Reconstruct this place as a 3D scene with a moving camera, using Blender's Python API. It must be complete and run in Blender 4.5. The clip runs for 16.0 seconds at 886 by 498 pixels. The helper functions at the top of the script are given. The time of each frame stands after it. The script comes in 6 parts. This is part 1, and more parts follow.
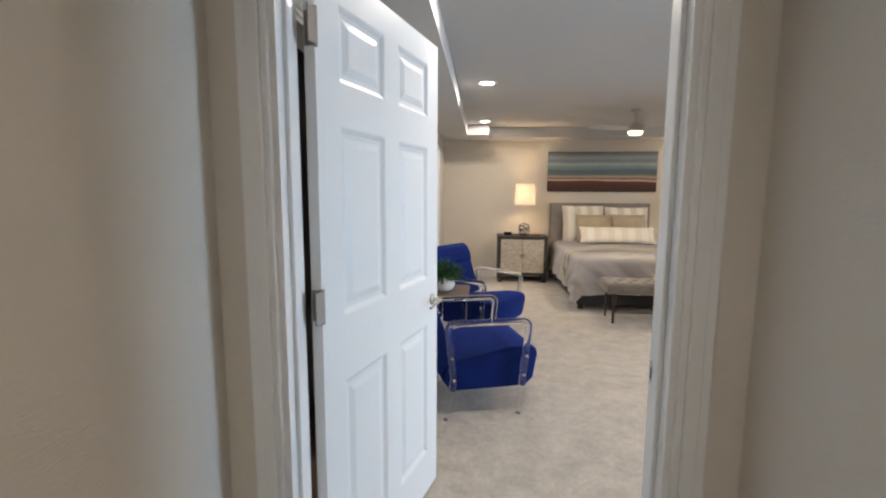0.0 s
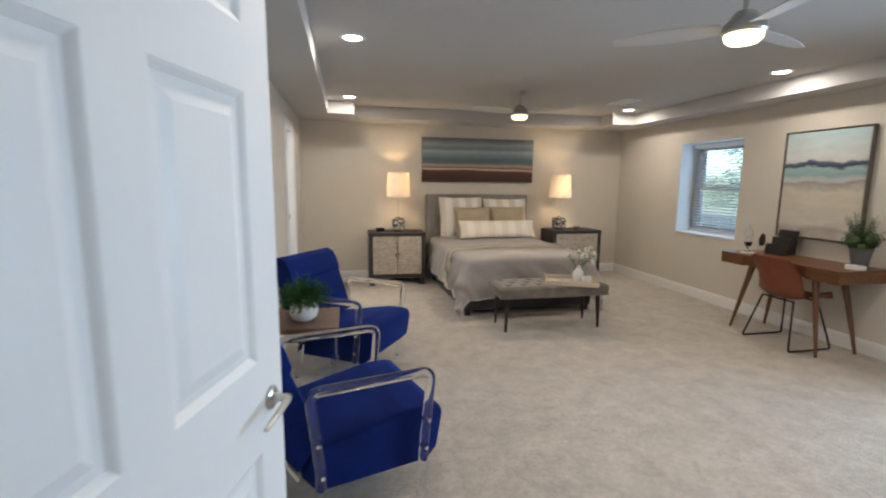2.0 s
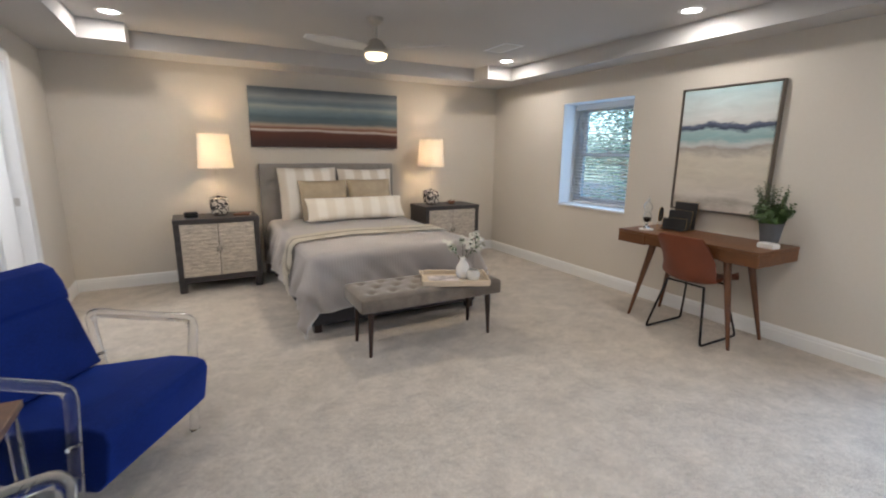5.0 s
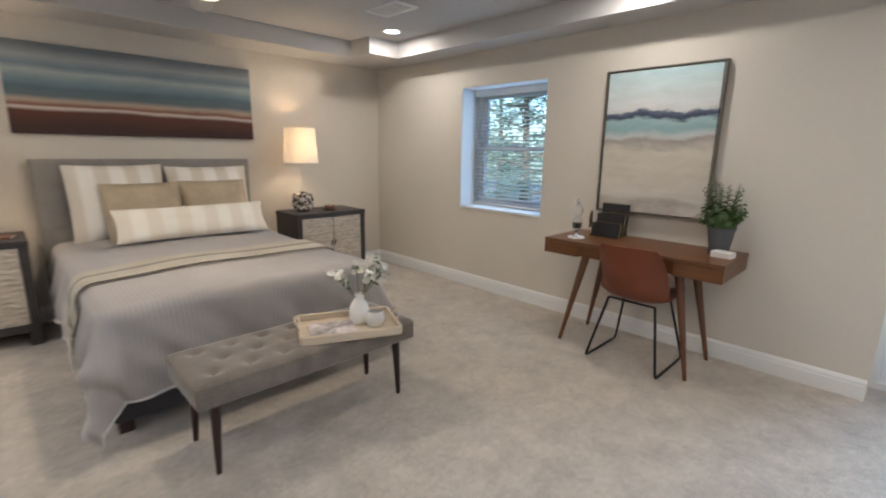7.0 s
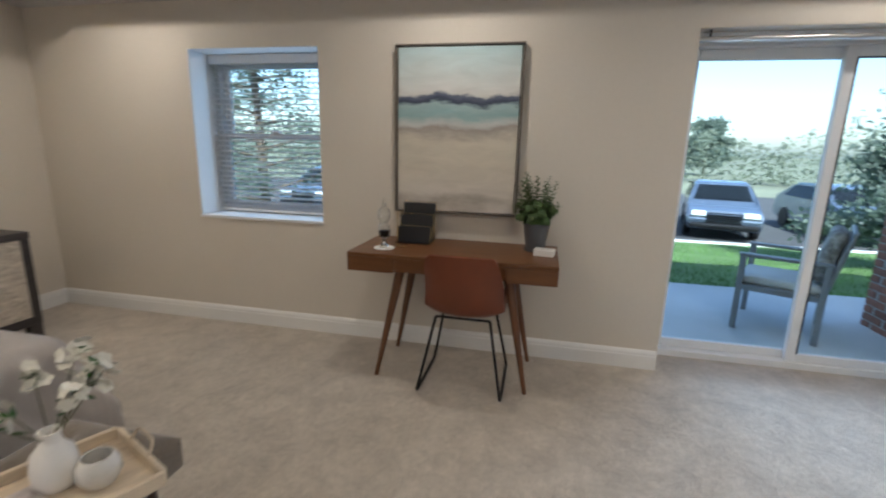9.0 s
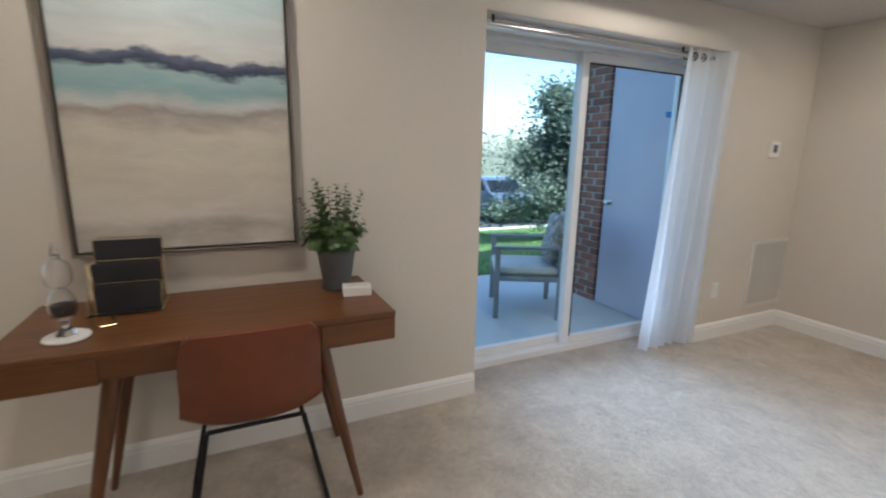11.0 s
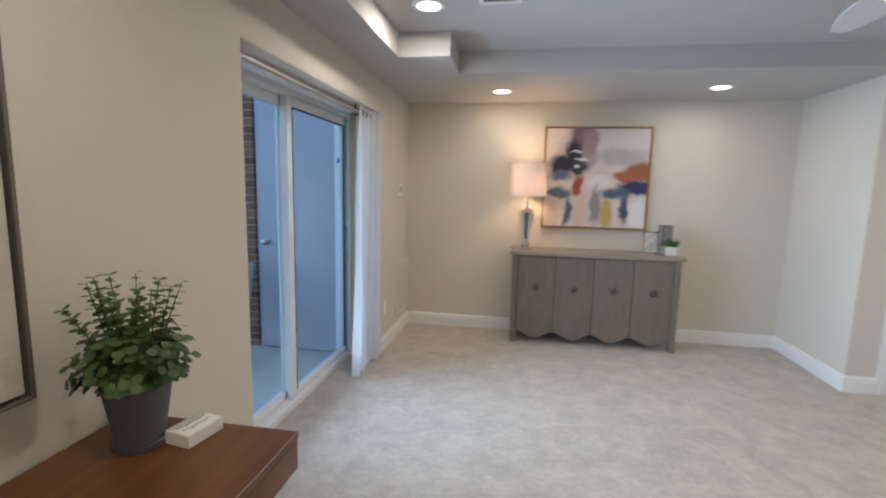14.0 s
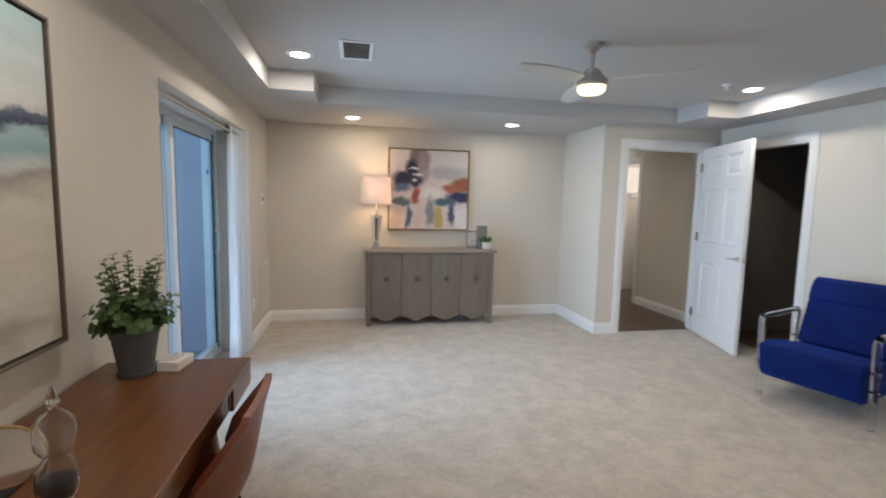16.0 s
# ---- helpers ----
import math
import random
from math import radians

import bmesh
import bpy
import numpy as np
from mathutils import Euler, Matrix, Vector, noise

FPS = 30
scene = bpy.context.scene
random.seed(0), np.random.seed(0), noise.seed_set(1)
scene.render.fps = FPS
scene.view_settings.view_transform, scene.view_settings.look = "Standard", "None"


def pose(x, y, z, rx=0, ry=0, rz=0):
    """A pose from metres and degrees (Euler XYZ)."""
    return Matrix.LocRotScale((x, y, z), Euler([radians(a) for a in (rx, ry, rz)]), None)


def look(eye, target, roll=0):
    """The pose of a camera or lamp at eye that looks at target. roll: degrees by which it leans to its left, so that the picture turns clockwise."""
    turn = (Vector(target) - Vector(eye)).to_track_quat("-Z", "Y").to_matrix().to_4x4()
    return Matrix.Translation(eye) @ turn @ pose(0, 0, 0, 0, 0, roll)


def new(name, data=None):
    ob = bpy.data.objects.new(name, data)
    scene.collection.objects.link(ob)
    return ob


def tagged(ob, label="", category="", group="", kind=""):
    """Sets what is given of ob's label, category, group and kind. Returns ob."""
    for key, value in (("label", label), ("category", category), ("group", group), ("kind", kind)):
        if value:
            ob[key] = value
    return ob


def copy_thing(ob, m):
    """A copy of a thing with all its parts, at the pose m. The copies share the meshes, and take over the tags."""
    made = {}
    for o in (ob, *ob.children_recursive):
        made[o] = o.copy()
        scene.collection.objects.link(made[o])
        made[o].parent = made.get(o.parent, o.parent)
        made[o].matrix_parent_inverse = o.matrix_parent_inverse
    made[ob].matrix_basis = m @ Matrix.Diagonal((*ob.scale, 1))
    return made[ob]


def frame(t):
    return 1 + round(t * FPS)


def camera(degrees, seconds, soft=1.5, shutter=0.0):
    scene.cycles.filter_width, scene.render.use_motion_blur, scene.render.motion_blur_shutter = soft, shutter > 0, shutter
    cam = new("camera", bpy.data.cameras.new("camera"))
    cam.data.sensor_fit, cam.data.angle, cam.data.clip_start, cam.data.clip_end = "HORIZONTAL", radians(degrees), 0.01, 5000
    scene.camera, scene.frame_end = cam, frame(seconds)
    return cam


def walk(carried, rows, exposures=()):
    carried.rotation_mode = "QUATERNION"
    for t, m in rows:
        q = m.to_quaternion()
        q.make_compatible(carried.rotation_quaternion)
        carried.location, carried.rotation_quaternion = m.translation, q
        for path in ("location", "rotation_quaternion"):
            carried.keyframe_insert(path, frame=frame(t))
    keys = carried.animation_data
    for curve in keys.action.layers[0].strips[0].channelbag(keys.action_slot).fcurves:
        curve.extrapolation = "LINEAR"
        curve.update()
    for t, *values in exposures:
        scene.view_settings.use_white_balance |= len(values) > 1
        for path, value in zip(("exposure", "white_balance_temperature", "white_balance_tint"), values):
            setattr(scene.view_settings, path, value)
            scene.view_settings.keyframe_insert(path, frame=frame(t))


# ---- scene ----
cam = camera(88.5, 16.0, soft=2.0, shutter=0.5)
# seconds, eye x y z, yaw, pitch, roll
ROWS = [
    (0.0, -0.038, -0.053, 1.411, 5.00, -7.11, 0.31),
    (0.5, -0.094, 0.229, 1.399, 1.59, -7.21, 0.45),
    (1.0, -0.108, 0.474, 1.406, -2.57, -7.52, 0.47),
    (1.5, -0.110, 0.692, 1.418, -7.43, -7.90, 0.58),
    (2.0, -0.082, 0.916, 1.424, -11.93, -8.33, 0.59),
    (2.5, -0.023, 1.124, 1.422, -16.24, -8.89, 0.61),
    (3.0, 0.065, 1.325, 1.419, -19.93, -9.48, 0.70),
    (3.5, 0.153, 1.506, 1.412, -22.86, -10.22, 0.73),
    (4.0, 0.237, 1.702, 1.405, -24.79, -11.03, 0.67),
    (6.5, 0.750, 2.801, 1.380, -38.79, -12.45, 0.84),
    (7.0, 0.872, 3.058, 1.361, -44.51, -12.24, 0.91),
    (7.5, 0.972, 3.292, 1.348, -51.51, -12.38, 0.95),
    (8.0, 1.080, 3.501, 1.342, -59.50, -12.44, 1.03),
    (8.5, 1.217, 3.679, 1.344, -68.55, -12.58, 1.09),
    (9.0, 1.375, 3.818, 1.345, -77.90, -12.70, 1.42),
    (11.5, 2.428, 4.279, 1.312, -124.86, -11.64, 1.06),
    (12.0, 2.652, 4.299, 1.309, -134.43, -11.52, 1.17),
    (12.5, 2.847, 4.325, 1.322, -144.35, -11.20, 1.21),
    (13.0, 2.992, 4.416, 1.364, -154.02, -10.57, 1.32),
    (13.5, 3.090, 4.576, 1.410, -163.13, -9.15, 1.32),
    (14.0, 3.129, 4.795, 1.426, -170.74, -7.67, 1.32),
    (14.5, 3.154, 5.014, 1.424, -176.84, -6.56, 1.26),
    (15.0, 3.206, 5.234, 1.414, -181.69, -6.11, 1.26),
    (15.5, 3.234, 5.428, 1.408, -186.27, -5.94, 1.34),
    (16.0, 3.271, 5.634, 1.406, -190.87, -5.88, 1.22),
]
EXPOSURES = [(0.0, 1.85, 6200, 12), (1.0, 1.72, 6200, 12), (2.5, 1.54, 5950, 11), (4.0, 1.70, 5740, 12), (7.0, 1.71, 5700, 11), (9.0, 1.36, 5900, 11), (12.0, 1.55, 5900, 11), (14.5, 1.46, 6050, 11), (16.0, 1.47, 6050, 11)]
walk(cam, [(t, pose(x, y, z, 0, 0, yaw) @ pose(0, 0, 0, 90 + pitch) @ pose(0, 0, 0, 0, 0, roll))
           for t, x, y, z, yaw, pitch, roll in ROWS], EXPOSURES)

# ---- the plan, in metres ----
EAST, NORTH, SOUTH, WEST = 4.251, 7.638, 0.216, -0.70
RETURN_X, ENTRY_Y = 0.704, 1.152
SOFFIT, TRAY = 2.258, 2.41
HALL_E, HALL_N, HALL_S = 0.59, 1.03, -1.70

# ---- world, sun and lamps ----
world = bpy.data.worlds.new("sky")
scene.world = world
world.use_nodes = True
wn = world.node_tree.nodes
sky = wn.new("ShaderNodeTexSky")
sky.sky_type = "NISHITA"
sky.sun_disc = False
sky.sun_elevation = radians(42)
sky.sun_rotation = radians(250)
sky.air_density, sky.dust_density = 1.0, 1.6
wn["Background"].inputs[1].default_value = 0.15
world.node_tree.links.new(sky.outputs[0], wn["Background"].inputs[0])

sun = new("sun", bpy.data.lights.new("sun", "SUN"))
sun.data.energy, sun.data.angle, sun.data.color = 5.0, radians(0.6), (1.0, 0.94, 0.85)
sun.matrix_world = look((-20, -8, 22), (0, 0, 0))


def area_light(name, x, y, z, size, watts, colour, target=None, size_y=None):
    d = bpy.data.lights.new(name, "AREA")
    d.energy, d.color, d.size = watts, colour, size
    d.shape = "DISK"
    if size_y:
        d.shape, d.size_y = "RECTANGLE", size_y
    ob = new(name, d)
    ob.matrix_world = look((x, y, z), target or (x, y, z - 1))
    return ob


def point_light(name, x, y, z, radius, watts, colour):
    d = bpy.data.lights.new(name, "POINT")
    d.energy, d.color, d.shadow_soft_size = watts, colour, radius
    ob = new(name, d)
    ob.location = (x, y, z)
    return ob


CANS = [(-0.02, 2.22, TRAY), (-0.02, 4.30, TRAY), (-0.03, 6.58, TRAY), (3.64, 6.58, TRAY),
        (3.66, 4.38, TRAY), (3.66, 2.21, TRAY), (3.31, 0.72, SOFFIT), (1.60, 0.78, SOFFIT)]
for cx, cy, cz in CANS:
    area_light("can_lamp", cx, cy, cz - 0.012, 0.11, 2.8 if cz == TRAY else 1.3, (1.0, 0.86, 0.69))
FANS = [(1.815, 2.90), (1.77, 5.73)]
for cx, cy in FANS:
    area_light("fan_lamp", cx, cy, 2.098, 0.14, 4.2, (1.0, 0.80, 0.55))
LAMPS = [(0.625, 7.34, 1.37), (3.08, 7.34, 1.37), (3.05, 0.44, 1.50)]
for cx, cy, cz in LAMPS:
    point_light("table_lamp_bulb", cx, cy, cz, 0.035, 7.2, (1.0, 0.69, 0.38))
area_light("closet_lamp", -1.2, -0.6, 2.33, 0.25, 5.5, (1.0, 0.96, 0.9))
area_light("bath_lamp", -1.6, 6.4, 2.3, 0.4, 10.0, (1.0, 0.95, 0.88))
# the sky's light through the glass door and the window
door_daylight = area_light("door_daylight", 4.47, 2.29, 1.02, 1.22, 12.0, (0.58, 0.79, 1.0), (3.6, 2.29, 1.02), 1.7)
door_daylight.data.spread = radians(105)  # the storey above hides the high sky
area_light("window_daylight", 4.425, 5.77, 1.38, 0.9, 0.9, (0.40, 0.70, 1.0), (3.6, 5.77, 1.38), 1.1)


# ---- materials ----
def colour(c):
    return (*c, 1.0)


def mat(name, base, rough=0.6, metal=0.0, vary=0.12, scale=6.0, fine=80.0, bump=0.05, bump_scale=None,
        stretch=(1, 1, 1), sheen=0.0, dark=None, coat=0.0, random_tint=0.0, spec=0.5):
    """A procedural surface: colour that varies at two scales, with fine relief."""
    m = bpy.data.materials.new(name)
    m.use_nodes = True
    n, l = m.node_tree.nodes, m.node_tree.links
    b = n["Principled BSDF"]
    b.inputs["Roughness"].default_value = rough
    b.inputs["Metallic"].default_value = metal
    b.inputs["Sheen Weight"].default_value = sheen
    b.inputs["Coat Weight"].default_value = coat
    b.inputs["Specular IOR Level"].default_value = spec
    tc = n.new("ShaderNodeTexCoord")
    mp = n.new("ShaderNodeMapping")
    mp.inputs["Scale"].default_value = stretch
    l.new(tc.outputs["Object"], mp.inputs["Vector"])
    big, small = n.new("ShaderNodeTexNoise"), n.new("ShaderNodeTexNoise")
    for t, s, d in ((big, scale, 4), (small, fine, 3)):
        t.inputs["Scale"].default_value, t.inputs["Detail"].default_value = s, d
        l.new(mp.outputs[0], t.inputs["Vector"])
    mix = n.new("ShaderNodeMix")
    mix.data_type = "FLOAT"
    mix.inputs[0].default_value = 0.35
    l.new(big.outputs[0], mix.inputs[2])
    l.new(small.outputs[0], mix.inputs[3])
    ramp = n.new("ShaderNodeValToRGB")
    lo = dark or tuple(c * (1 - vary * 1.6) for c in base)
    hi = tuple(min(1, c * (1 + vary * 0.9)) for c in base)
    ramp.color_ramp.elements[0].position, ramp.color_ramp.elements[1].position = 0.3, 0.7
    ramp.color_ramp.elements[0].color, ramp.color_ramp.elements[1].color = colour(lo), colour(hi)
    l.new(mix.outputs[0], ramp.inputs[0])
    out = ramp.outputs[0]
    if random_tint:
        info, hsv = n.new("ShaderNodeObjectInfo"), n.new("ShaderNodeHueSaturation")
        mr = n.new("ShaderNodeMapRange")
        mr.inputs["To Min"].default_value, mr.inputs["To Max"].default_value = 1 - random_tint, 1 + random_tint
        l.new(info.outputs["Random"], mr.inputs["Value"])
        l.new(mr.outputs[0], hsv.inputs["Value"])
        l.new(out, hsv.inputs["Color"])
        out = hsv.outputs[0]
    l.new(out, b.inputs["Base Color"])
    if bump:
        bp = n.new("ShaderNodeBump")
        bp.inputs["Strength"].default_value, bp.inputs["Distance"].default_value = bump, 0.01
        t = small
        if bump_scale:
            t = n.new("ShaderNodeTexNoise")
            t.inputs["Scale"].default_value, t.inputs["Detail"].default_value = bump_scale, 5
            l.new(mp.outputs[0], t.inputs["Vector"])
        l.new(t.outputs[0], bp.inputs["Height"])
        l.new(bp.outputs[0], b.inputs["Normal"])
    return m


def glow(name, c, strength):
    m = bpy.data.materials.new(name)
    m.use_nodes = True
    b = m.node_tree.nodes["Principled BSDF"]
    b.inputs["Base Color"].default_value = colour(c)
    b.inputs["Emission Color"].default_value = colour(c)
    b.inputs["Emission Strength"].default_value = strength
    return m


def glass(name, tint=(1, 1, 1), rough=0.0, ior=1.45):
    m = bpy.data.materials.new(name)
    m.use_nodes = True
    b = m.node_tree.nodes["Principled BSDF"]
    b.inputs["Base Color"].default_value = colour(tint)
    b.inputs["Roughness"].default_value = rough
    b.inputs["Transmission Weight"].default_value = 1.0
    b.inputs["IOR"].default_value = ior
    return m


M_WALL = mat("wall_paint", (0.65, 0.602, 0.530), 0.75, vary=0.025, scale=1.2, fine=40, bump=0.12, bump_scale=160)
# white ceiling: its dimness under bounce light is put into a grey base
M_CEIL = mat("dimmed_ceiling_paint", (0.52, 0.51, 0.50), 0.85, vary=0.02, scale=1.0, fine=30, bump=0.10, bump_scale=120)
M_TRIM = mat("white_trim_paint", (0.80, 0.80, 0.79), 0.38, vary=0.02, scale=2, fine=30, bump=0.02)
M_DOOR = mat("white_door_paint", (0.79, 0.79, 0.785), 0.42, vary=0.02, scale=2, fine=60, bump=0.03, stretch=(1, 1, 0.1))
M_VINYL = mat("white_vinyl", (0.80, 0.82, 0.84), 0.35, vary=0.02, bump=0.01)
M_HALLFLOOR = mat("brown_plank_floor", (0.13, 0.085, 0.055), 0.4, vary=0.25, scale=5, fine=50, stretch=(8, 0.6, 1), random_tint=0.2)
M_BRUSHED = mat("brushed_nickel", (0.55, 0.53, 0.50), 0.32, 1.0, vary=0.06, bump=0.01)
M_HINGE = mat("satin_hinge", (0.30, 0.265, 0.235), 0.4, 0.9, vary=0.06, bump=0.01)
M_CHROME = mat("polished_chrome", (0.85, 0.85, 0.86), 0.08, 1.0, vary=0.01, bump=0.0)
M_BLACK = mat("black_metal", (0.02, 0.02, 0.022), 0.4, 0.6, vary=0.1, bump=0.02)
# darkened wall colour stands for the closet's lack of light
M_ROOMSHADE = mat("unlit_closet_shade", (0.25, 0.23, 0.20), 0.8, vary=0.04)


def carpet_material():
    """Cut pile: soft trodden patches, tufts and fibre."""
    m = mat("beige_carpet", (0.545, 0.487, 0.415), 0.95, vary=0.05, scale=1.1, fine=320, bump=0.0, sheen=0.3, spec=0.1)
    n, l = m.node_tree.nodes, m.node_tree.links
    tc, b = n["Texture Coordinate"], n["Principled BSDF"]

    def field(scale, detail, rough, twist=0.0):
        t = n.new("ShaderNodeTexNoise")
        t.inputs["Scale"].default_value, t.inputs["Detail"].default_value = scale, detail
        t.inputs["Roughness"].default_value, t.inputs["Distortion"].default_value = rough, twist
        l.new(tc.outputs["Object"], t.inputs["Vector"])
        return t

    tread, tuft, fibre = field(6.0, 7, 0.68, 0.25), field(30, 5, 0.7), field(240, 3, 0.6)
    last = n["Color Ramp"].outputs[0]
    for t, lo, hi, dark, light in ((tread, 0.36, 0.62, 0.83, 1.09), (tuft, 0.3, 0.7, 0.86, 1.12), (fibre, 0.3, 0.7, 0.80, 1.16)):
        mr, mx = n.new("ShaderNodeMapRange"), n.new("ShaderNodeVectorMath")
        mr.inputs["From Min"].default_value, mr.inputs["From Max"].default_value = lo, hi
        mr.inputs["To Min"].default_value, mr.inputs["To Max"].default_value = dark, light
        mx.operation = "SCALE"
        l.new(t.outputs[0], mr.inputs["Value"])
        l.new(last, mx.inputs[0])
        l.new(mr.outputs[0], mx.inputs["Scale"])
        last = mx.outputs[0]
    l.new(last, b.inputs["Base Color"])
    prev = None
    for t, strength, distance in ((tread, 0.35, 0.03), (tuft, 0.5, 0.012), (fibre, 0.8, 0.004)):
        bp = n.new("ShaderNodeBump")
        bp.inputs["Strength"].default_value, bp.inputs["Distance"].default_value = strength, distance
        l.new(t.outputs[0], bp.inputs["Height"])
        if prev:
            l.new(prev, bp.inputs["Normal"])
        prev = bp.outputs[0]
    l.new(prev, b.inputs["Normal"])
    return m


M_CARPET = carpet_material()
M_GLASS = glass("clear_pane", (0.76, 0.92, 0.98), 0.0, 1.05)


# ---- mesh helpers ----
def finish(name, bm, material, smooth=False):
    bmesh.ops.recalc_face_normals(bm, faces=bm.faces)
    me = bpy.data.meshes.new(name)
    bm.to_mesh(me)
    bm.free()
    for mm in (material if isinstance(material, (list, tuple)) else [material]):
        me.materials.append(mm)
    if smooth:
        me.shade_smooth()
        me.set_sharp_from_angle(angle=radians(40))
    return me


def part(name, bm, material, parent=None, label="", smooth=False, at=None):
    ob = new(name, finish(name, bm, material, smooth))
    if at is not None:
        ob.matrix_basis = at
    if parent:
        ob.parent = parent
    if label:
        ob["label"] = label
    return ob


def thing(name, label, category, m=None, group="", kind=""):
    ob = new(name)
    ob.empty_display_size = 0.1
    ob.matrix_basis = m or Matrix()
    return tagged(ob, label, category, group, kind)


def box(bm, x0, y0, z0, x1, y1, z1, bevel=0.0, seg=2):
    r = bmesh.ops.create_cube(bm, size=1)
    vs = r["verts"]
    for v in vs:
        v.co = Vector(((x0 + x1) / 2 + v.co.x * (x1 - x0), (y0 + y1) / 2 + v.co.y * (y1 - y0), (z0 + z1) / 2 + v.co.z * (z1 - z0)))
    if bevel:
        es = list({e for v in vs for e in v.link_edges})
        bmesh.ops.bevel(bm, geom=es, offset=bevel, segments=seg, affect="EDGES", profile=0.5)
    return bm


def boxed(*a, **k):
    return box(bmesh.new(), *a, **k)


def lathe(profile, seg=24, bm=None, centre=(0, 0, 0), cap=True):
    """Turns rows of (radius, z) round the z axis."""
    bm = bm or bmesh.new()
    rings = []
    for r, z in profile:
        rings.append([bm.verts.new((centre[0] + r * math.cos(2 * math.pi * i / seg), centre[1] + r * math.sin(2 * math.pi * i / seg), centre[2] + z)) for i in range(seg)])
    for a, b in zip(rings, rings[1:]):
        for i in range(seg):
            bm.faces.new((a[i], a[(i + 1) % seg], b[(i + 1) % seg], b[i]))
    if cap:
        bm.faces.new(rings[0][::-1])
        bm.faces.new(rings[-1])
    return bm


def tube(points, radius, seg=8, bm=None, closed=False):
    """A round bar along points; radius may be one number or one for each point."""
    bm = bm or bmesh.new()
    pts = [Vector(p) for p in points]
    n = len(pts)
    radii = radius if isinstance(radius, (list, tuple)) else [radius] * n
    up = None
    rings = []
    for i, p in enumerate(pts):
        a = pts[i - 1] if (i or closed) else p
        b = pts[(i + 1) % n] if (i < n - 1 or closed) else p
        d = (b - a).normalized()
        if up is None:
            up = d.orthogonal().normalized()
        up = (up - d * up.dot(d)).normalized()
        side = d.cross(up)
        rings.append([bm.verts.new(p + (up * math.cos(2 * math.pi * k / seg) + side * math.sin(2 * math.pi * k / seg)) * radii[i]) for k in range(seg)])
    pairs = list(zip(rings, rings[1:])) + ([(rings[-1], rings[0])] if closed else [])
    for a, b in pairs:
        for k in range(seg):
            bm.faces.new((a[k], a[(k + 1) % seg], b[(k + 1) % seg], b[k]))
    if not closed:
        bm.faces.new(rings[0][::-1])
        bm.faces.new(rings[-1])
    return bm


def rounded(points, radius, steps=5):
    """A line with its inner corners rounded."""
    pts = [Vector(p) for p in points]
    out = [pts[0]]
    for a, b, c in zip(pts, pts[1:], pts[2:]):
        r = min(radius, (a - b).length * 0.49, (c - b).length * 0.49)
        p, q = b + (a - b).normalized() * r, b + (c - b).normalized() * r
        for i in range(steps + 1):
            t = i / steps
            out.append(p * (1 - t) ** 2 + b * 2 * t * (1 - t) + q * t * t)
    return out + [pts[-1]]


def cells(us, vs, inside, w0, w1, place):
    """A slab made of grid cells, open where inside(u, v) is false. place(u, v, w) gives the point."""
    bm = bmesh.new()
    nu, nv = len(us) - 1, len(vs) - 1
    on = [[inside((us[i] + us[i + 1]) / 2, (vs[j] + vs[j + 1]) / 2) for j in range(nv)] for i in range(nu)]
    known = {}

    def vert(i, j, k):
        if (i, j, k) not in known:
            known[i, j, k] = bm.verts.new(place(us[i], vs[j], (w0, w1)[k]))
        return known[i, j, k]

    for i in range(nu):
        for j in range(nv):
            if not on[i][j]:
                continue
            for k in (0, 1):
                bm.faces.new([vert(i, j, k), vert(i + 1, j, k), vert(i + 1, j + 1, k), vert(i, j + 1, k)])
            for di, dj, a, b in ((-1, 0, (i, j), (i, j + 1)), (1, 0, (i + 1, j), (i + 1, j + 1)), (0, -1, (i, j), (i + 1, j)), (0, 1, (i, j + 1), (i + 1, j + 1))):
                ii, jj = i + di, j + dj
                if not (0 <= ii < nu and 0 <= jj < nv and on[ii][jj]):
                    bm.faces.new([vert(*a, 0), vert(*b, 0), vert(*b, 1), vert(*a, 1)])
    return bm


def wall(name, axis, at, back, a0, a1, z0, z1, holes=(), material=None, label="painted wall"):
    """A wall whose inner face lies at `at`; holes: (a0, a1, z0, z1)."""
    us = sorted({a0, a1, *[h[0] for h in holes], *[h[1] for h in holes]})
    vs = sorted({z0, z1, *[h[2] for h in holes], *[h[3] for h in holes]})
    us, vs = [u for u in us if a0 <= u <= a1], [v for v in vs if z0 <= v <= z1]
    free = lambda u, v: not any(h[0] < u < h[1] and h[2] < v < h[3] for h in holes)
    put = (lambda u, v, w: (w, u, v)) if axis == "x" else (lambda u, v, w: (u, w, v))
    return tagged(part(name, cells(us, vs, free, at, back, put), material or M_WALL), label, "wall", kind="structure")


# ---- the shell ----
WIN = (5.288, 6.262, 0.800, 1.957)
SLIDE = (1.22, 3.05, -0.02, 2.006)
ENTRY = (-0.548, 0.428, -0.05, 2.045)
DOOR_B = (5.93, 6.64, -0.05, 2.010)
DOOR_C = (1.44, 2.205, -0.05, 2.025)
CLOSET = (-1.10, -0.28, -0.05, 2.03)
wall("wall_east", "x", EAST, EAST + 0.36, SOUTH - 0.12, NORTH + 0.12, -0.1, 2.60, (WIN, SLIDE), label="greige painted wall with deep window and glass door openings")
wall("wall_north", "y", NORTH, NORTH + 0.12, WEST - 0.12, EAST, -0.1, 2.60, label="greige painted wall behind the bed")
wall("wall_south", "y", SOUTH, SOUTH - 0.12, RETURN_X - 0.114, EAST, -0.1, 2.60, label="greige painted wall behind the sideboard")
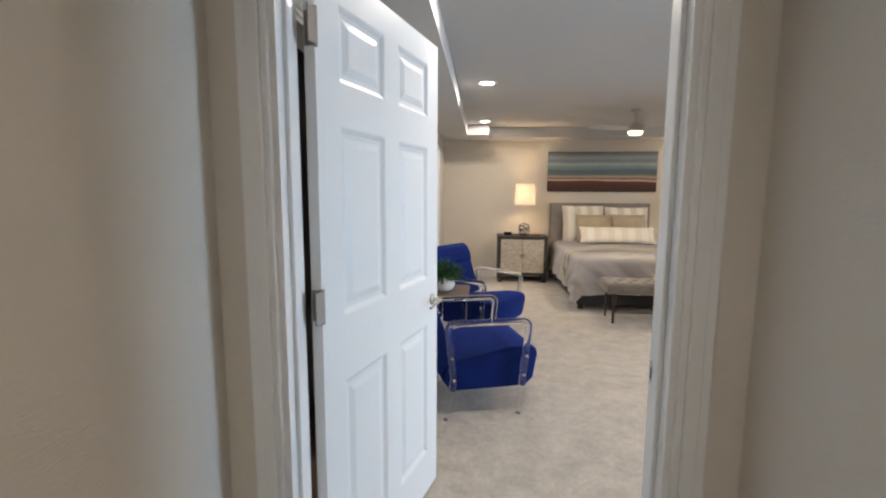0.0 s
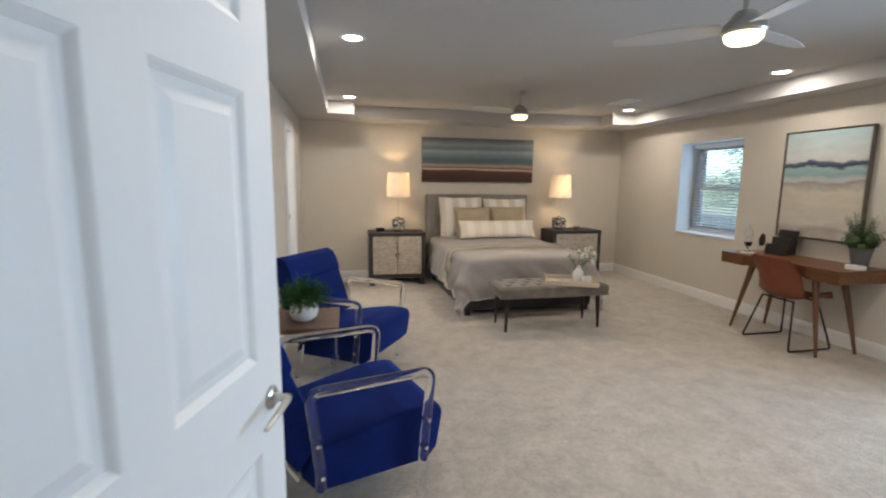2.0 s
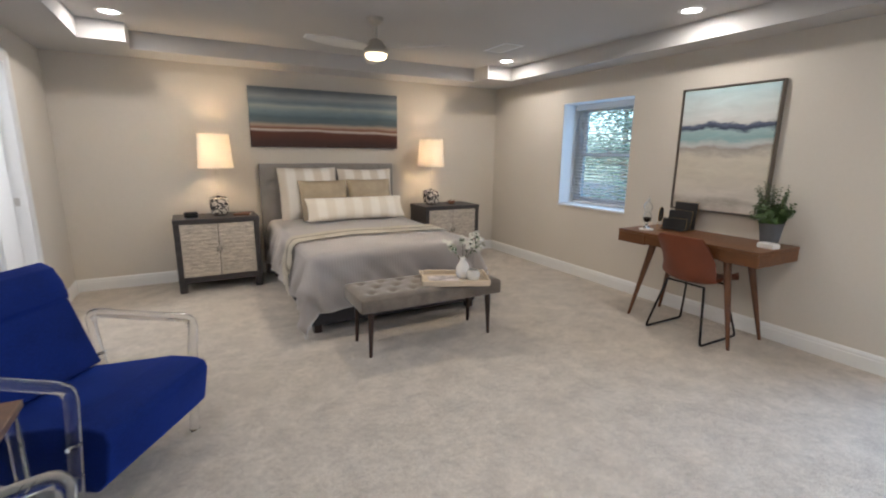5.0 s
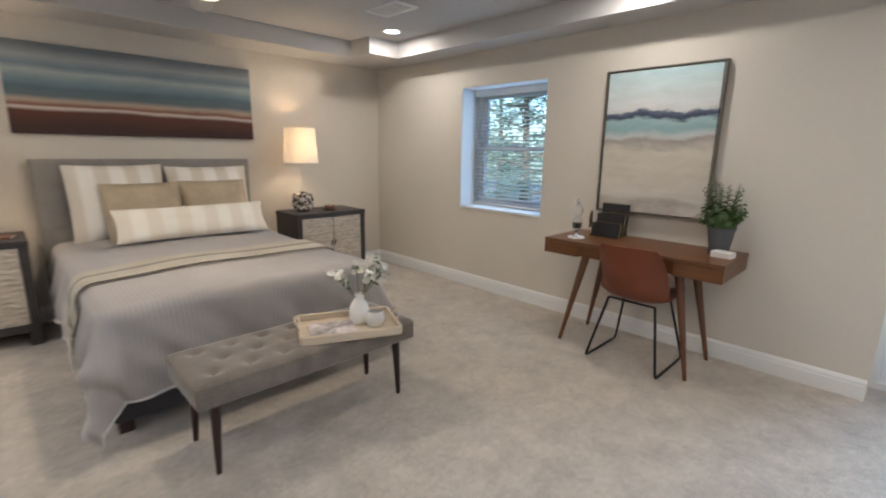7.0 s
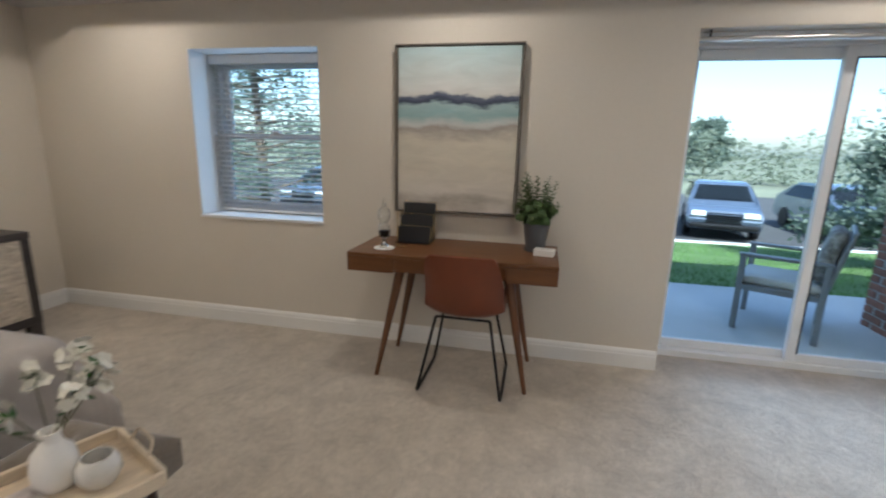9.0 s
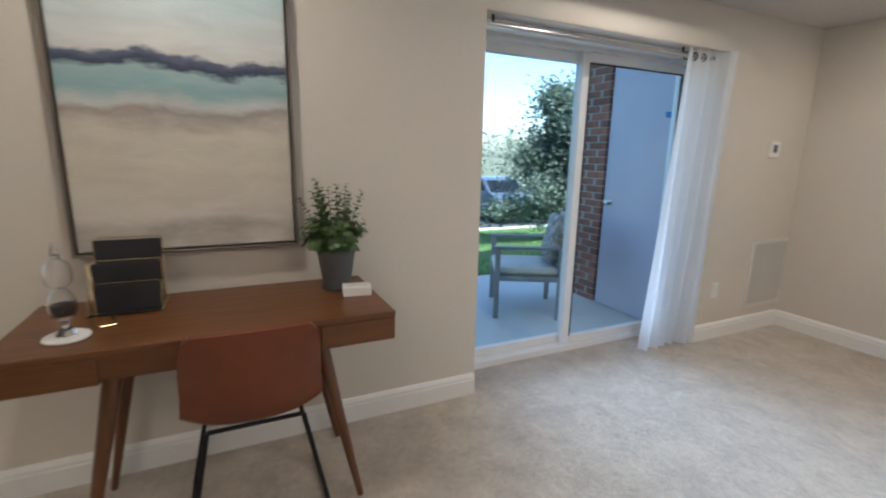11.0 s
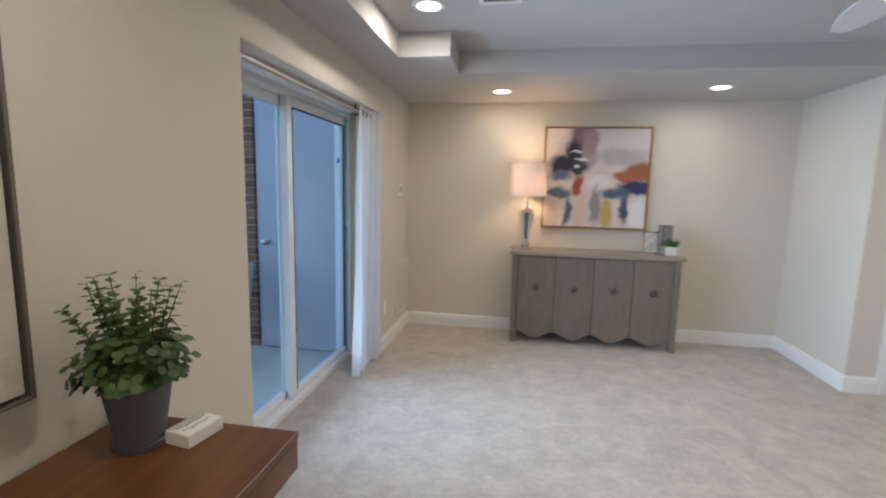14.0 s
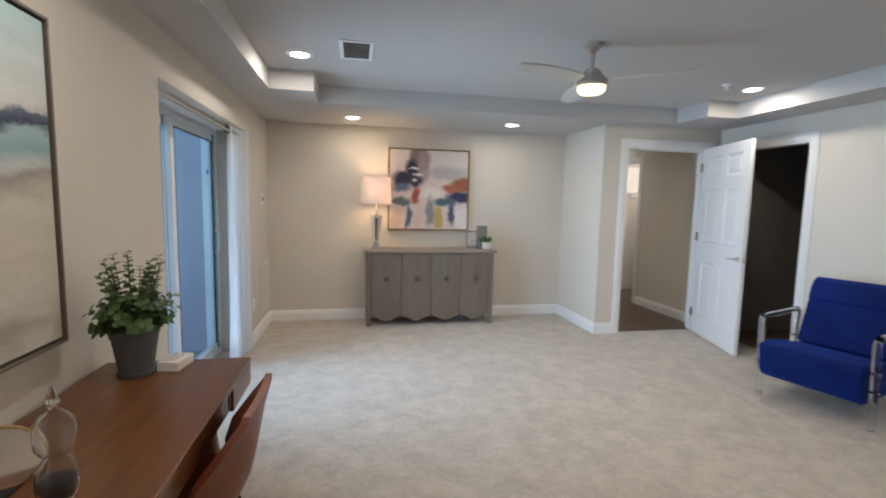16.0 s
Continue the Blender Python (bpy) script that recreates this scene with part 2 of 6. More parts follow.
wall("wall_west", "x", WEST, WEST - 0.12, HALL_S - 0.12, NORTH, -0.1, 2.60, (DOOR_B, DOOR_C, CLOSET), label="greige painted wall with three doorways")
wall("wall_return", "x", RETURN_X, HALL_E, SOUTH, HALL_N, -0.1, 2.60, label="short greige painted return wall")
wall("wall_hall_east", "x", HALL_E, RETURN_X, HALL_S - 0.12, SOUTH - 0.12, -0.1, 2.60, label="greige painted hall wall")
wall("wall_entry", "y", ENTRY_Y, HALL_N, WEST, RETURN_X, -0.1, 2.60, (ENTRY,), label="greige painted wall with the bedroom doorway")
wall("wall_hall_south", "y", HALL_S, HALL_S - 0.12, WEST, HALL_E, -0.1, 2.60, label="greige painted hall end wall")


def in_tray(x, y):
    return (-0.29 < x < 3.94 and 1.80 < y < 6.88) or (0.03 < x < 3.60 and 1.37 < y < 7.19)


bm = cells([WEST, -0.29, 0.03, RETURN_X, 3.60, 3.94, EAST], [SOUTH, ENTRY_Y, 1.37, 1.80, 6.88, 7.19, NORTH],
           lambda x, y: not in_tray(x, y) and not (x < RETURN_X and y < ENTRY_Y), SOFFIT, TRAY, lambda x, y, z: (x, y, z))
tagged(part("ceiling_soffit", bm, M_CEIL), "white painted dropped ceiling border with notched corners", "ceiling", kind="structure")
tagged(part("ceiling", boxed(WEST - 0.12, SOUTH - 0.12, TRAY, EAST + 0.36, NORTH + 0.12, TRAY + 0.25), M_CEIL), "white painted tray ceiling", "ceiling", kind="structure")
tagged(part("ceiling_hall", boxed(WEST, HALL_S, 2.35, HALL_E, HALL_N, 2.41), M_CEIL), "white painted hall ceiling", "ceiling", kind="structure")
tagged(part("floor", boxed(WEST, SOUTH, -0.06, EAST + 0.24, NORTH, 0.0), M_CARPET), "beige cut-pile carpet with footprints", "floor", kind="structure")
floor_hall = tagged(part("floor_hall", boxed(WEST - 1.0, HALL_S, -0.08, HALL_E, SOUTH, 0.0), M_HALLFLOOR), "dark brown plank floor in the hall", "floor", kind="structure")
# unseen block added in place of upper storeys, to shade the terrace
tagged(part("wall_shade_block", boxed(WEST - 3, HALL_S - 1, 2.70, EAST + 0.36, NORTH + 1, 4.6), M_TRIM), "unseen upper block added to shade the terrace", "wall", kind="structure")
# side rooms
for nm, x0, y0, y1, mt in (("bathroom", -2.60, 5.60, 7.50, M_TRIM), ("closet_dark", -2.2, 1.2, 2.9, M_ROOMSHADE), ("closet_hall", -1.55, -1.3, 0.0, M_WALL)):
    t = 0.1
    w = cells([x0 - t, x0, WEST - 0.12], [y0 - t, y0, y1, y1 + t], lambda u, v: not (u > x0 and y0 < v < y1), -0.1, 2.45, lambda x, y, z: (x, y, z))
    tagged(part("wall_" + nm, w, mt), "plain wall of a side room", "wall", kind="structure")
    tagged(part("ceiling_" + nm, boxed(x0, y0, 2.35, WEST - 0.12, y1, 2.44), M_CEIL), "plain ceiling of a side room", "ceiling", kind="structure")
    tagged(part("floor_" + nm, boxed(x0, y0, -0.1, WEST - 0.001, y1, -0.012), M_HALLFLOOR), "dark brown plank floor", "floor", kind="structure")


def baseboard(x0, y0, x1, y1, side):
    """A moulded skirting from one point to the other; side: the way out of the wall."""
    d = Vector((x1 - x0, y1 - y0, 0))
    nrm = Vector((*side, 0))
    prof = [(0, 0), (0.016, 0), (0.016, 0.085), (0.013, 0.092), (0.013, 0.104), (0.008, 0.116), (0.003, 0.124), (0, 0.124)]
    bm = bmesh.new()
    a = [bm.verts.new(Vector((x0, y0, 0)) + nrm * p + Vector((0, 0, z))) for p, z in prof]
    b = [bm.verts.new(Vector((x1, y1, 0)) + nrm * p + Vector((0, 0, z))) for p, z in prof]
    for i in range(len(prof)):
        j = (i + 1) % len(prof)
        bm.faces.new((a[i], a[j], b[j], b[i]))
    bm.faces.new(a)
    bm.faces.new(b)
    tagged(part("baseboard", bm, M_TRIM), "white moulded baseboard", "baseboard", kind="structure")


baseboard(WEST, NORTH, EAST, NORTH, (0, -1))
baseboard(EAST, 3.05, EAST, NORTH - 0.016, (-1, 0))
baseboard(EAST, SOUTH, EAST, 1.22, (-1, 0))
baseboard(RETURN_X, SOUTH, EAST - 0.016, SOUTH, (0, 1))
baseboard(RETURN_X, SOUTH + 0.016, RETURN_X, ENTRY_Y + 0.016, (1, 0))
baseboard(0.505, ENTRY_Y, RETURN_X, ENTRY_Y, (0, 1))
baseboard(WEST, DOOR_B[1] + 0.08, WEST, NORTH - 0.016, (1, 0))
baseboard(WEST, DOOR_C[1] + 0.08, WEST, DOOR_B[0] - 0.08, (1, 0))
baseboard(WEST, CLOSET[1] + 0.07, WEST, HALL_N, (1, 0))
baseboard(HALL_E, HALL_S, HALL_E, HALL_N, (-1, 0))


def casing(axis, at, out, a0, a1, top, width=0.075, name="door_casing"):
    """A moulded surround on one face of a doorway. out: +1 or -1, the way it stands off the wall."""
    ob = thing(name, "white moulded door casing", "door casing", kind="structure")
    steps = [(0, 0.011), (0.018, 0.017), (0.052, 0.013), (width, 0.013)]
    put = (lambda a, w, z: (at + out * w, a, z)) if axis == "x" else (lambda a, w, z: (a, at + out * w, z))
    for s, a in ((-1, a0), (1, a1)):
        bm = bmesh.new()
        for (u0, t0), (u1, t1) in zip(steps, steps[1:]):
            lo, hi = sorted((a + s * u0, a + s * u1))
            p, q = put(lo, 0.0, 0.0), put(hi, t0 if u0 else 0.011, top + u0)
            box(bm, min(p[0], q[0]), min(p[1], q[1]), 0, max(p[0], q[0]), max(p[1], q[1]), top + u1, 0.002, 1)
        part("side_casing", bm, M_TRIM, ob)
    bm = bmesh.new()
    for (u0, t0), (u1, t1) in zip(steps, steps[1:]):
        p, q = put(a0 - u0 + 0.0005, 0.0, 0), put(a1 + u0 - 0.0005, (t0 if u0 else 0.011) + 0.0005, 0)
        box(bm, min(p[0], q[0]), min(p[1], q[1]), top + u0, max(p[0], q[0]), max(p[1], q[1]), top + u1, 0.002, 1)
    part("head_casing", bm, M_TRIM, ob)
    return ob


def jamb(axis, face, back, a0, a1, top):
    """The lining of a doorway."""
    ob = thing("door_jamb", "white painted door jamb", "door jamb", kind="structure")
    lo, hi = sorted((face, back))
    for nm, b in (("side_lining", (a0 - 0.001, a0 + 0.018, 0, top)), ("side_lining", (a1 - 0.018, a1 + 0.001, 0, top)), ("head_lining", (a0 + 0.018, a1 - 0.018, top - 0.018, top + 0.001))):
        if axis == "x":
            part(nm, boxed(lo - 0.002, b[0], b[2], hi + 0.002, b[1], b[3]), M_TRIM, ob)
        else:
            part(nm, boxed(b[0], lo - 0.002, b[2], b[1], hi + 0.002, b[3]), M_TRIM, ob)
    return ob


casing("y", ENTRY_Y, 1, ENTRY[0], ENTRY[1], ENTRY[3])
casing("y", HALL_N, -1, ENTRY[0], ENTRY[1], ENTRY[3])
entry_jamb = jamb("y", ENTRY_Y, HALL_N, ENTRY[0], ENTRY[1], ENTRY[3])
part("strike_plate", boxed(ENTRY[1] - 0.021, 1.114, 0.915, ENTRY[1] - 0.017, 1.144, 0.975, 0.001, 1), M_BRUSHED, entry_jamb, "brushed nickel strike plate")
part("strike_hole", boxed(ENTRY[1] - 0.0225, 1.123, 0.930, ENTRY[1] - 0.0205, 1.136, 0.960), M_BLACK, entry_jamb)
for sx, so in ((ENTRY[0] + 0.018, 1), (ENTRY[1] - 0.018, -1)):
    lo, hi = sorted((sx, sx + so * 0.012))
    part("door_stop", boxed(lo, 1.066, 0, hi, 1.106, ENTRY[3] - 0.030, 0.003, 2), M_TRIM, entry_jamb)
part("door_stop", boxed(ENTRY[0] + 0.018, 1.066, ENTRY[3] - 0.030, ENTRY[1] - 0.018, 1.106, ENTRY[3] - 0.018, 0.003, 2), M_TRIM, entry_jamb)
for dd in (DOOR_B, DOOR_C, CLOSET):
    casing("x", WEST, 1, dd[0], dd[1], dd[3])
    jm = jamb("x", WEST, WEST - 0.12, dd[0], dd[1], dd[3])
    if dd is DOOR_B:
        part("strike_plate", boxed(WEST - 0.075, dd[1] - 0.022, 0.97, WEST - 0.045, dd[1] - 0.018, 1.03), M_BRUSHED, jm, "brushed nickel strike plate")
        part("door_stop", boxed(WEST - 0.095, dd[1] - 0.03, 0, WEST - 0.08, dd[1] - 0.018, dd[3] - 0.03), M_TRIM, jm)


# ---- hall fill light ----
# unseen light and glowing disc, both added only to brighten the hall
area_light("hall_fill_light", 0.0, -0.95, 2.33, 0.5, 4.1, (1.0, 0.93, 0.82))
tagged(part("hall_fill_disc", lathe([(0.02, -0.075), (0.15, -0.06), (0.17, -0.02), (0.17, 0.0)], 24, centre=(0, -0.95, 2.35)), glow("fill_disc_glow", (1, 0.97, 0.92), 1.5), smooth=True), "unseen glowing disc added for the hall fill light", "ceiling light")


# ---- the six-panel door ----
def panel_face(bm, w, h, holes, y, out):
    """One face of a panelled leaf; out: -1 or 1, the way the face looks along y."""
    us = sorted({0, w, *[v for q in holes for v in q[:2]]})
    vs = sorted({0, h, *[v for q in holes for v in q[2:]]})
    for i in range(len(us) - 1):
        for j in range(len(vs) - 1):
            u, v = (us[i] + us[i + 1]) / 2, (vs[j] + vs[j + 1]) / 2
            if any(q[0] < u < q[1] and q[2] < v < q[3] for q in holes):
                continue
            bm.faces.new([bm.verts.new((a, y, b)) for a, b in ((us[i], vs[j]), (us[i + 1], vs[j]), (us[i + 1], vs[j + 1]), (us[i], vs[j + 1]))])
    for a0, a1, b0, b1 in holes:
        rings = []
        for inset, depth in ((0, 0), (0.006, 0.003), (0.016, 0.010), (0.030, 0.011), (0.055, 0.003), (0.062, 0.003)):
            yy = y - out * depth
            rings.append([bm.verts.new(p) for p in ((a0 + inset, yy, b0 + inset), (a1 - inset, yy, b0 + inset), (a1 - inset, yy, b1 - inset), (a0 + inset, yy, b1 - inset))])
        for r, q in zip(rings, rings[1:]):
            for k in range(4):
                bm.faces.new((r[k], r[(k + 1) % 4], q[(k + 1) % 4], q[k]))
        bm.faces.new(rings[-1])


def panel_door(w, h, t, m, label):
    ob = thing("door", label, "door", m)
    cols = ((0.115, w / 2 - 0.055), (w / 2 + 0.055, w - 0.115))
    holes = [(c0, c1, z0, z1) for c0, c1 in cols for z0, z1 in ((0.20, 0.81), (1.02, 1.588), (1.715, 1.93))]
    bm = bmesh.new()
    panel_face(bm, w, h, holes, 0.0, -1)
    panel_face(bm, w, h, holes, t, 1)
    for a, b in (((0, 0), (w, 0)), ((w, 0), (w, h)), ((w, h), (0, h)), ((0, h), (0, 0))):
        bm.faces.new([bm.verts.new(p) for p in ((a[0], 0, a[1]), (b[0], 0, b[1]), (b[0], t, b[1]), (a[0], t, a[1]))])
    bmesh.ops.remove_doubles(bm, verts=bm.verts, dist=0.0005)
    part("leaf", bm, M_DOOR, ob)
    for s, y in ((-1, 0.0), (1, t)):
        hx, hz = w - 0.062, 0.915
        hd = part("handle", lathe([(0.027, 0), (0.027, 0.005), (0.022, 0.009), (0.010, 0.011), (0.009, 0.042)], 20), M_BRUSHED, ob, "brushed nickel lever handle", True,
                  pose(hx, y, hz, 90 if s < 0 else -90))
        lever_path = rounded([(0, 0, 0.040), (-0.014, 0, 0.046), (-0.07, 0.003 * s, 0.048), (-0.120, 0.012 * s, 0.044)], 0.012)
        lever = tube(lever_path, [0.0105 - 0.005 * k / (len(lever_path) - 1) for k in range(len(lever_path))], 10)
        part("lever", lever, M_BRUSHED, hd, smooth=True)
    part("latch_plate", boxed(w - 0.001, t / 2 - 0.012, 0.885, w + 0.0015, t / 2 + 0.012, 0.945), M_BRUSHED, ob, "nickel latch plate")
    for z in (0.22, 1.075, 1.83):
        hg = part("hinge", boxed(-0.003, -0.004, z - 0.045, 0.0, t - 0.004, z + 0.045, 0.001, 1), M_HINGE, ob, "satin nickel butt hinge")
        part("pin", tube([(-0.006, -0.006, z - 0.05), (-0.006, -0.006, z + 0.05)], 0.007, 10), M_HINGE, hg, smooth=True)
        part("jamb_plate", boxed(-0.042, -0.012, z - 0.045, -0.006, -0.008, z + 0.045), M_HINGE, hg)
    return ob


panel_door(0.889, 2.03, 0.035, pose(-0.490, 1.176, 0.012, 0, 0, 74.2), "white six-panel door standing open into the bedroom")

# ---- the window ----
win = thing("window_1", "white vinyl double-hung window in a deep reveal", "window", kind="structure")
y0, y1, z0, z1 = WIN
xw = 4.50
fr = bmesh.new()
for b in ((y0, y0 + 0.045, z0, z1), (y1 - 0.045, y1, z0, z1), (y0 + 0.045, y1 - 0.045, z0, z0 + 0.05), (y0 + 0.045, y1 - 0.045, z1 - 0.05, z1)):
    box(fr, xw, b[0], b[2], xw + 0.10, b[1], b[3], 0.003, 1)
part("window_frame", fr, M_VINYL, win)
zm = 1.385
for nm, xa, za, zb in (("lower_sash", xw + 0.005, z0 + 0.05, zm + 0.02), ("upper_sash", xw + 0.045, zm - 0.02, z1 - 0.05)):
    sb = bmesh.new()
    a, b = y0 + 0.045, y1 - 0.045
    for q in ((a, a + 0.045, za, zb), (b - 0.045, b, za, zb), (a + 0.045, b - 0.045, za, za + 0.04), (a + 0.045, b - 0.045, zb - 0.04, zb)):
        box(sb, xa, q[0], q[2], xa + 0.035, q[1], q[3], 0.004, 1)
    sash = part(nm, sb, M_VINYL, win)
    gp = part("pane", boxed(xa + 0.014, a + 0.045, za + 0.04, xa + 0.020, b - 0.045, zb - 0.04), M_GLASS, sash)
    gp.visible_shadow = False
part("sash_lock", boxed(xw - 0.004, 5.74, zm + 0.016, xw + 0.02, 5.81, zm + 0.034, 0.004, 2), M_BRUSHED, win, "metal sash lock")
part("window_sill", boxed(EAST - 0.012, y0 - 0.0, z0 - 0.004, xw + 0.01, y1 + 0.0, z0 + 0.018, 0.004, 2), M_VINYL, win)
M_REVEAL = mat("white_reveal_paint", (0.78, 0.79, 0.80), 0.6, vary=0.02)
part("reveal_lining", boxed(EAST + 0.003, y1 - 0.006, z0 + 0.018, xw, y1 + 0.001, z1), M_REVEAL, win)
part("reveal_lining", boxed(EAST + 0.003, y0 - 0.001, z0 + 0.018, xw, y0 + 0.006, z1), M_REVEAL, win)
part("reveal_lining", boxed(EAST + 0.003, y0 + 0.006, z1 - 0.006, xw, y1 - 0.006, z1 + 0.001), M_REVEAL, win)

M_SLAT = mat("white_blind_slat", (0.82, 0.84, 0.86), 0.4, vary=0.03, bump=0.0)
blind = thing("window_blind", "white horizontal slat blind with open slats in the window", "blind")
part("headrail", boxed(4.435, y0 + 0.012, z1 - 0.072, 4.485, y1 - 0.012, z1 - 0.008, 0.004, 2), M_SLAT, blind)
slat = bmesh.new()
rows_ = []
for k in range(5):
    u = -0.022 + 0.011 * k
    rows_.append([slat.verts.new((u, yy, 0.0035 * (1 - (u / 0.022) ** 2) + 0.24 * u)) for yy in (y0 + 0.015, y1 - 0.015)])
for r, q in zip(rows_, rows_[1:]):
    slat.faces.new((r[0], r[1], q[1], q[0]))
bmesh.ops.solidify(slat, geom=slat.faces[:], thickness=0.0022)
slat_mesh = finish("slat", slat, M_SLAT)
nz = 28
for k in range(nz):
    s = new("slat", slat_mesh)
    s.location = (4.462, 0, z0 + 0.062 + k * (z1 - 0.085 - z0 - 0.062) / (nz - 1))
    s.parent = blind
part("bottom_rail", boxed(4.440, y0 + 0.014, z0 + 0.026, 4.484, y1 - 0.014, z0 + 0.046, 0.004, 2), M_SLAT, blind)
for yy in (y0 + 0.18, (y0 + y1) / 2, y1 - 0.18):
    part("ladder_cord", tube([(4.462, yy, z0 + 0.04), (4.462, yy, z1 - 0.05)], 0.0013, 5), M_SLAT, blind)

# ---- the sliding glass door ----
M_TINTSTRIP = mat("turquoise_glass_tint", (0.19, 0.48, 0.57), 0.25, vary=0.05, scale=3, bump=0.0, coat=0.3)
slider = thing("door_2", "white vinyl sliding glass patio door", "sliding door", kind="structure")
y0, y1, z1 = SLIDE[0], SLIDE[1], SLIDE[3]
fr = bmesh.new()
xs = 4.49
box(fr, xs, y0, -0.01, xs + 0.12, y1, 0.045, 0.004, 1)
box(fr, xs, y0, z1 - 0.055, xs + 0.12, y1, z1, 0.004, 1)
box(fr, xs, y0, 0.045, xs + 0.12, y0 + 0.045, z1 - 0.055, 0.004, 1)
box(fr, xs, y1 - 0.045, 0.045, xs + 0.12, y1, z1 - 0.055, 0.004, 1)
part("door_frame", fr, M_VINYL, slider)
for nm, xa, a, b in (("sliding_panel", xs + 0.012, y0 + 0.045, 2.215), ("fixed_panel", xs + 0.065, 2.135, y1 - 0.045)):
    pb = bmesh.new()
    za, zb = 0.046, z1 - 0.056
    for q in ((a, a + 0.056, za, zb), (b - 0.056, b, za, zb), (a + 0.056, b - 0.056, za, za + 0.055), (a + 0.056, b - 0.056, zb - 0.062, zb)):
        box(pb, xa, q[0], q[2], xa + 0.042, q[1], q[3], 0.004, 1)
    pn = part(nm, pb, M_VINYL, slider)
    gp = part("pane", boxed(xa + 0.017, a + 0.056, za + 0.055, xa + 0.024, b - 0.056, zb - 0.062), M_GLASS, pn)
    gp.visible_shadow = False
    # added strip: paints the turquoise cast that the white stile takes on
    part("tint_strip", boxed(xa - 0.0025, a + 0.004, za + 0.002, xa + 0.001, a + 0.054, zb - 0.002), M_TINTSTRIP, pn, "added strip coloured as the turquoise tint on the stile")
    if nm == "sliding_panel":
        gk = bmesh.new()
        box(gk, xa - 0.001, a + 0.063, zb - 0.070, xa + 0.010, b - 0.063, zb - 0.062)
        for q in ((a + 0.056, a + 0.063, za + 0.055, zb - 0.062), (b - 0.063, b - 0.056, za + 0.055, zb - 0.062)):
            box(gk, xa - 0.001, q[0], q[2], xa + 0.010, q[1], q[3])
        part("gasket", gk, M_BLACK, pn, "black rubber gasket")
        part("pull_handle", tube(rounded([(xa, a + 0.035, 0.92), (xa - 0.035, a + 0.035, 0.94), (xa - 0.035, a + 0.035, 1.10), (xa, a + 0.035, 1.12)], 0.02), 0.008, 8), M_VINYL, pn, smooth=True)
        part("sticker", boxed(xa + 0.0155, a + 0.11, 1.60, xa + 0.0165, a + 0.165, 1.64), mat("blue_sticker", (0.05, 0.28, 0.75), 0.5), pn, "small blue sticker on the glass")
part("reveal_lining", boxed(EAST + 0.003, y1 - 0.005, 0.0, xs, y1 + 0.001, z1), M_WALL, slider)
part("reveal_lining", boxed(EAST + 0.003, y0 + 0.0, z1 - 0.005, xs, y1 - 0.005, z1 + 0.001), M_WALL, slider)
part("valance_rail", boxed(4.36, y0 + 0.3, z1 - 0.052, 4.41, y1 - 0.01, z1 - 0.006, 0.003, 1), M_VINYL, slider)

rod = thing("curtain_rod", "brushed nickel curtain rod across the top of the glass door", "curtain rod")
part("bar", tube([(4.305, 1.255, 1.955), (4.305, 3.046, 1.955)], 0.0125, 12), M_BRUSHED, rod, smooth=True)
part("finial", lathe([(0.0, -0.026), (0.016, -0.02), (0.022, 0), (0.016, 0.02), (0.0, 0.026)], 14, cap=False), M_BRUSHED, rod, smooth=True, at=pose(4.305, 1.245, 1.955, 90))
for yy in (1.60, 2.98):
    part("bracket", tube([(4.305, yy, 1.955), (4.305, yy, 2.004)], 0.007, 8), M_BLACK, rod, smooth=True)


def cloth_material():
    m = mat("white_curtain_cloth", (0.88, 0.88, 0.88), 0.85, vary=0.03, scale=3, fine=200, bump=0.06, bump_scale=300)
    n, l = m.node_tree.nodes, m.node_tree.links
    tr, mx = n.new("ShaderNodeBsdfTranslucent"), n.new("ShaderNodeMixShader")
    tr.inputs[0].default_value = (0.86, 0.90, 0.96, 1)
    mx.inputs[0].default_value = 0.50
    l.new(n["Principled BSDF"].outputs[0], mx.inputs[1])
    l.new(tr.outputs[0], mx.inputs[2])
    l.new(mx.outputs[0], n["Material Output"].inputs[0])
    return m


M_CURTAIN = cloth_material()
curtain = thing("curtain", "white gathered curtain panel hanging beside the glass door", "curtain")
cb = bmesh.new()
NU, NV = 150, 26
grid = []
for j in range(NV + 1):
    v = j / NV
    zc = 2.004 - v * 1.990
    row = []
    for i in range(NU + 1):
        u = i / NU
        spread = 0.375 + 0.075 * v
        yy = 1.185 + 0.07 * v + u * spread + 0.010 * math.sin(2 * math.pi * 3.2 * u + 1.2 * v) * u
        amp = (0.028 + 0.010 * v) * min(1.0, 0.25 + 2.2 * u)
        xx = 4.300 - 0.080 * max(0.0, 1 - u / 0.45) ** 1.3 - 0.02 * v * u + amp * math.sin(2 * math.pi * 5.0 * u + 0.5 * math.sin(3 * v + 5 * u)) + 0.01 * math.sin(9 * u + 4 * v) * v
        row.append(cb.verts.new((xx, yy, zc)))
    grid.append(row)
for a, b in zip(grid, grid[1:]):
    for i in range(NU):
        cb.faces.new((a[i], a[i + 1], b[i + 1], b[i]))
part("panel", cb, M_CURTAIN, curtain, smooth=True)
for yy in (1.33, 1.41, 1.49, 1.56):
    part("grommet", tube([(4.305 + 0.022 * math.cos(a), yy, 1.955 + 0.022 * math.sin(a)) for a in np.linspace(0, 2 * math.pi, 14)[:-1]], 0.004, 6, closed=True), M_BLACK, curtain, "dark metal grommet", True)

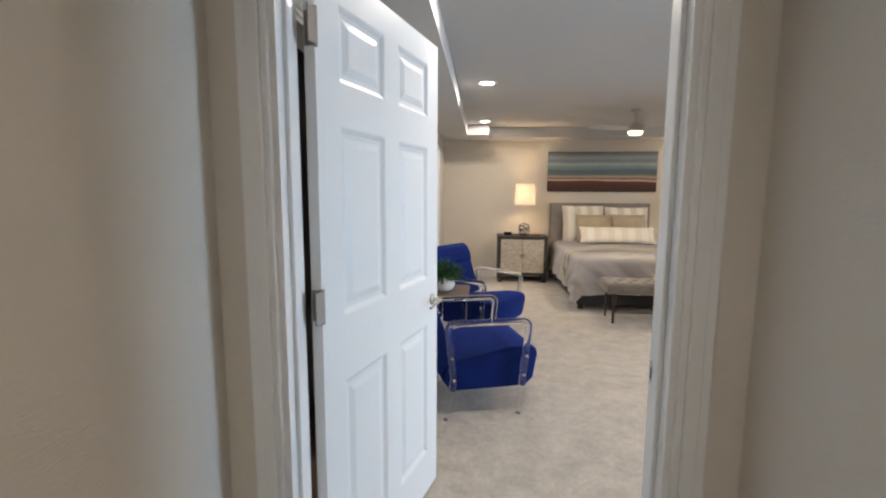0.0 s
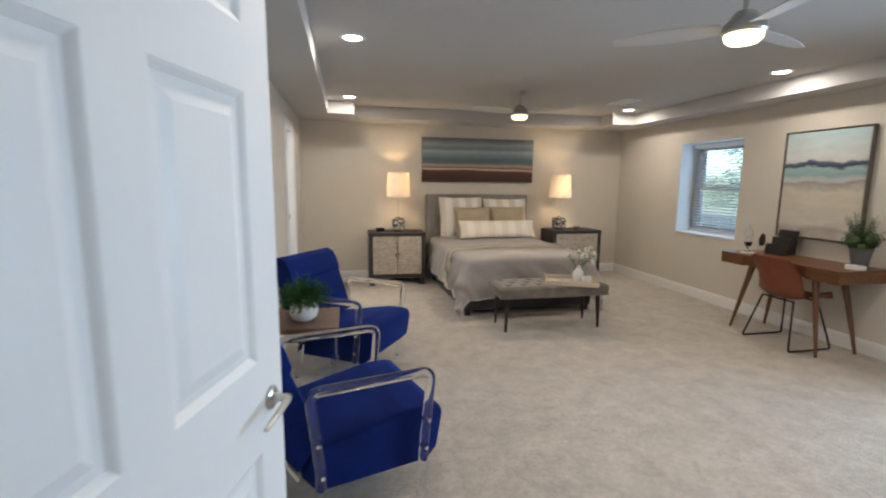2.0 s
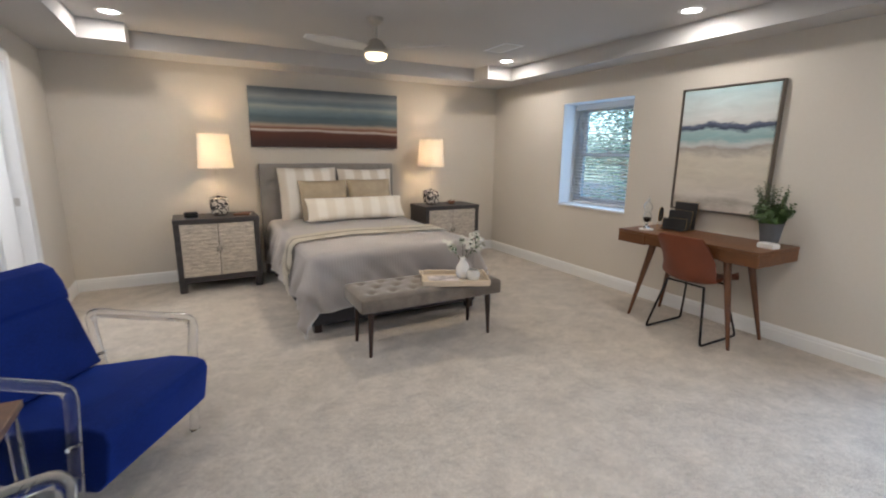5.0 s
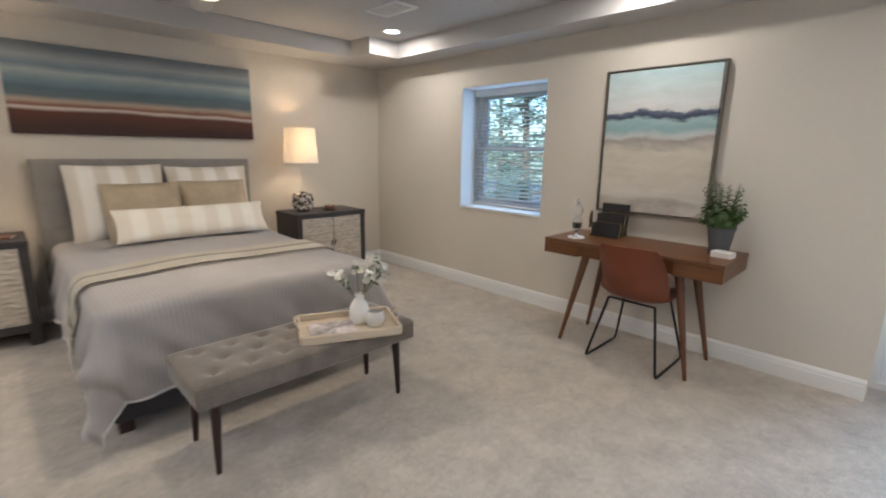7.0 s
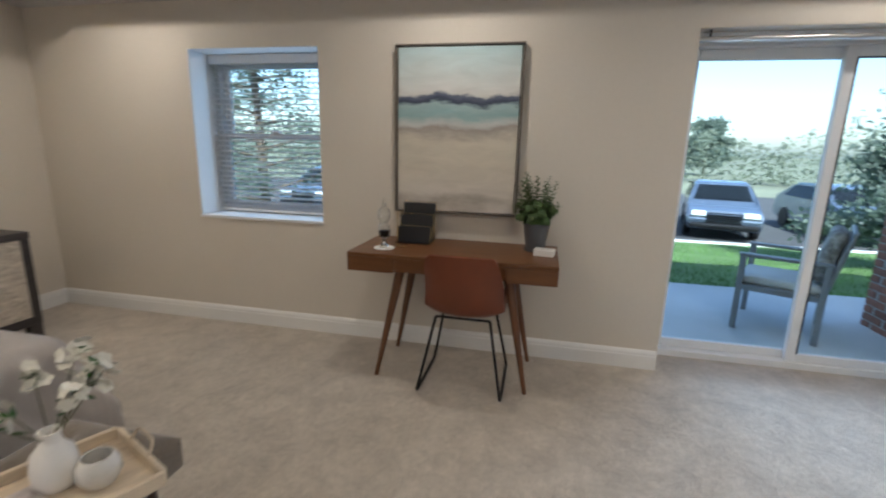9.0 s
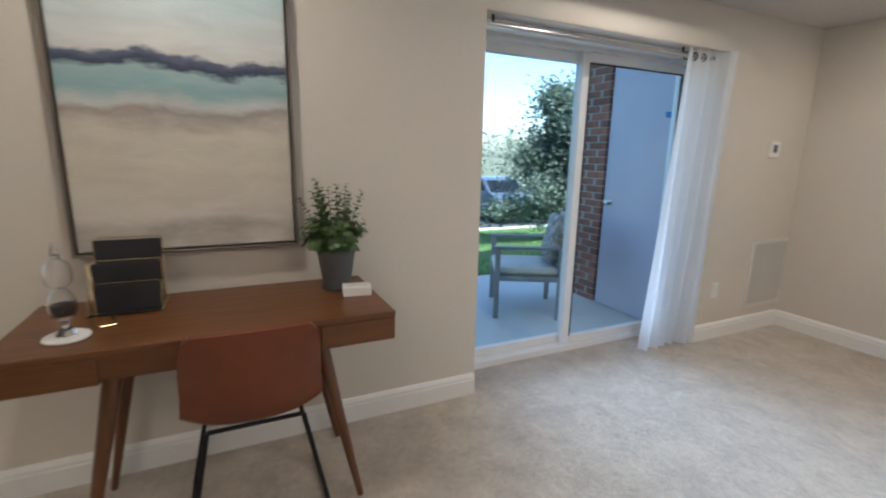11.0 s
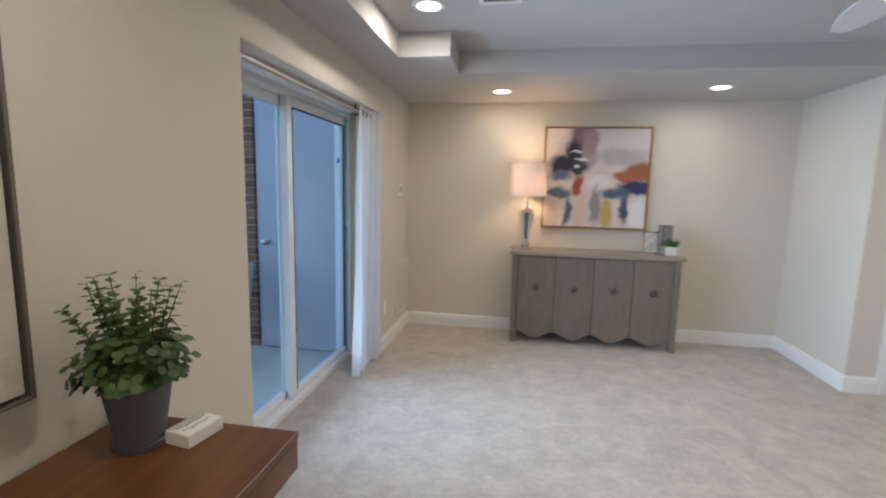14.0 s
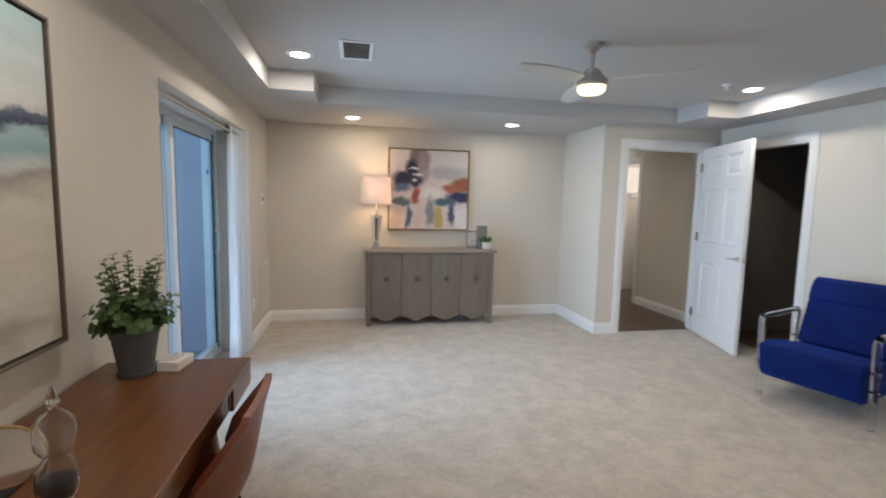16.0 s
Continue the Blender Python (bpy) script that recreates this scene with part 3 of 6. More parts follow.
# ---- outside ----
M_CONCRETE = mat("patio_concrete", (0.56, 0.56, 0.54), 0.85, vary=0.12, scale=1.4, fine=60, bump=0.12, bump_scale=90)
M_ASPHALT = mat("asphalt", (0.06, 0.06, 0.062), 0.9, vary=0.2, scale=0.6, fine=50, bump=0.2)
M_GRASSDIRT = mat("lawn_soil", (0.09, 0.16, 0.04), 0.95, vary=0.3, scale=1.2, fine=40, bump=0.4)
M_BLADE = mat("grass_blade", (0.10, 0.21, 0.045), 0.7, vary=0.35, scale=1.0, fine=20, bump=0.0)
M_BRICK = mat("red_brick", (0.27, 0.115, 0.075), 0.85, vary=0.25, scale=8, fine=60, bump=0.25, random_tint=0.25)
M_MORTAR = mat("mortar", (0.38, 0.36, 0.33), 0.95, vary=0.1)
M_GREYDOOR = mat("grey_painted_door", (0.49, 0.48, 0.56), 0.55, vary=0.08, scale=1.5, bump=0.03)


def leaf_material(name, base, through_tint):
    """Leaves that let part of the light through."""
    m = mat(name, base, 0.6, vary=0.4, scale=0.9, fine=8, bump=0.0)
    n, l = m.node_tree.nodes, m.node_tree.links
    tr, mx = n.new("ShaderNodeBsdfTranslucent"), n.new("ShaderNodeMixShader")
    tr.inputs[0].default_value = colour(through_tint)
    mx.inputs[0].default_value = 0.45
    l.new(n["Principled BSDF"].outputs[0], mx.inputs[1])
    l.new(tr.outputs[0], mx.inputs[2])
    l.new(mx.outputs[0], n["Material Output"].inputs[0])
    return m


M_LEAF = leaf_material("tree_leaf", (0.12, 0.155, 0.125), (0.20, 0.26, 0.19))
# paler leaf colour paints distance haze into the far woods
M_HAZYLEAF = leaf_material("hazy_far_leaf", (0.19, 0.22, 0.16), (0.30, 0.33, 0.22))
M_BARK = mat("bark", (0.12, 0.09, 0.065), 0.95, vary=0.3, scale=5, fine=30, bump=0.5, stretch=(1, 1, 0.25))
GZ = -0.08
tagged(part("ground", boxed(-250, -300, -1.8, 400, 300, -1.03), mat("far_ground", (0.17, 0.18, 0.12), 0.95, vary=0.3, scale=0.08, fine=2, bump=0.2)), "plain ground reaching the horizon", "ground", kind="structure")
tagged(part("pavement", boxed(4.611, -20, -1.2, 6.72, 20, GZ, 0.01, 1), M_CONCRETE), "grey concrete patio slab", "patio", kind="structure")
LOW = -0.95


def lawn_z(x):
    return GZ - 0.015 + (LOW - GZ) * min(1.0, max(0.0, (x - 6.72) / 7.5))


lb = bmesh.new()
lg = [[lb.verts.new((6.72 + 7.5 * i / 12, -40 + 80 * j / 40, lawn_z(6.72 + 7.5 * i / 12) + (0.03 * noise.noise(Vector((i * 0.9, j * 0.9, 0))) if 0 < i < 12 else 0))) for j in range(41)] for i in range(13)]
for i in range(12):
    for j in range(40):
        lb.faces.new((lg[i][j], lg[i + 1][j], lg[i + 1][j + 1], lg[i][j + 1]))
tagged(part("lawn", lb, M_GRASSDIRT, smooth=True), "green lawn sloping down to the parking area", "lawn", kind="structure")
tagged(part("road", boxed(14.37, -80, -1.4, 30.0, 80, LOW - 0.05), M_ASPHALT), "dark asphalt parking area", "road", kind="structure")
tagged(part("kerb", boxed(14.22, -80, -1.4, 14.37, 80, LOW + 0.03, 0.02, 2), M_CONCRETE), "pale concrete kerb", "kerb", kind="structure")
rng = random.Random(5)
verts, faces = [], []
for _ in range(30000):
    x, y = 6.74 + 7.4 * rng.random() ** 1.5, rng.uniform(-7, 12)
    gz = lawn_z(x)
    a, h, w = rng.random() * 6.28, rng.uniform(0.03, 0.065), 0.006
    dx, dy = math.cos(a) * w, math.sin(a) * w
    lx, ly = rng.uniform(-.02, .02), rng.uniform(-.02, .02)
    k = len(verts)
    verts += [(x - dx, y - dy, gz - 0.01), (x + dx, y + dy, gz - 0.01), (x + lx, y + ly, gz + h)]
    faces.append((k, k + 1, k + 2))
gm = bpy.data.meshes.new("grass")
gm.from_pydata(verts, [], faces)
gm.materials.append(M_BLADE)
tagged(new("grass", gm), "short green grass blades of the lawn", "grass", kind="stuff")

# partition beside the patio: a grey store door and a brick pier
part_wall = tagged(part("wall_partition", boxed(4.611, 0.70, -0.3, 5.46, 1.0, 2.75), M_GREYDOOR), "grey painted partition beside the patio", "wall", kind="structure")
store = thing("store_door", "grey flush store door beside the patio", "door", pose(4.64, 1.012, GZ + 0.01))
part("leaf", boxed(0, -0.012, 0, 0.78, 0.022, 2.06, 0.004, 1), M_GREYDOOR, store)
part("knob", lathe([(0.026, 0), (0.026, 0.006), (0.010, 0.010), (0.010, 0.03), (0.026, 0.042), (0.026, 0.056), (0.012, 0.066)], 16), M_BRUSHED, store, "nickel door knob", True, pose(0.71, 0.022, 0.98, -90))
pier = thing("brick_pier", "red brick pier at the patio edge with pale mortar joints", "brick pier", pose(5.47, 0.66, -0.3))
part("mortar_core", boxed(0.008, 0.008, 0, 0.352, 0.352, 3.05), M_MORTAR, pier)
brick = finish("brick", boxed(-0.112, -0.05, -0.0285, 0.112, 0.05, 0.0285, 0.004, 1), M_BRICK)
for c in range(45):
    z = 0.035 + c * 0.0675
    flip = c % 2
    for k, (bx, by, rz) in enumerate(((0.112, 0.05, 0), (0.31, 0.112, 90), (0.248, 0.31, 0), (0.05, 0.248, 90))):
        if flip:
            by = 0.36 - by
        o = new("brick", brick)
        o.matrix_basis = pose(bx, by, z, 0, 0, rz)
        o.parent = pier


def tree(x, y, height, radius, leaves, seed, label, low=0.25, leaf=1.0):
    r = random.Random(seed)
    ob = thing("tree", label, "tree", pose(x, y, lawn_z(x) - 0.05))
    tb = tube([(0, 0, 0), (0.03, 0.02, height * 0.3), (-0.03, 0.05, height * 0.6), (0, 0, height * 0.92)], [0.13, 0.10, 0.06, 0.02], 8)
    part("trunk", tb, M_BARK, ob, smooth=True)
    clumps = []
    lb = bmesh.new()
    for k in range(26):
        f = low + (0.97 - low) * (k / 25)
        a = k * 2.4 + r.random()
        reach = radius * (1.05 - 0.72 * ((f - low) / (1 - low))) * r.uniform(0.7, 1.1)
        base = Vector((0, 0, height * f * 0.95))
        tip = base + Vector((math.cos(a) * reach, math.sin(a) * reach, r.uniform(-0.1, 0.25) * reach))
        tube([base, base.lerp(tip, 0.5) + Vector((0, 0, 0.05)), tip], [0.035, 0.02, 0.006], 5, lb)
        for q in (0.35, 0.55, 0.75, 0.95):
            clumps.append((base.lerp(tip, q), 0.22 + 0.16 * radius * r.random()))
    part("limbs", lb, M_BARK, ob)
    vs, fs = [], []
    for _ in range(leaves):
        c, s = r.choice(clumps)
        p = c + Vector((r.gauss(0, 1), r.gauss(0, 1), r.gauss(0, 0.8))) * s * 0.55
        d = Vector((r.gauss(0, 1), r.gauss(0, 1), r.gauss(-0.2, 0.8))).normalized()
        e = d.orthogonal().normalized()
        L = r.uniform(0.06, 0.12) * leaf
        k = len(vs)
        vs += [p, p + d * L * 0.5 + e * L * 0.32, p + d * L, p + d * L * 0.5 - e * L * 0.32]
        fs += [(k, k + 1, k + 2), (k, k + 2, k + 3)]
    me = bpy.data.meshes.new("crown")
    me.from_pydata(vs, [], fs)
    me.materials.append(M_LEAF)
    c = new("crown", me)
    c.parent = ob
    return ob


tree(9.8, -2.4, 3.3, 1.8, 24000, 1, "dense green garden tree beside the lawn", 0.12)
tree(9.9, 9.5, 5.2, 2.1, 8500, 2, "leafy green tree outside the window", 0.10)
tree(12.6, 12.4, 6.0, 2.4, 5500, 3, "leafy green tree outside the window", 0.12)
tree(56.0, -13.0, 6.0, 3.2, 6000, 4, "distant green tree across the parking area", 0.2, 4.0)
tree(52.0, -2.0, 5.0, 3.0, 5000, 6, "distant green tree across the parking area", 0.2, 4.0)

r = random.Random(9)
verts, faces = [], []
for k in range(130):
    y = -60 + k * 0.95
    h = 2.2 + 2.6 * (0.5 + 0.5 * math.sin(k * 0.37 + 1.3 * math.sin(k * 0.11))) + r.uniform(-0.5, 0.7)
    cx = 43 + r.uniform(-2.5, 2.5)
    for _ in range(150):
        u = r.random()
        w = 1.15 * math.sqrt(max(0.05, 1 - (2 * u - 0.8) ** 2 / 1.5))
        p = Vector((cx + r.gauss(0, 0.6) * w, y + r.gauss(0, 0.55) * w, LOW + 0.1 + u * h))
        d = Vector((r.gauss(0, 1), r.gauss(0, 1), r.gauss(0, 0.8))).normalized()
        e = d.orthogonal().normalized()
        L = r.uniform(0.16, 0.36)
        q = len(verts)
        verts += [tuple(p), tuple(p + d * L * 0.5 + e * L * 0.35), tuple(p + d * L), tuple(p + d * L * 0.5 - e * L * 0.35)]
        faces.append((q, q + 1, q + 2, q + 3))
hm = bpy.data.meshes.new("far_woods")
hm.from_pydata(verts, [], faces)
hm.materials.append(M_HAZYLEAF)
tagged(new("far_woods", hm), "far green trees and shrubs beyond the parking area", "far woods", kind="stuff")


def car(m, paint, label):
    """A parked car, its nose towards -x."""
    ob = thing("car", label, "car", m)
    prof = [(-2.15, 0.42), (-2.2, 0.62), (-2.08, 0.80), (-1.1, 0.98), (-0.45, 1.42), (0.2, 1.52), (1.3, 1.48), (2.0, 1.05), (2.15, 0.95), (2.2, 0.5), (2.1, 0.30), (-2.05, 0.28)]
    bm = bmesh.new()
    sides = []
    for sy, tuck in ((-1, 1), (1, 1)):
        sides.append([bm.verts.new((x, sy * (0.90 if z < 1.0 else 0.90 - (z - 1.0) * 0.42), z)) for x, z in prof])
    n_ = len(prof)
    for i in range(n_):
        bm.faces.new((sides[0][i], sides[0][(i + 1) % n_], sides[1][(i + 1) % n_], sides[1][i]))
    bm.faces.new(sides[0])
    bm.faces.new(sides[1])
    bmesh.ops.bevel(bm, geom=bm.edges[:], offset=0.05, segments=2, affect="EDGES")
    part("body", bm, paint, ob, smooth=True)
    M_W = mat("tinted_window", (0.02, 0.025, 0.03), 0.08, vary=0.05, bump=0)
    ws = bmesh.new()
    ws.faces.new([ws.verts.new(p) for p in ((-1.06, -0.74, 1.035), (-1.06, 0.74, 1.035), (-0.50, 0.62, 1.42), (-0.50, -0.62, 1.42))])
    bmesh.ops.solidify(ws, geom=ws.faces[:], thickness=0.03)
    part("windscreen", ws, M_W, ob, "dark windscreen")
    for s in (-1, 1):
        sw = bmesh.new()
        sw.faces.new([sw.verts.new(p) for p in ((-0.9, s * 0.895, 1.05), (1.6, s * 0.895, 1.05), (1.25, s * 0.745, 1.42), (-0.35, s * 0.745, 1.42))])
        bmesh.ops.solidify(sw, geom=sw.faces[:], thickness=0.03)
        part("side_window", sw, M_W, ob)
        part("headlight", boxed(-2.205, s * 0.62 - 0.18, 0.66, -2.08, s * 0.62 + 0.18, 0.80, 0.03, 2), mat("headlight_lens", (0.75, 0.78, 0.8), 0.15, vary=0.05), ob, "clear headlight")
        for wx in (-1.35, 1.35):
            wh = part("wheel", lathe([(0.20, -0.10), (0.31, -0.10), (0.335, -0.06), (0.335, 0.06), (0.31, 0.10), (0.20, 0.10)], 24), M_BLACK, ob, smooth=True, at=pose(wx, s * 0.83, 0.335, 90))
            part("rim", lathe([(0.19, -0.085), (0.05, -0.07), (0.03, 0.07), (0.19, 0.085)], 12), M_BRUSHED, wh, smooth=True)
    gr = bmesh.new()
    for k in range(5):
        box(gr, -2.215, -0.42, 0.50 + k * 0.06, -2.17, 0.42, 0.53 + k * 0.06)
    part("grille", gr, M_BLACK, ob, "dark grille")
    part("bumper", boxed(-2.26, -0.82, 0.33, -2.10, 0.82, 0.48, 0.05, 3), M_BLACK, ob)
    return ob


M_SILVER = mat("silver_car_paint", (0.10, 0.13, 0.18), 0.25, 0.3, vary=0.03, coat=0.6, bump=0)
M_NAVY = mat("blue_car_paint", (0.09, 0.10, 0.13), 0.25, 0.2, vary=0.05, coat=0.6, bump=0)
car(pose(17.0, -1.55, LOW - 0.05, 0, 0, -14), M_SILVER, "silver car parked facing the lawn")
car(pose(17.3, 1.35, LOW - 0.05, 0, 0, -6), M_NAVY, "dark blue car parked facing the lawn")
car(pose(17.2, -5.0, LOW - 0.05), M_SILVER, "silver car parked behind the garden tree")
car(pose(17.2, 11.5, LOW - 0.05), M_SILVER, "silver car parked beyond the window")

M_PATIO_METAL = mat("grey_patio_metal", (0.27, 0.27, 0.27), 0.45, 0.5, vary=0.1)
M_CUSHION = mat("pale_patio_cushion", (0.55, 0.54, 0.50), 0.9, vary=0.1, fine=90, bump=0.2)
M_THROW = mat("patterned_cushion", (0.30, 0.28, 0.25), 0.9, vary=0.9, scale=18, fine=60, bump=0.2)


def patio_chair(m, label, pillow):
    """A square-legged garden armchair that faces +x."""
    ob = thing("patio_chair", label, "patio chair", m, group="patio chairs")
    for sx in (-0.27, 0.27):
        for sy in (-0.30, 0.30):
            part("leg", boxed(sx - 0.022, sy - 0.022, 0, sx + 0.022, sy + 0.022, 0.62, 0.004, 1), M_PATIO_METAL, ob)
    for sy in (-0.30, 0.30):
        part("armrest", boxed(-0.30, sy - 0.03, 0.62, 0.30, sy + 0.03, 0.645, 0.005, 1), M_PATIO_METAL, ob)
        part("side_rail", boxed(-0.25, sy - 0.015, 0.34, 0.25, sy + 0.015, 0.38), M_PATIO_METAL, ob)
    part("seat_panel", boxed(-0.27, -0.285, 0.36, 0.28, 0.285, 0.385, 0.005, 1), M_PATIO_METAL, ob)
    part("seat_cushion", boxed(-0.26, -0.27, 0.385, 0.29, 0.27, 0.45, 0.025, 3), M_CUSHION, ob, "pale seat cushion", True)
    bk = part("backrest", boxed(-0.02, -0.29, 0, 0.012, 0.29, 0.50, 0.008, 2), M_PATIO_METAL, ob, at=pose(-0.27, 0, 0.40, 0, -12))
    if pillow:
        part("pillow", boxed(0.02, -0.22, 0.06, 0.13, 0.22, 0.48, 0.05, 4), M_THROW, bk, "patterned grey back pillow", True)
    return ob


patio_chair(pose(5.56, 1.80, GZ, 0, 0, 62), "grey metal patio armchair with pale cushion and patterned pillow", True)


# ---- materials of the things ----
M_VELVET = mat("blue_velvet", (0.004, 0.014, 0.105), 0.8, vary=0.35, scale=3.5, fine=120, bump=0.10, bump_scale=90, sheen=0.42, spec=0.12)
M_VELVET.node_tree.nodes["Principled BSDF"].inputs["Sheen Tint"].default_value = (0.05, 0.13, 0.75, 1)
M_ACRYLIC = glass("clear_acrylic", (0.97, 0.985, 0.99), 0.02, 1.47)
M_CLEAR = glass("clear_glass", (0.97, 0.98, 0.98), 0.0, 1.45)
M_WALNUT = mat("walnut_wood", (0.152, 0.062, 0.022), 0.34, vary=0.24, scale=4, fine=60, bump=0.03, stretch=(7, 0.6, 7), coat=0.05, spec=0.4)
M_LEGWOOD = mat("walnut_leg_wood", (0.14, 0.055, 0.022), 0.35, vary=0.25, scale=5, fine=50, bump=0.03, stretch=(8, 8, 0.6), coat=0.2)
M_TABLEWOOD = mat("brown_table_wood", (0.15, 0.085, 0.05), 0.35, vary=0.25, scale=4, fine=50, bump=0.03, stretch=(0.8, 8, 8))
M_LEATHER = mat("cognac_leather", (0.175, 0.045, 0.018), 0.42, vary=0.15, scale=5, fine=140, bump=0.10, bump_scale=220)
M_DARKWOOD = mat("espresso_wood", (0.030, 0.014, 0.010), 0.35, vary=0.25, fine=50, stretch=(6, 6, 0.6))
M_CHARCOAL = mat("charcoal_wood", (0.045, 0.040, 0.041), 0.5, vary=0.3, scale=6, fine=60, bump=0.06, stretch=(1, 6, 6))
M_CARVED = mat("pale_carved_panel", (0.56, 0.50, 0.42), 0.8, vary=0.22, scale=14, fine=60, bump=0.7, bump_scale=55, stretch=(1.2, 1, 2.6))
M_TAUPE = mat("taupe_velvet", (0.185, 0.155, 0.125), 0.8, vary=0.28, scale=7, fine=120, bump=0.08, sheen=0.4, spec=0.2)
M_HEADBOARD = mat("grey_linen", (0.27, 0.25, 0.235), 0.9, vary=0.10, scale=6, fine=160, bump=0.12, bump_scale=300)
M_BASE = mat("dark_bed_base", (0.055, 0.052, 0.055), 0.9, vary=0.15, fine=140, bump=0.1)
M_SHEET = mat("pale_sheet", (0.62, 0.60, 0.58), 0.9, vary=0.05, bump=0.08, bump_scale=40)
M_CREAM = mat("cream_knit", (0.82, 0.77, 0.67), 0.9, vary=0.08, fine=150, bump=0.3, bump_scale=180)
M_GREIGE = mat("greige_knit", (0.50, 0.45, 0.38), 0.9, vary=0.10, fine=150, bump=0.3, bump_scale=180)
M_STRIPE = mat("dark_stripe_knit", (0.10, 0.075, 0.06), 0.9, vary=0.1, bump=0.2)
M_TAN = mat("tan_shimmer_cloth", (0.42, 0.345, 0.24), 0.6, vary=0.15, scale=8, fine=140, bump=0.2, bump_scale=120)
M_GREYWOOD = mat("grey_washed_wood", (0.195, 0.160, 0.125), 0.55, vary=0.13, scale=5, fine=60, bump=0.05, stretch=(4, 4, 0.8))
M_GREYTOP = mat("warm_washed_top", (0.33, 0.27, 0.215), 0.4, vary=0.18, scale=4, fine=50, stretch=(0.6, 6, 6))
M_MIRROR = mat("mirror_facet", (0.80, 0.80, 0.80), 0.06, 1.0, vary=0.02, bump=0)
M_GOLD = mat("brass_gold", (0.72, 0.53, 0.27), 0.25, 1.0, vary=0.05, bump=0)
M_AGED = mat("aged_pewter", (0.16, 0.14, 0.12), 0.45, 0.7, vary=0.2)
M_POT = mat("grey_matte_pot", (0.115, 0.12, 0.13), 0.75, vary=0.08, fine=70, bump=0.05)
M_WHITEPOT = mat("white_ceramic", (0.80, 0.79, 0.77), 0.4, vary=0.03, bump=0.02)
M_EUCA = mat("eucalyptus_leaf", (0.070, 0.130, 0.036), 0.5, vary=0.35, scale=10, fine=40, bump=0.05)
M_FERN = mat("fern_green", (0.045, 0.14, 0.035), 0.55, vary=0.4, scale=9, fine=40, bump=0.0)
M_STEM = mat("plant_stem", (0.10, 0.10, 0.045), 0.7, vary=0.2)
M_SOIL = mat("potting_soil", (0.02, 0.016, 0.012), 0.95, vary=0.3, fine=80, bump=0.5)
M_PETAL = mat("white_petal", (0.74, 0.73, 0.66), 0.6, vary=0.06, bump=0.0)
M_BLACKPAPER = mat("black_board", (0.012, 0.012, 0.014), 0.6, vary=0.15, bump=0.03)
M_FANWHITE = mat("fan_blade_white", (0.60, 0.59, 0.57), 0.5, vary=0.05, stretch=(0.5, 8, 8))
M_CANRIM = mat("white_can_trim", (0.82, 0.82, 0.81), 0.5, vary=0.02, bump=0)
M_GRILLE = mat("white_metal_grille", (0.70, 0.67, 0.62), 0.5, vary=0.03, bump=0.0)
M_DUCTSHADE = mat("duct_shade", (0.03, 0.03, 0.03), 0.9, vary=0.1, bump=0)
M_GRILLESHADE = mat("grille_gap_shade", (0.05, 0.048, 0.045), 0.9, vary=0.1, bump=0)
M_PLASTIC = mat("white_plastic", (0.82, 0.81, 0.79), 0.45, vary=0.02, bump=0)
M_LED = glow("can_lens", (1.0, 0.95, 0.88), 6.0)
M_BOWL = glow("fan_bowl", (1.0, 0.78, 0.44), 1.2)


def quilt_material():
    m = mat("grey_lilac_quilt", (0.71, 0.67, 0.65), 0.85, vary=0.07, scale=3, fine=150, bump=0.0, sheen=0.2)
    n, l = m.node_tree.nodes, m.node_tree.links
    w, bp = n.new("ShaderNodeTexWave"), n.new("ShaderNodeBump")
    w.bands_direction = "X"
    w.inputs["Scale"].default_value, w.inputs["Distortion"].default_value = 14.0, 0.6
    w.inputs["Detail Scale"].default_value = 3.0
    bp.inputs["Strength"].default_value, bp.inputs["Distance"].default_value = 0.14, 0.006
    l.new(n["Texture Coordinate"].outputs["Object"], w.inputs["Vector"])
    l.new(w.outputs[1], bp.inputs["Height"])
    l.new(bp.outputs[0], n["Principled BSDF"].inputs["Normal"])
    return m


M_QUILT = quilt_material()


def stripe_material(name, a, b, scale, axis="X"):
    m = mat(name, a, 0.9, vary=0.05, fine=150, bump=0.12, bump_scale=180)
    n, l = m.node_tree.nodes, m.node_tree.links
    w, rp, mx = n.new("ShaderNodeTexWave"), n.new("ShaderNodeValToRGB"), n.new("ShaderNodeMix")
    w.bands_direction = axis
    w.inputs["Scale"].default_value, w.inputs["Distortion"].default_value = scale, 0.4
    rp.color_ramp.elements[0].position, rp.color_ramp.elements[1].position = 0.28, 0.72
    mx.data_type = "RGBA"
    l.new(n["Texture Coordinate"].outputs["Object"], w.inputs["Vector"])
    l.new(w.outputs[1], rp.inputs[0])
    l.new(rp.outputs[0], mx.inputs[0])
    l.new(n["Color Ramp"].outputs[0], mx.inputs[6])
    mx.inputs[7].default_value = colour(b)
    l.new(mx.outputs[2], n["Principled BSDF"].inputs["Base Color"])
    return m


M_SHAM = stripe_material("striped_sham_cloth", (0.80, 0.77, 0.72), (0.64, 0.58, 0.50), 1.6)
M_LUMBAR = stripe_material("cream_striped_cloth", (0.83, 0.79, 0.71), (0.74, 0.68, 0.58), 1.6)


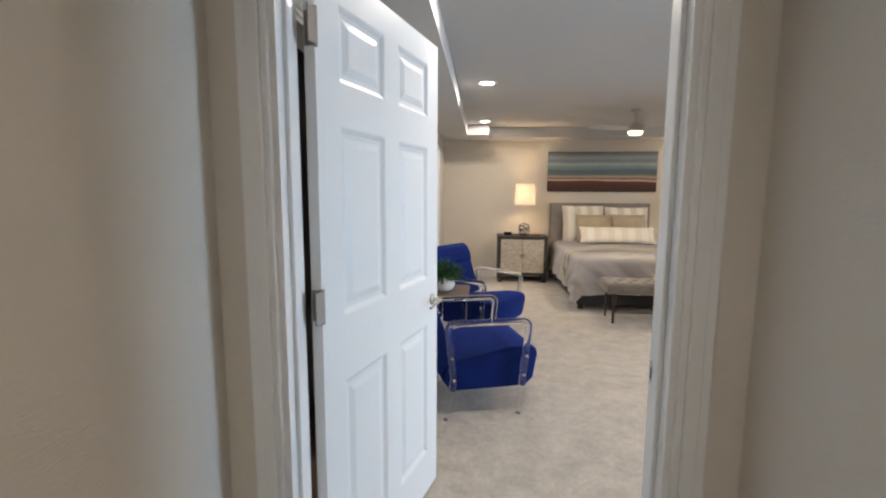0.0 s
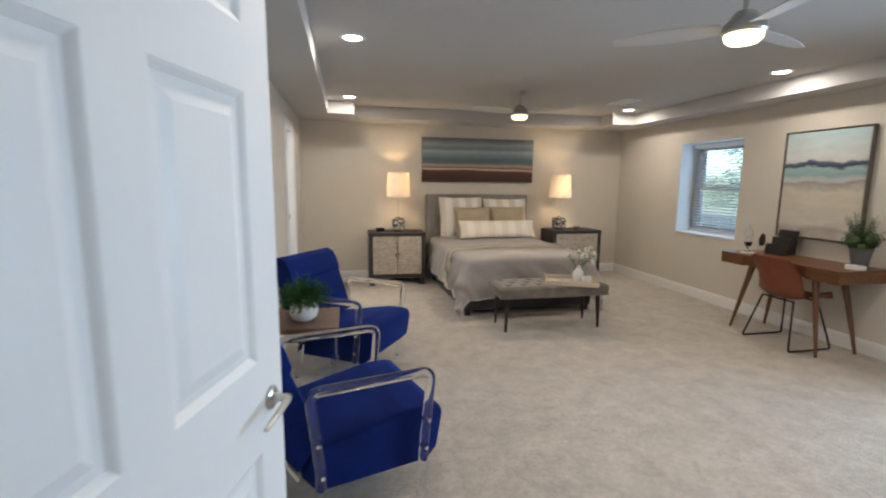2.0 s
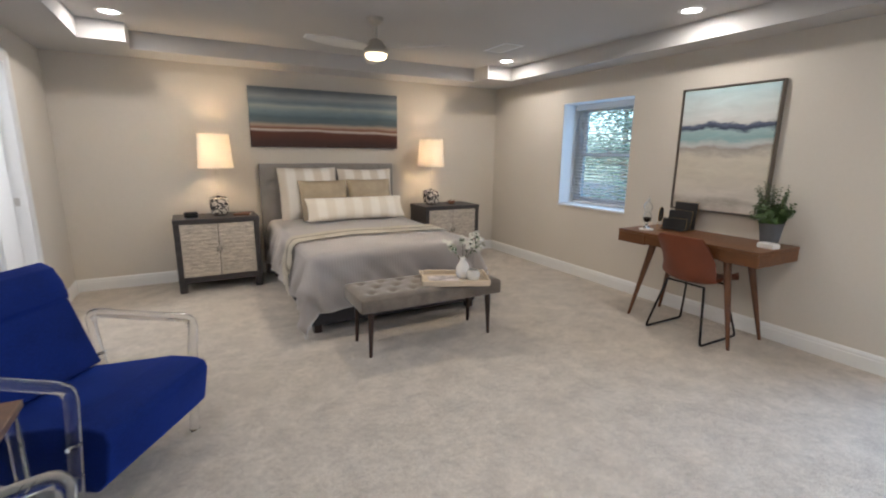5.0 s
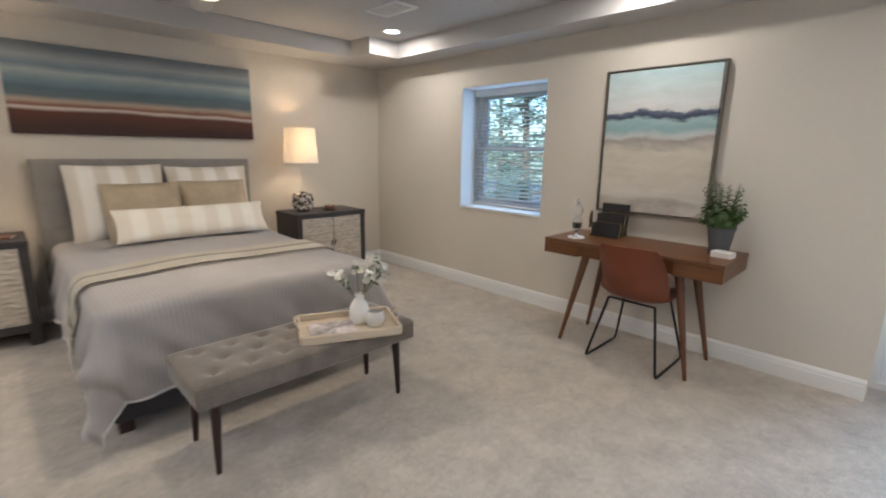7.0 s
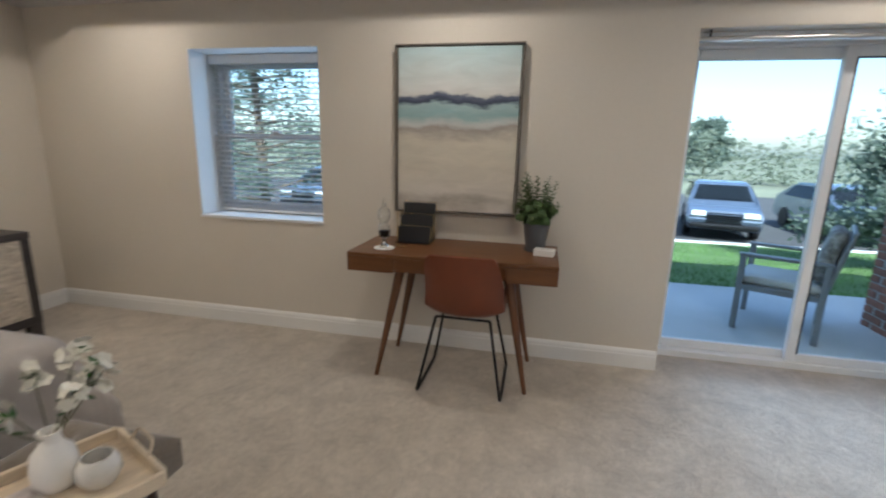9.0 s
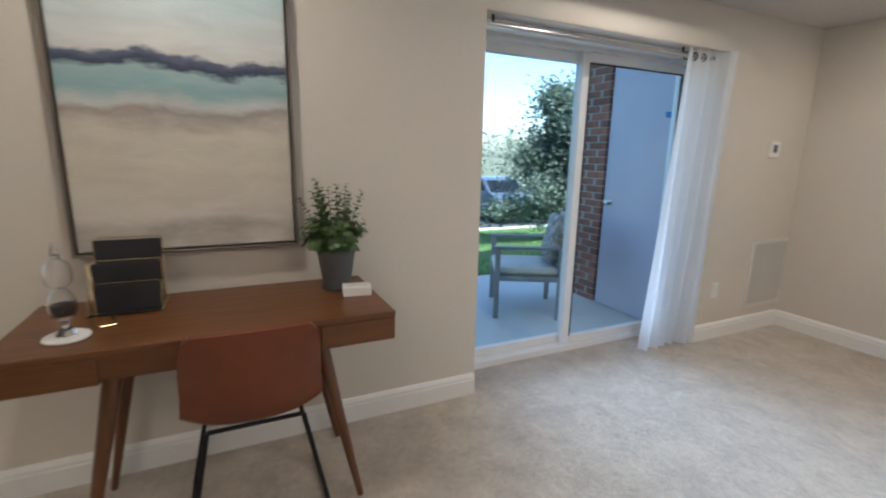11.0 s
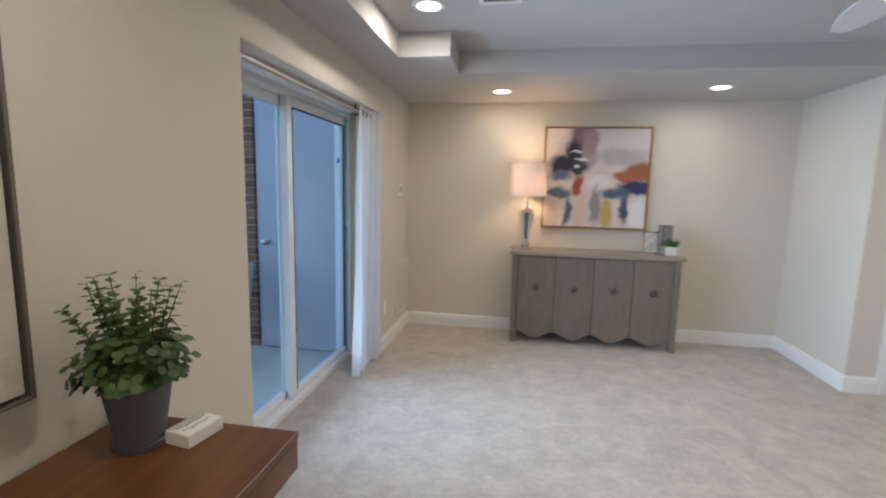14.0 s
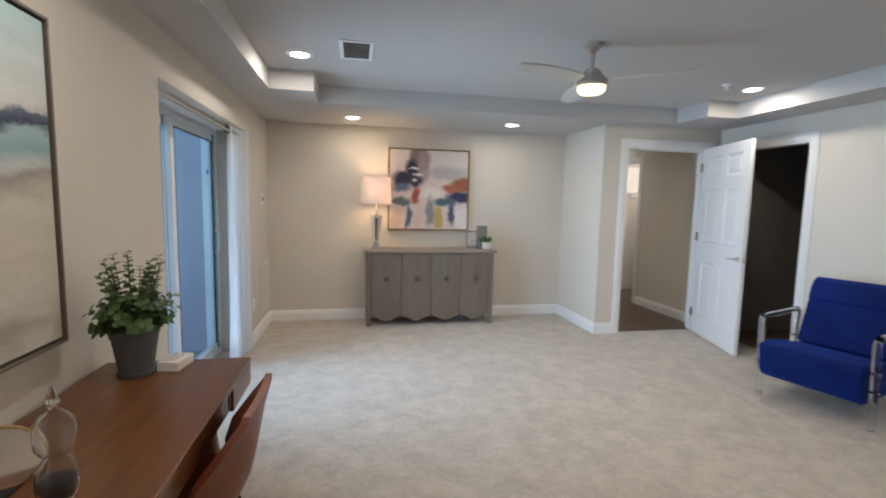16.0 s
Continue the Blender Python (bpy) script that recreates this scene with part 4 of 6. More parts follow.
def shade_material(name, tint, through_tint):
    m = mat(name, tint, 0.9, vary=0.03, fine=200, bump=0.08, bump_scale=260)
    n, l = m.node_tree.nodes, m.node_tree.links
    tr, mx = n.new("ShaderNodeBsdfTranslucent"), n.new("ShaderNodeMixShader")
    tr.inputs[0].default_value = colour(through_tint)
    mx.inputs[0].default_value = 0.20
    l.new(n["Principled BSDF"].outputs[0], mx.inputs[1])
    l.new(tr.outputs[0], mx.inputs[2])
    l.new(mx.outputs[0], n["Material Output"].inputs[0])
    return m


M_SHADE = shade_material("cream_lamp_shade", (0.82, 0.79, 0.73), (0.56, 0.47, 0.34))
M_SHADE_PINK = shade_material("blush_lamp_shade", (0.80, 0.70, 0.66), (0.50, 0.40, 0.36))


def bands_material(name, stops, axis, lo, hi, warp, scale, stretch, rough=0.6):
    """Paint in soft bands along one axis of the object, wavering with noise."""
    m = bpy.data.materials.new(name)
    m.use_nodes = True
    n, l = m.node_tree.nodes, m.node_tree.links
    b = n["Principled BSDF"]
    b.inputs["Roughness"].default_value = rough
    tc, sep, mp, nz, mr, ad, rp = (n.new(k) for k in ("ShaderNodeTexCoord", "ShaderNodeSeparateXYZ", "ShaderNodeMapping", "ShaderNodeTexNoise", "ShaderNodeMapRange", "ShaderNodeMath", "ShaderNodeValToRGB"))
    mp.inputs["Scale"].default_value = stretch
    nz.inputs["Scale"].default_value, nz.inputs["Detail"].default_value, nz.inputs["Roughness"].default_value = scale, 9, 0.64
    l.new(tc.outputs["Object"], sep.inputs[0])
    l.new(tc.outputs["Object"], mp.inputs[0])
    l.new(mp.outputs[0], nz.inputs["Vector"])
    mr.inputs["From Min"].default_value, mr.inputs["From Max"].default_value = lo, hi
    l.new(sep.outputs[axis], mr.inputs["Value"])
    ad.operation = "MULTIPLY_ADD"
    ad.inputs[1].default_value = warp
    l.new(nz.outputs[0], ad.inputs[0])
    l.new(mr.outputs[0], ad.inputs[2])
    l.new(ad.outputs[0], rp.inputs[0])
    e = rp.color_ramp.elements
    while len(e) < len(stops):
        e.new(0.5)
    for k, (p, c) in zip(e, stops):
        k.position, k.color = p, colour(c)
    bp, fn = n.new("ShaderNodeBump"), n.new("ShaderNodeTexNoise")
    fn.inputs["Scale"].default_value = 60
    bp.inputs["Strength"].default_value, bp.inputs["Distance"].default_value = 0.2, 0.004
    l.new(tc.outputs["Object"], fn.inputs["Vector"])
    l.new(fn.outputs[0], bp.inputs["Height"])
    l.new(bp.outputs[0], b.inputs["Normal"])
    brush, br, sc, wide = n.new("ShaderNodeTexNoise"), n.new("ShaderNodeMapRange"), n.new("ShaderNodeVectorMath"), n.new("ShaderNodeMapping")
    wide.inputs["Scale"].default_value = (1.4, 1, 5.0)
    brush.inputs["Scale"].default_value, brush.inputs["Detail"].default_value, brush.inputs["Distortion"].default_value = 3.2, 8, 0.8
    br.inputs["From Min"].default_value, br.inputs["From Max"].default_value = 0.3, 0.7
    br.inputs["To Min"].default_value, br.inputs["To Max"].default_value = 0.91, 1.07
    sc.operation = "SCALE"
    l.new(tc.outputs["Object"], wide.inputs[0])
    l.new(wide.outputs[0], brush.inputs["Vector"])
    l.new(brush.outputs[0], br.inputs["Value"])
    l.new(rp.outputs[0], sc.inputs[0])
    l.new(br.outputs[0], sc.inputs["Scale"])
    l.new(sc.outputs[0], b.inputs["Base Color"])
    return m


def patches_material(name, base, patches, across, warp=0.35, scale=4.0):
    """Paint in loose overlapping patches: (u, z, half width, half height, softness, colour)."""
    m = mat(name, base, 0.6, vary=0.08, scale=6, fine=50, bump=0.15)
    n, l = m.node_tree.nodes, m.node_tree.links
    tc = n["Texture Coordinate"]
    nz, sub, sc, ad = n.new("ShaderNodeTexNoise"), n.new("ShaderNodeVectorMath"), n.new("ShaderNodeVectorMath"), n.new("ShaderNodeVectorMath")
    nz.inputs["Scale"].default_value, nz.inputs["Detail"].default_value = scale, 5
    l.new(tc.outputs["Object"], nz.inputs["Vector"])
    sub.operation, sub.inputs[1].default_value = "SUBTRACT", (0.5, 0.5, 0.5)
    l.new(nz.outputs[1], sub.inputs[0])
    sc.operation, sc.inputs["Scale"].default_value = "SCALE", warp
    l.new(sub.outputs[0], sc.inputs[0])
    l.new(tc.outputs["Object"], ad.inputs[0])
    l.new(sc.outputs[0], ad.inputs[1])
    last = n["Color Ramp"].outputs[0]
    for u, z, w, h, soft, c in patches:
        mp, ln, mr, mx = n.new("ShaderNodeMapping"), n.new("ShaderNodeVectorMath"), n.new("ShaderNodeMapRange"), n.new("ShaderNodeMix")
        mp.vector_type = "TEXTURE"
        mp.inputs["Location"].default_value = (u, 0, z) if across == "x" else (0, u, z)
        mp.inputs["Scale"].default_value = (w, 50, h) if across == "x" else (50, w, h)
        ln.operation = "LENGTH"
        l.new(ad.outputs[0], mp.inputs[0])
        l.new(mp.outputs[0], ln.inputs[0])
        mr.inputs["From Min"].default_value, mr.inputs["From Max"].default_value = 1 + soft, 1 - soft
        mx.data_type = "RGBA"
        l.new(ln.outputs["Value"], mr.inputs["Value"])
        l.new(mr.outputs[0], mx.inputs[0])
        l.new(last, mx.inputs[6])
        mx.inputs[7].default_value = colour(c)
        last = mx.outputs[2]
    l.new(last, n["Principled BSDF"].inputs["Base Color"])
    return m


# ---- shapes used by several things ----
def cushion(w, d, t, nu=14, nv=14, pinch=0.55):
    """A stuffed pillow lying flat, pinched at its corners."""
    bm = bmesh.new()
    rows2 = []
    for s in (1, -1):
        g = []
        for j in range(nv + 1):
            r_ = []
            for i in range(nu + 1):
                u, v = 2 * i / nu - 1, 2 * j / nv - 1
                h = max(0.0, (1 - abs(u) ** 2.6)) ** 0.5 * max(0.0, (1 - abs(v) ** 2.6)) ** 0.5
                k = 1 - 0.07 * pinch * ((1 - u * u) * abs(v) ** 3 + (1 - v * v) * abs(u) ** 3)
                r_.append(bm.verts.new((u * w / 2 * k, v * d / 2 * k, s * (t / 2 * h + 0.004) + 0.006 * noise.noise(Vector((u * 2, v * 2, s * 3 + w))))))
            g.append(r_)
        rows2.append(g)
        for j in range(nv):
            for i in range(nu):
                bm.faces.new((g[j][i], g[j][i + 1], g[j + 1][i + 1], g[j + 1][i]))
    a, b = rows2
    rim = lambda g: g[0][:-1] + [r_[-1] for r_ in g[:-1]] + g[-1][:0:-1] + [r_[0] for r_ in g[:0:-1]]
    ra, rb = rim(a), rim(b)
    for i in range(len(ra)):
        j = (i + 1) % len(ra)
        bm.faces.new((ra[i], ra[j], rb[j], rb[i]))
    return bm


def taper(a, b, r0, r1, seg=10):
    return tube([a, b], [r0, r1], seg)


def extrude_profile(profile, y0, y1, bevel=0.0, seg=3):
    """A closed (x, z) outline pushed from y0 to y1."""
    bm = bmesh.new()
    a = [bm.verts.new((x, y0, z)) for x, z in profile]
    b = [bm.verts.new((x, y1, z)) for x, z in profile]
    n_ = len(profile)
    for i in range(n_):
        bm.faces.new((a[i], a[(i + 1) % n_], b[(i + 1) % n_], b[i]))
    bm.faces.new(a)
    bm.faces.new(b)
    if bevel:
        bmesh.ops.recalc_face_normals(bm, faces=bm.faces)
        bmesh.ops.bevel(bm, geom=bm.edges[:], offset=bevel, segments=seg, affect="EDGES", profile=0.5)
    return bm


# ---- ceiling: recessed lights, fans, vents ----
can = thing("recessed_light", "round white recessed ceiling light, switched on", "recessed light", pose(*CANS[0]), "recessed ceiling lights")
part("trim_ring", lathe([(0.062, -0.001), (0.066, -0.006), (0.088, -0.005), (0.092, 0.0)], 28, cap=False), M_CANRIM, can, smooth=True)
part("lens", lathe([(0.0, -0.003), (0.063, -0.003)], 28, cap=False), M_LED, can, "glowing white lens")
for c in CANS[1:]:
    copy_thing(can, pose(*c))


def ceiling_fan(x, y, turn, label):
    ob = thing("ceiling_fan", label, "ceiling fan", pose(x, y, 0, 0, 0, turn), "ceiling fans")
    part("canopy", lathe([(0.062, TRAY), (0.060, TRAY - 0.025), (0.025, TRAY - 0.055), (0.014, TRAY - 0.06)], 24), M_BRUSHED, ob, smooth=True)
    part("downrod", tube([(0, 0, 2.25), (0, 0, TRAY - 0.05)], 0.013, 12), M_BRUSHED, ob, smooth=True)
    part("motor", lathe([(0.016, 2.262), (0.045, 2.250), (0.070, 2.215), (0.094, 2.190), (0.098, 2.160), (0.088, 2.148)], 28), M_BRUSHED, ob, smooth=True)
    part("light_bowl", lathe([(0.086, 2.148), (0.083, 2.125), (0.066, 2.108), (0.03, 2.103), (0.0, 2.102)], 28, cap=False), M_BOWL, ob, "glowing warm opal light bowl", True)
    for k in range(3):
        bm = bmesh.new()
        n_ = 8
        top, bot = [], []
        for i in range(n_ + 1):
            u = i / n_
            xx, hw = 0.10 + 0.50 * u, 0.045 + 0.022 * math.sin(math.pi * min(1, u * 1.15)) - 0.02 * max(0, u - 0.85) / 0.15
            for lst, dz in ((top, 0.004), (bot, -0.004)):
                lst.append([(xx, -hw, 2.183 + dz - hw * 0.2), (xx, hw, 2.183 + dz + hw * 0.2)])
        T = [[bm.verts.new(p) for p in r_] for r_ in top]
        B = [[bm.verts.new(p) for p in r_] for r_ in bot]
        for i in range(n_):
            bm.faces.new((T[i][0], T[i + 1][0], T[i + 1][1], T[i][1]))
            bm.faces.new((B[i][0], B[i + 1][0], B[i + 1][1], B[i][1]))
            bm.faces.new((T[i][0], T[i + 1][0], B[i + 1][0], B[i][0]))
            bm.faces.new((T[i][1], T[i + 1][1], B[i + 1][1], B[i][1]))
        bm.faces.new((T[0][0], T[0][1], B[0][1], B[0][0]))
        bm.faces.new((T[-1][0], T[-1][1], B[-1][1], B[-1][0]))
        part("blade", bm, M_FANWHITE, ob, at=pose(0, 0, 0, 0, 0, 120 * k))
    return ob


ceiling_fan(*FANS[0], 20, "brushed nickel ceiling fan with pale blades, light on")
ceiling_fan(*FANS[1], 75, "brushed nickel ceiling fan over the bed, its light bowl lit")


def ceiling_vent(x, y, label):
    ob = thing("ceiling_vent", label, "air vent", pose(x, y, TRAY))
    fr_ = bmesh.new()
    for q in ((-0.11, -0.19, -0.085, 0.19), (0.085, -0.19, 0.11, 0.19), (-0.085, -0.19, 0.085, -0.165), (-0.085, 0.165, 0.085, 0.19)):
        box(fr_, q[0], q[1], -0.008, q[2], q[3], 0.0, 0.002, 1)
    part("frame", fr_, M_CANRIM, ob)
    # flat near-black plate stands in for the shade inside the duct
    part("backing", boxed(-0.085, -0.165, -0.002, 0.085, 0.165, 0.0), M_DUCTSHADE, ob, "dark plate painted as the shaded duct")
    for k in range(9):
        part("slat", boxed(-0.084, -0.0065, -0.0008, 0.084, 0.0065, 0.0008), M_GRILLE, ob, at=pose(0, -0.146 + k * 0.0365, -0.006, -38))
    return ob


ceiling_vent(3.27, 2.40, "white slatted ceiling air vent")
ceiling_vent(3.22, 6.05, "white slatted ceiling air vent")
sp = thing("sprinkler_head", "small white sprinkler head on the tray ceiling", "sprinkler", pose(0.30, 2.30, TRAY))
part("cover", lathe([(0.04, 0), (0.038, -0.008), (0.016, -0.014), (0.012, -0.035), (0.02, -0.04), (0.02, -0.044)], 16), M_CANRIM, sp, smooth=True)

# ---- on the east wall ----
gr_ = thing("wall_return_grille", "white louvred return air grille low on the wall", "air grille", pose(EAST, 0.44, 0.19))
fr_ = bmesh.new()
W2, H2 = 0.235, 0.535
for q in ((-W2, 0, -W2 + 0.03, H2), (W2 - 0.03, 0, W2, H2), (-W2 + 0.03, 0, W2 - 0.03, 0.03), (-W2 + 0.03, H2 - 0.03, W2 - 0.03, H2)):
    box(fr_, -0.012, q[0], q[1], 0.0, q[2], q[3], 0.002, 1)
part("frame", fr_, M_GRILLE, gr_)
# near-black sheet paints the shade seen between the louvres
part("backing", boxed(-0.002, -W2 + 0.03, 0.03, 0.0, W2 - 0.03, H2 - 0.03), M_GRILLESHADE, gr_)
for k in range(17):
    part("louvre", boxed(-0.004, -0.0055, 0.03, 0.004, 0.0055, H2 - 0.03, 0.001, 1), M_GRILLE, gr_, at=pose(-0.007, -W2 + 0.044 + k * 0.0239, 0))
th = thing("thermostat", "white wall thermostat with a grey display", "thermostat", pose(EAST, 0.60, 1.34))
part("body", boxed(-0.022, -0.05, 0, 0, 0.05, 0.115, 0.006, 2), M_PLASTIC, th)
part("display", boxed(-0.0235, -0.012, 0.035, -0.0215, 0.034, 0.09), M_POT, th, "dark grey display")
ol = thing("wall_outlet", "white double wall outlet", "outlet", pose(EAST, 1.04, 0.32))
part("plate", boxed(-0.006, -0.036, 0, 0, 0.036, 0.115, 0.003, 2), M_PLASTIC, ol)
for zz in (0.03, 0.085):
    part("socket", boxed(-0.008, -0.016, zz - 0.014, -0.0055, 0.016, zz + 0.014, 0.003, 2), M_CANRIM, ol)


# ---- paintings ----
def framed(name, label, m, w, h, frame_mat, canvas_mat, depth=0.035, bar=0.012, gap=0.006, category="painting"):
    """A framed canvas in the local x-z plane, looking towards -y, its back at y = 0."""
    ob = thing(name, label, category, m)
    fb = bmesh.new()
    for q in ((0, 0, bar, h), (w - bar, 0, w, h), (bar, 0, w - bar, bar), (bar, h - bar, w - bar, h)):
        box(fb, q[0], -depth, q[1], q[2], 0.0, q[3], 0.0015, 1)
    part("frame", fb, frame_mat, ob)
    e = bar + gap
    part("canvas", boxed(e, -depth + 0.008, e, w - e, -0.004, h - e, 0.002, 1), canvas_mat, ob)
    return ob


M_FRAMEBROWN = mat("bronze_frame", (0.17, 0.145, 0.12), 0.4, 0.3, vary=0.15, stretch=(6, 6, 1))
M_FRAMEGOLD = mat("gold_frame", (0.42, 0.29, 0.15), 0.35, 0.6, vary=0.12)
M_SEA = bands_material("seascape_paint", [(0.0, (0.30, 0.27, 0.24)), (0.10, (0.42, 0.38, 0.33)), (0.14, (0.62, 0.58, 0.52)), (0.28, (0.60, 0.55, 0.46)), (0.46, (0.58, 0.54, 0.45)),
                                          (0.52, (0.33, 0.29, 0.26)), (0.545, (0.50, 0.52, 0.50)), (0.60, (0.25, 0.40, 0.42)), (0.65, (0.33, 0.45, 0.46)), (0.672, (0.03, 0.045, 0.085)),
                                          (0.700, (0.10, 0.12, 0.18)), (0.715, (0.60, 0.60, 0.58)), (0.85, (0.55, 0.62, 0.62)), (1.0, (0.42, 0.57, 0.60))],
                       2, 0.10, 1.13, 0.21, 2.4, (1.0, 1, 2.4))
framed("painting", "framed abstract seascape painting in blue and sand above the desk", pose(4.247, 4.752, 0.925, 0, 0, -90), 0.785, 1.018, M_FRAMEBROWN, M_SEA, 0.045, 0.010, 0.008)
M_BANDS = bands_material("banded_landscape_paint", [(0.0, (0.030, 0.010, 0.008)), (0.20, (0.045, 0.014, 0.010)), (0.36, (0.10, 0.028, 0.014)), (0.395, (0.60, 0.52, 0.46)), (0.42, (0.20, 0.07, 0.04)),
                                                     (0.47, (0.42, 0.33, 0.25)), (0.52, (0.12, 0.16, 0.18)), (0.60, (0.10, 0.15, 0.18)), (0.68, (0.20, 0.28, 0.31)), (0.76, (0.36, 0.40, 0.40)),
                                                     (0.82, (0.17, 0.23, 0.27)), (0.90, (0.30, 0.33, 0.34)), (1.0, (0.14, 0.16, 0.18))],
                         2, -0.045, 0.66, 0.13, 1.0, (0.9, 1, 2.0))
bp_ = thing("painting", "wide canvas with blue, grey and rust bands above the bed", "painting", pose(1.005, NORTH - 0.004, 1.435))
part("canvas", boxed(0, -0.038, 0, 1.725, 0, 0.64, 0.003, 1), M_BANDS, bp_)
M_BLOOM = patches_material("blue_bloom_paint", (0.64, 0.64, 0.62), [
    (0.58, 0.44, 0.36, 0.36, 0.30, (0.46, 0.50, 0.47)), (0.62, 0.60, 0.25, 0.20, 0.5, (0.44, 0.44, 0.32)), (0.46, 0.44, 0.22, 0.26, 0.5, (0.28, 0.37, 0.43)),
    (0.66, 0.52, 0.14, 0.22, 0.5, (0.36, 0.40, 0.34)), (0.62, 0.31, 0.22, 0.17, 0.5, (0.14, 0.27, 0.41)), (0.58, 0.41, 0.13, 0.11, 0.5, (0.05, 0.09, 0.20)),
    (0.70, 0.22, 0.14, 0.09, 0.5, (0.20, 0.36, 0.42)), (0.52, 0.52, 0.05, 0.10, 0.5, (0.16, 0.28, 0.42)), (0.55, 0.36, 0.05, 0.035, 0.4, (0.58, 0.61, 0.60)),
    (0.36, 0.28, 0.10, 0.05, 0.5, (0.55, 0.60, 0.60)), (0.72, 0.66, 0.05, 0.10, 0.5, (0.58, 0.57, 0.46))], "x", 0.30, 6.0)
framed("painting", "large pale canvas with a blue and green round bloom", pose(-0.696, 3.215, 1.10, 0, 0, 90), 1.04, 0.81, mat("silver_frame", (0.58, 0.57, 0.55), 0.45, 0.2, vary=0.08), M_BLOOM, 0.045, 0.014)
M_ABSTRACT = patches_material("abstract_patch_paint", (0.68, 0.59, 0.55), [
    (0.70, 0.80, 0.280, 0.160, 0.30, (0.660, 0.600, 0.580)), (0.36, 0.86, 0.100, 0.200, 0.25, (0.240, 0.160, 0.170)), (0.42, 0.78, 0.060, 0.200, 0.35, (0.360, 0.260, 0.270)),
    (0.70, 0.68, 0.260, 0.070, 0.40, (0.450, 0.420, 0.420)), (0.16, 0.60, 0.110, 0.100, 0.25, (0.035, 0.028, 0.070)), (0.28, 0.70, 0.070, 0.140, 0.25, (0.030, 0.026, 0.060)),
    (0.33, 0.58, 0.080, 0.070, 0.30, (0.050, 0.045, 0.080)), (0.16, 0.50, 0.100, 0.060, 0.40, (0.120, 0.150, 0.260)), (0.17, 0.42, 0.110, 0.025, 0.30, (0.680, 0.600, 0.580)),
    (0.16, 0.34, 0.120, 0.050, 0.30, (0.130, 0.170, 0.190)), (0.33, 0.41, 0.050, 0.100, 0.30, (0.380, 0.080, 0.050)), (0.38, 0.30, 0.060, 0.030, 0.30, (0.660, 0.520, 0.460)),
    (0.52, 0.45, 0.100, 0.070, 0.25, (0.740, 0.700, 0.660)), (0.90, 0.55, 0.150, 0.080, 0.30, (0.300, 0.110, 0.060)), (0.76, 0.50, 0.100, 0.050, 0.30, (0.380, 0.120, 0.060)),
    (0.86, 0.40, 0.160, 0.075, 0.25, (0.030, 0.035, 0.100)), (0.68, 0.34, 0.130, 0.050, 0.30, (0.070, 0.130, 0.170)), (0.50, 0.22, 0.050, 0.170, 0.35, (0.260, 0.250, 0.270)),
    (0.60, 0.16, 0.060, 0.140, 0.25, (0.480, 0.360, 0.120)), (0.75, 0.20, 0.040, 0.120, 0.30, (0.070, 0.090, 0.170)), (0.88, 0.14, 0.090, 0.140, 0.25, (0.740, 0.710, 0.700)),
    (0.24, 0.15, 0.035, 0.140, 0.35, (0.100, 0.130, 0.200)), (0.36, 0.13, 0.070, 0.130, 0.35, (0.660, 0.500, 0.440)), (0.10, 0.13, 0.070, 0.130, 0.30, (0.640, 0.480, 0.400)),
    (0.30, 0.72, 0.060, 0.012, 0.30, (0.700, 0.680, 0.660)), (0.34, 0.66, 0.055, 0.012, 0.30, (0.700, 0.680, 0.660)), (0.32, 0.60, 0.030, 0.012, 0.30, (0.660, 0.620, 0.600)),
], "x", 0.13, 7.0)
framed("painting", "square abstract navy and rust painting in a gold frame", pose(2.905, SOUTH + 0.004, 1.065, 0, 0, 180), 0.975, 0.962, M_FRAMEGOLD, M_ABSTRACT, 0.035, 0.014)


# ---- armchairs and side table ----
def armchair(m, label):
    """Faces +x; the front of the arms stands at x = 0."""
    ob = thing("armchair", label, "armchair", m, "blue velvet armchairs")
    seat = [(0.040, 0.165), (0.090, 0.215), (0.118, 0.375), (0.105, 0.415), (0.06, 0.428), (-0.06, 0.428), (-0.40, 0.365), (-0.47, 0.355), (-0.52, 0.25), (-0.46, 0.165)]
    back = [(-0.425, 0.378), (-0.445, 0.42), (-0.538, 0.672), (-0.548, 0.692), (-0.538, 0.712), (-0.560, 0.785), (-0.598, 0.846), (-0.655, 0.872), (-0.702, 0.856), (-0.710, 0.80), (-0.588, 0.36), (-0.53, 0.27), (-0.475, 0.362)]
    part("seat", extrude_profile(seat, -0.302, 0.302, 0.011), M_VELVET, ob, smooth=True)
    part("backrest", extrude_profile(back, -0.302, 0.302, 0.009), M_VELVET, ob, smooth=True)
    shell = [(-0.706, 0.85), (-0.711, 0.80), (-0.589, 0.36), (-0.53, 0.25), (-0.538, 0.24), (-0.602, 0.355), (-0.726, 0.80), (-0.722, 0.848)]
    part("back_panel", extrude_profile(shell, -0.306, 0.306, 0.002, 1), M_GREIGE, ob, "pale greige outer back panel")
    for s in (-0.335, 0.335):
        path = rounded([(-0.012, s, 0.0), (0.002, s, 0.22), (0.042, s, 0.605), (-0.49, s, 0.615), (-0.45, s, 0.24), (-0.49, s, 0.0)], 0.050, 6)
        arm = part("arm", tube(path, 0.022, 12), M_ACRYLIC, ob, "clear acrylic bent-tube arm", True)
        for bx, bz in ((0.006, 0.26), (0.019, 0.385), (-0.452, 0.26), (-0.466, 0.40)):
            d = 0.035 if s < 0 else -0.035
            part("bolt", tube([(bx, s - d * 0.75, bz), (bx, s + d, bz)], 0.008, 8), M_CHROME, arm, "chrome bolt", True)
    return ob


